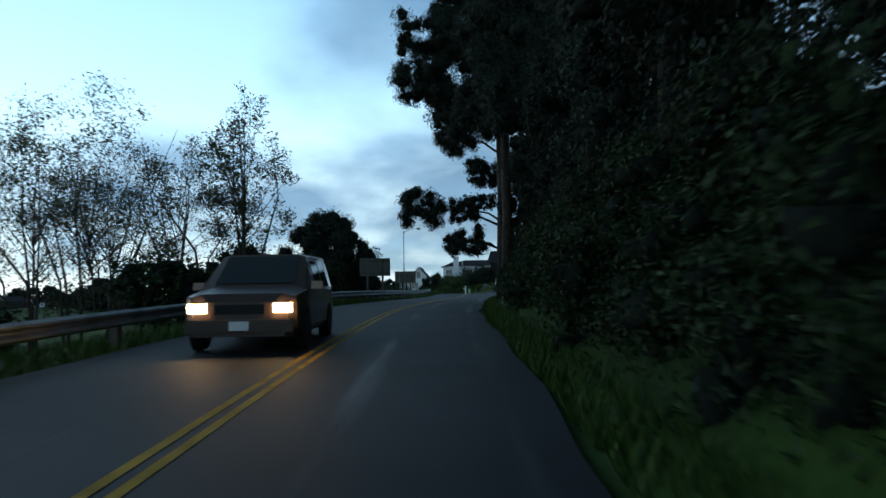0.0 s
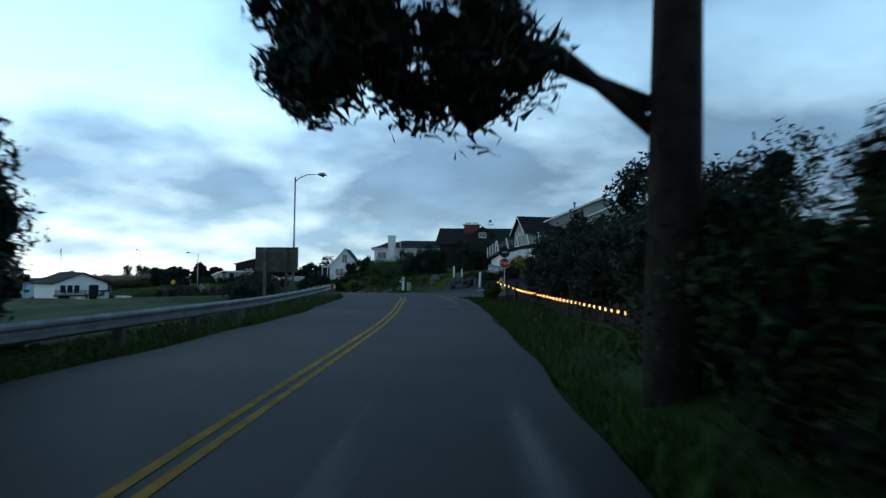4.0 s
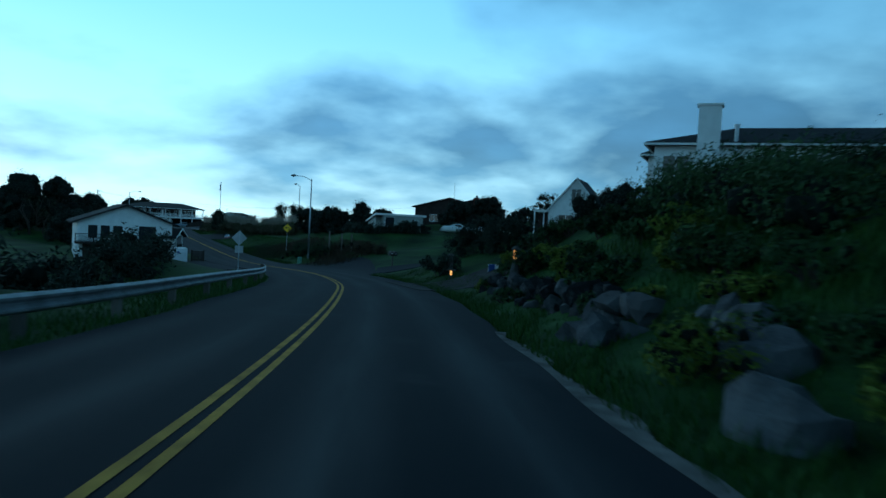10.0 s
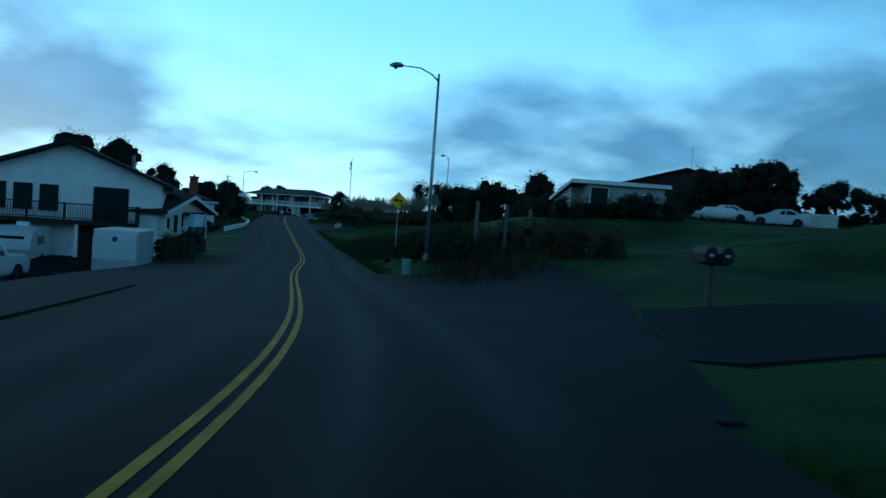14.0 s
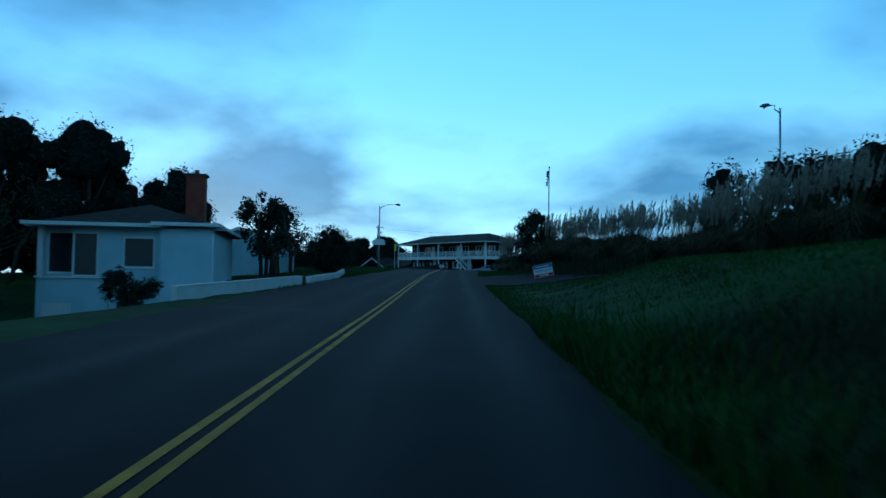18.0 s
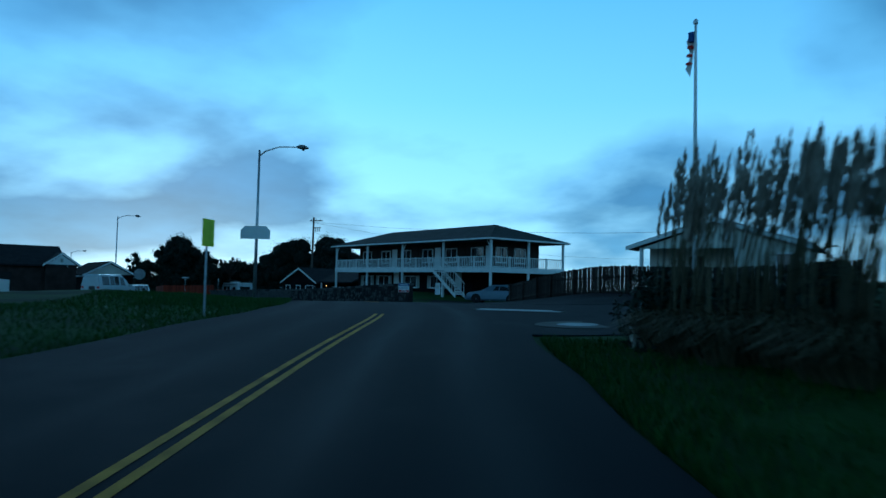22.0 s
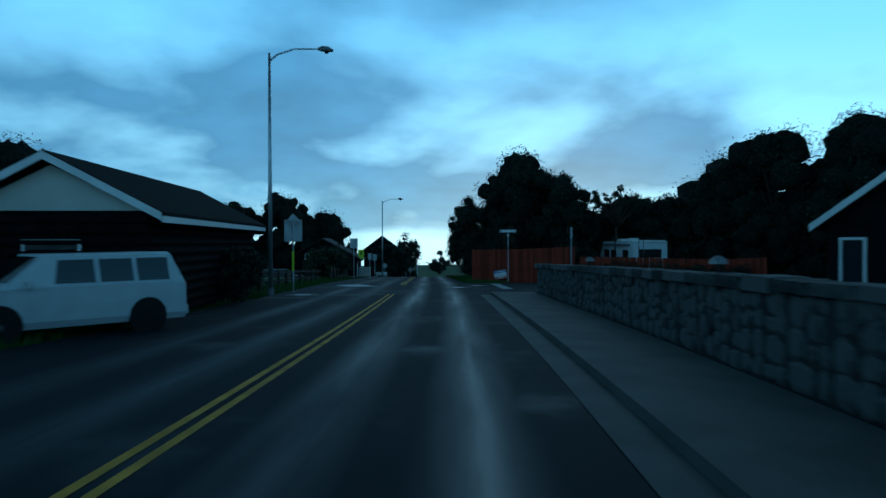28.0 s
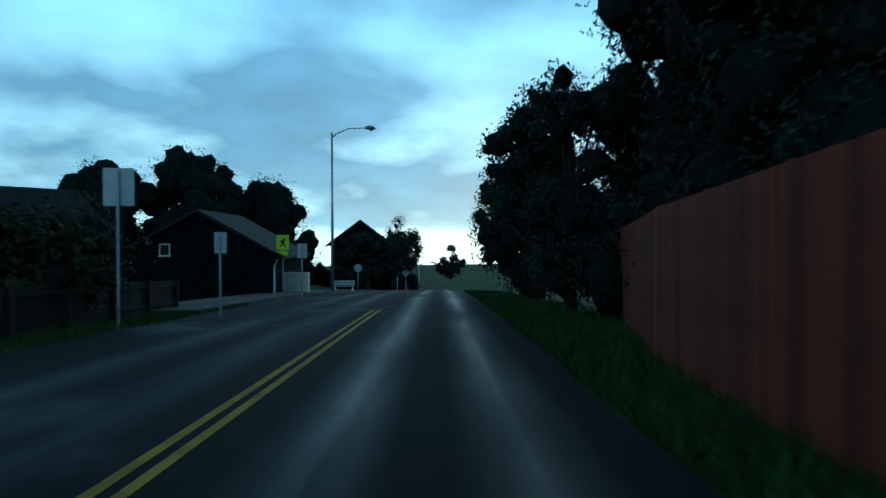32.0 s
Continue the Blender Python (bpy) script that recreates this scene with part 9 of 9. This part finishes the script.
# ---- grass along the verges ----
def grass(name, s0, s1, d0, d1, count, h, seed, label):
    rng = np.random.default_rng(seed)
    s = rng.uniform(s0, s1, count)
    u = rng.random(count) ** 1.4
    x, y = np.interp(s, RLEN, ROAD[:, 0]), np.interp(s, RLEN, ROAD[:, 1])
    rx, ry = np.interp(s, RLEN, RIGHT[:, 0]), np.interp(s, RLEN, RIGHT[:, 1])
    edge = np.where(d1 > 0, np.interp(s, EDGE_S, EDGE_R), -np.interp(s, EDGE_S, EDGE_L))
    d = edge + (d0 + (d1 - d0) * u)
    x, y = x + rx * d, y + ry * d
    z = ground(x, y)
    a = rng.uniform(0, 2 * np.pi, count)
    L = h * (.4 + .9 * rng.random(count))
    w = .012 + .012 * rng.random(count)
    b = np.stack([x, y, z - .03], 1)
    sx = np.stack([np.cos(a) * w, np.sin(a) * w, np.zeros(count)], 1)
    tip = b + np.stack([np.cos(a + 1.3) * L * .5, np.sin(a + 1.3) * L * .5, L], 1)
    v = np.stack([b - sx, b + sx, tip], 1).reshape(-1, 3)
    tagged(new(name, soup(name, v, np.arange(3 * count).reshape(-1, 3), GRASS_BLADE)), label, "grass", kind="stuff")


GR = "rough green grass along the road's edge"
grass("grass", _S0 - 5, s_of(86, 1.7), .1, 2.6, 24000, .26, 1, GR)
grass("grass", _S0 - 5, s_of(88, 1.7), -.1, -2.6, 22000, .24, 2, GR)
grass("grass", s_of(118.5, 0), _S0 + 179, .1, 3.5, 24000, .24, 3, GR)
grass("grass", _S0 + 211, _S0 + 226, .1, 4.0, 9000, .3, 11, GR)
grass("grass", s_of(108, 0), s_of(172, -25), -.1, -2.2, 16000, .22, 4, GR)
grass("grass", s_of(205, -48), _S0 + 270.5, .1, 9.0, 52000, .15, 5, GR)
grass("grass", _S0 + 287.5, s_of(270, -104), .1, 4.0, 16000, .18, 10, GR)
grass("grass", s_of(240, -80), s_of(287, -127), -.1, -9.0, 44000, .16, 6, GR)
grass("grass", s_of(276, -112), s_of(291, -140), .0, -5.0, 30000, .2, 9, GR)
grass("grass", s_of(296, -150), s_of(317, -230.3), -.2, -4.0, 20000, .22, 7, GR)
grass("grass", s_of(312.9, -196.4), s_of(327.9, -251.8), .1, 3.0, 20000, .24, 8, GR)
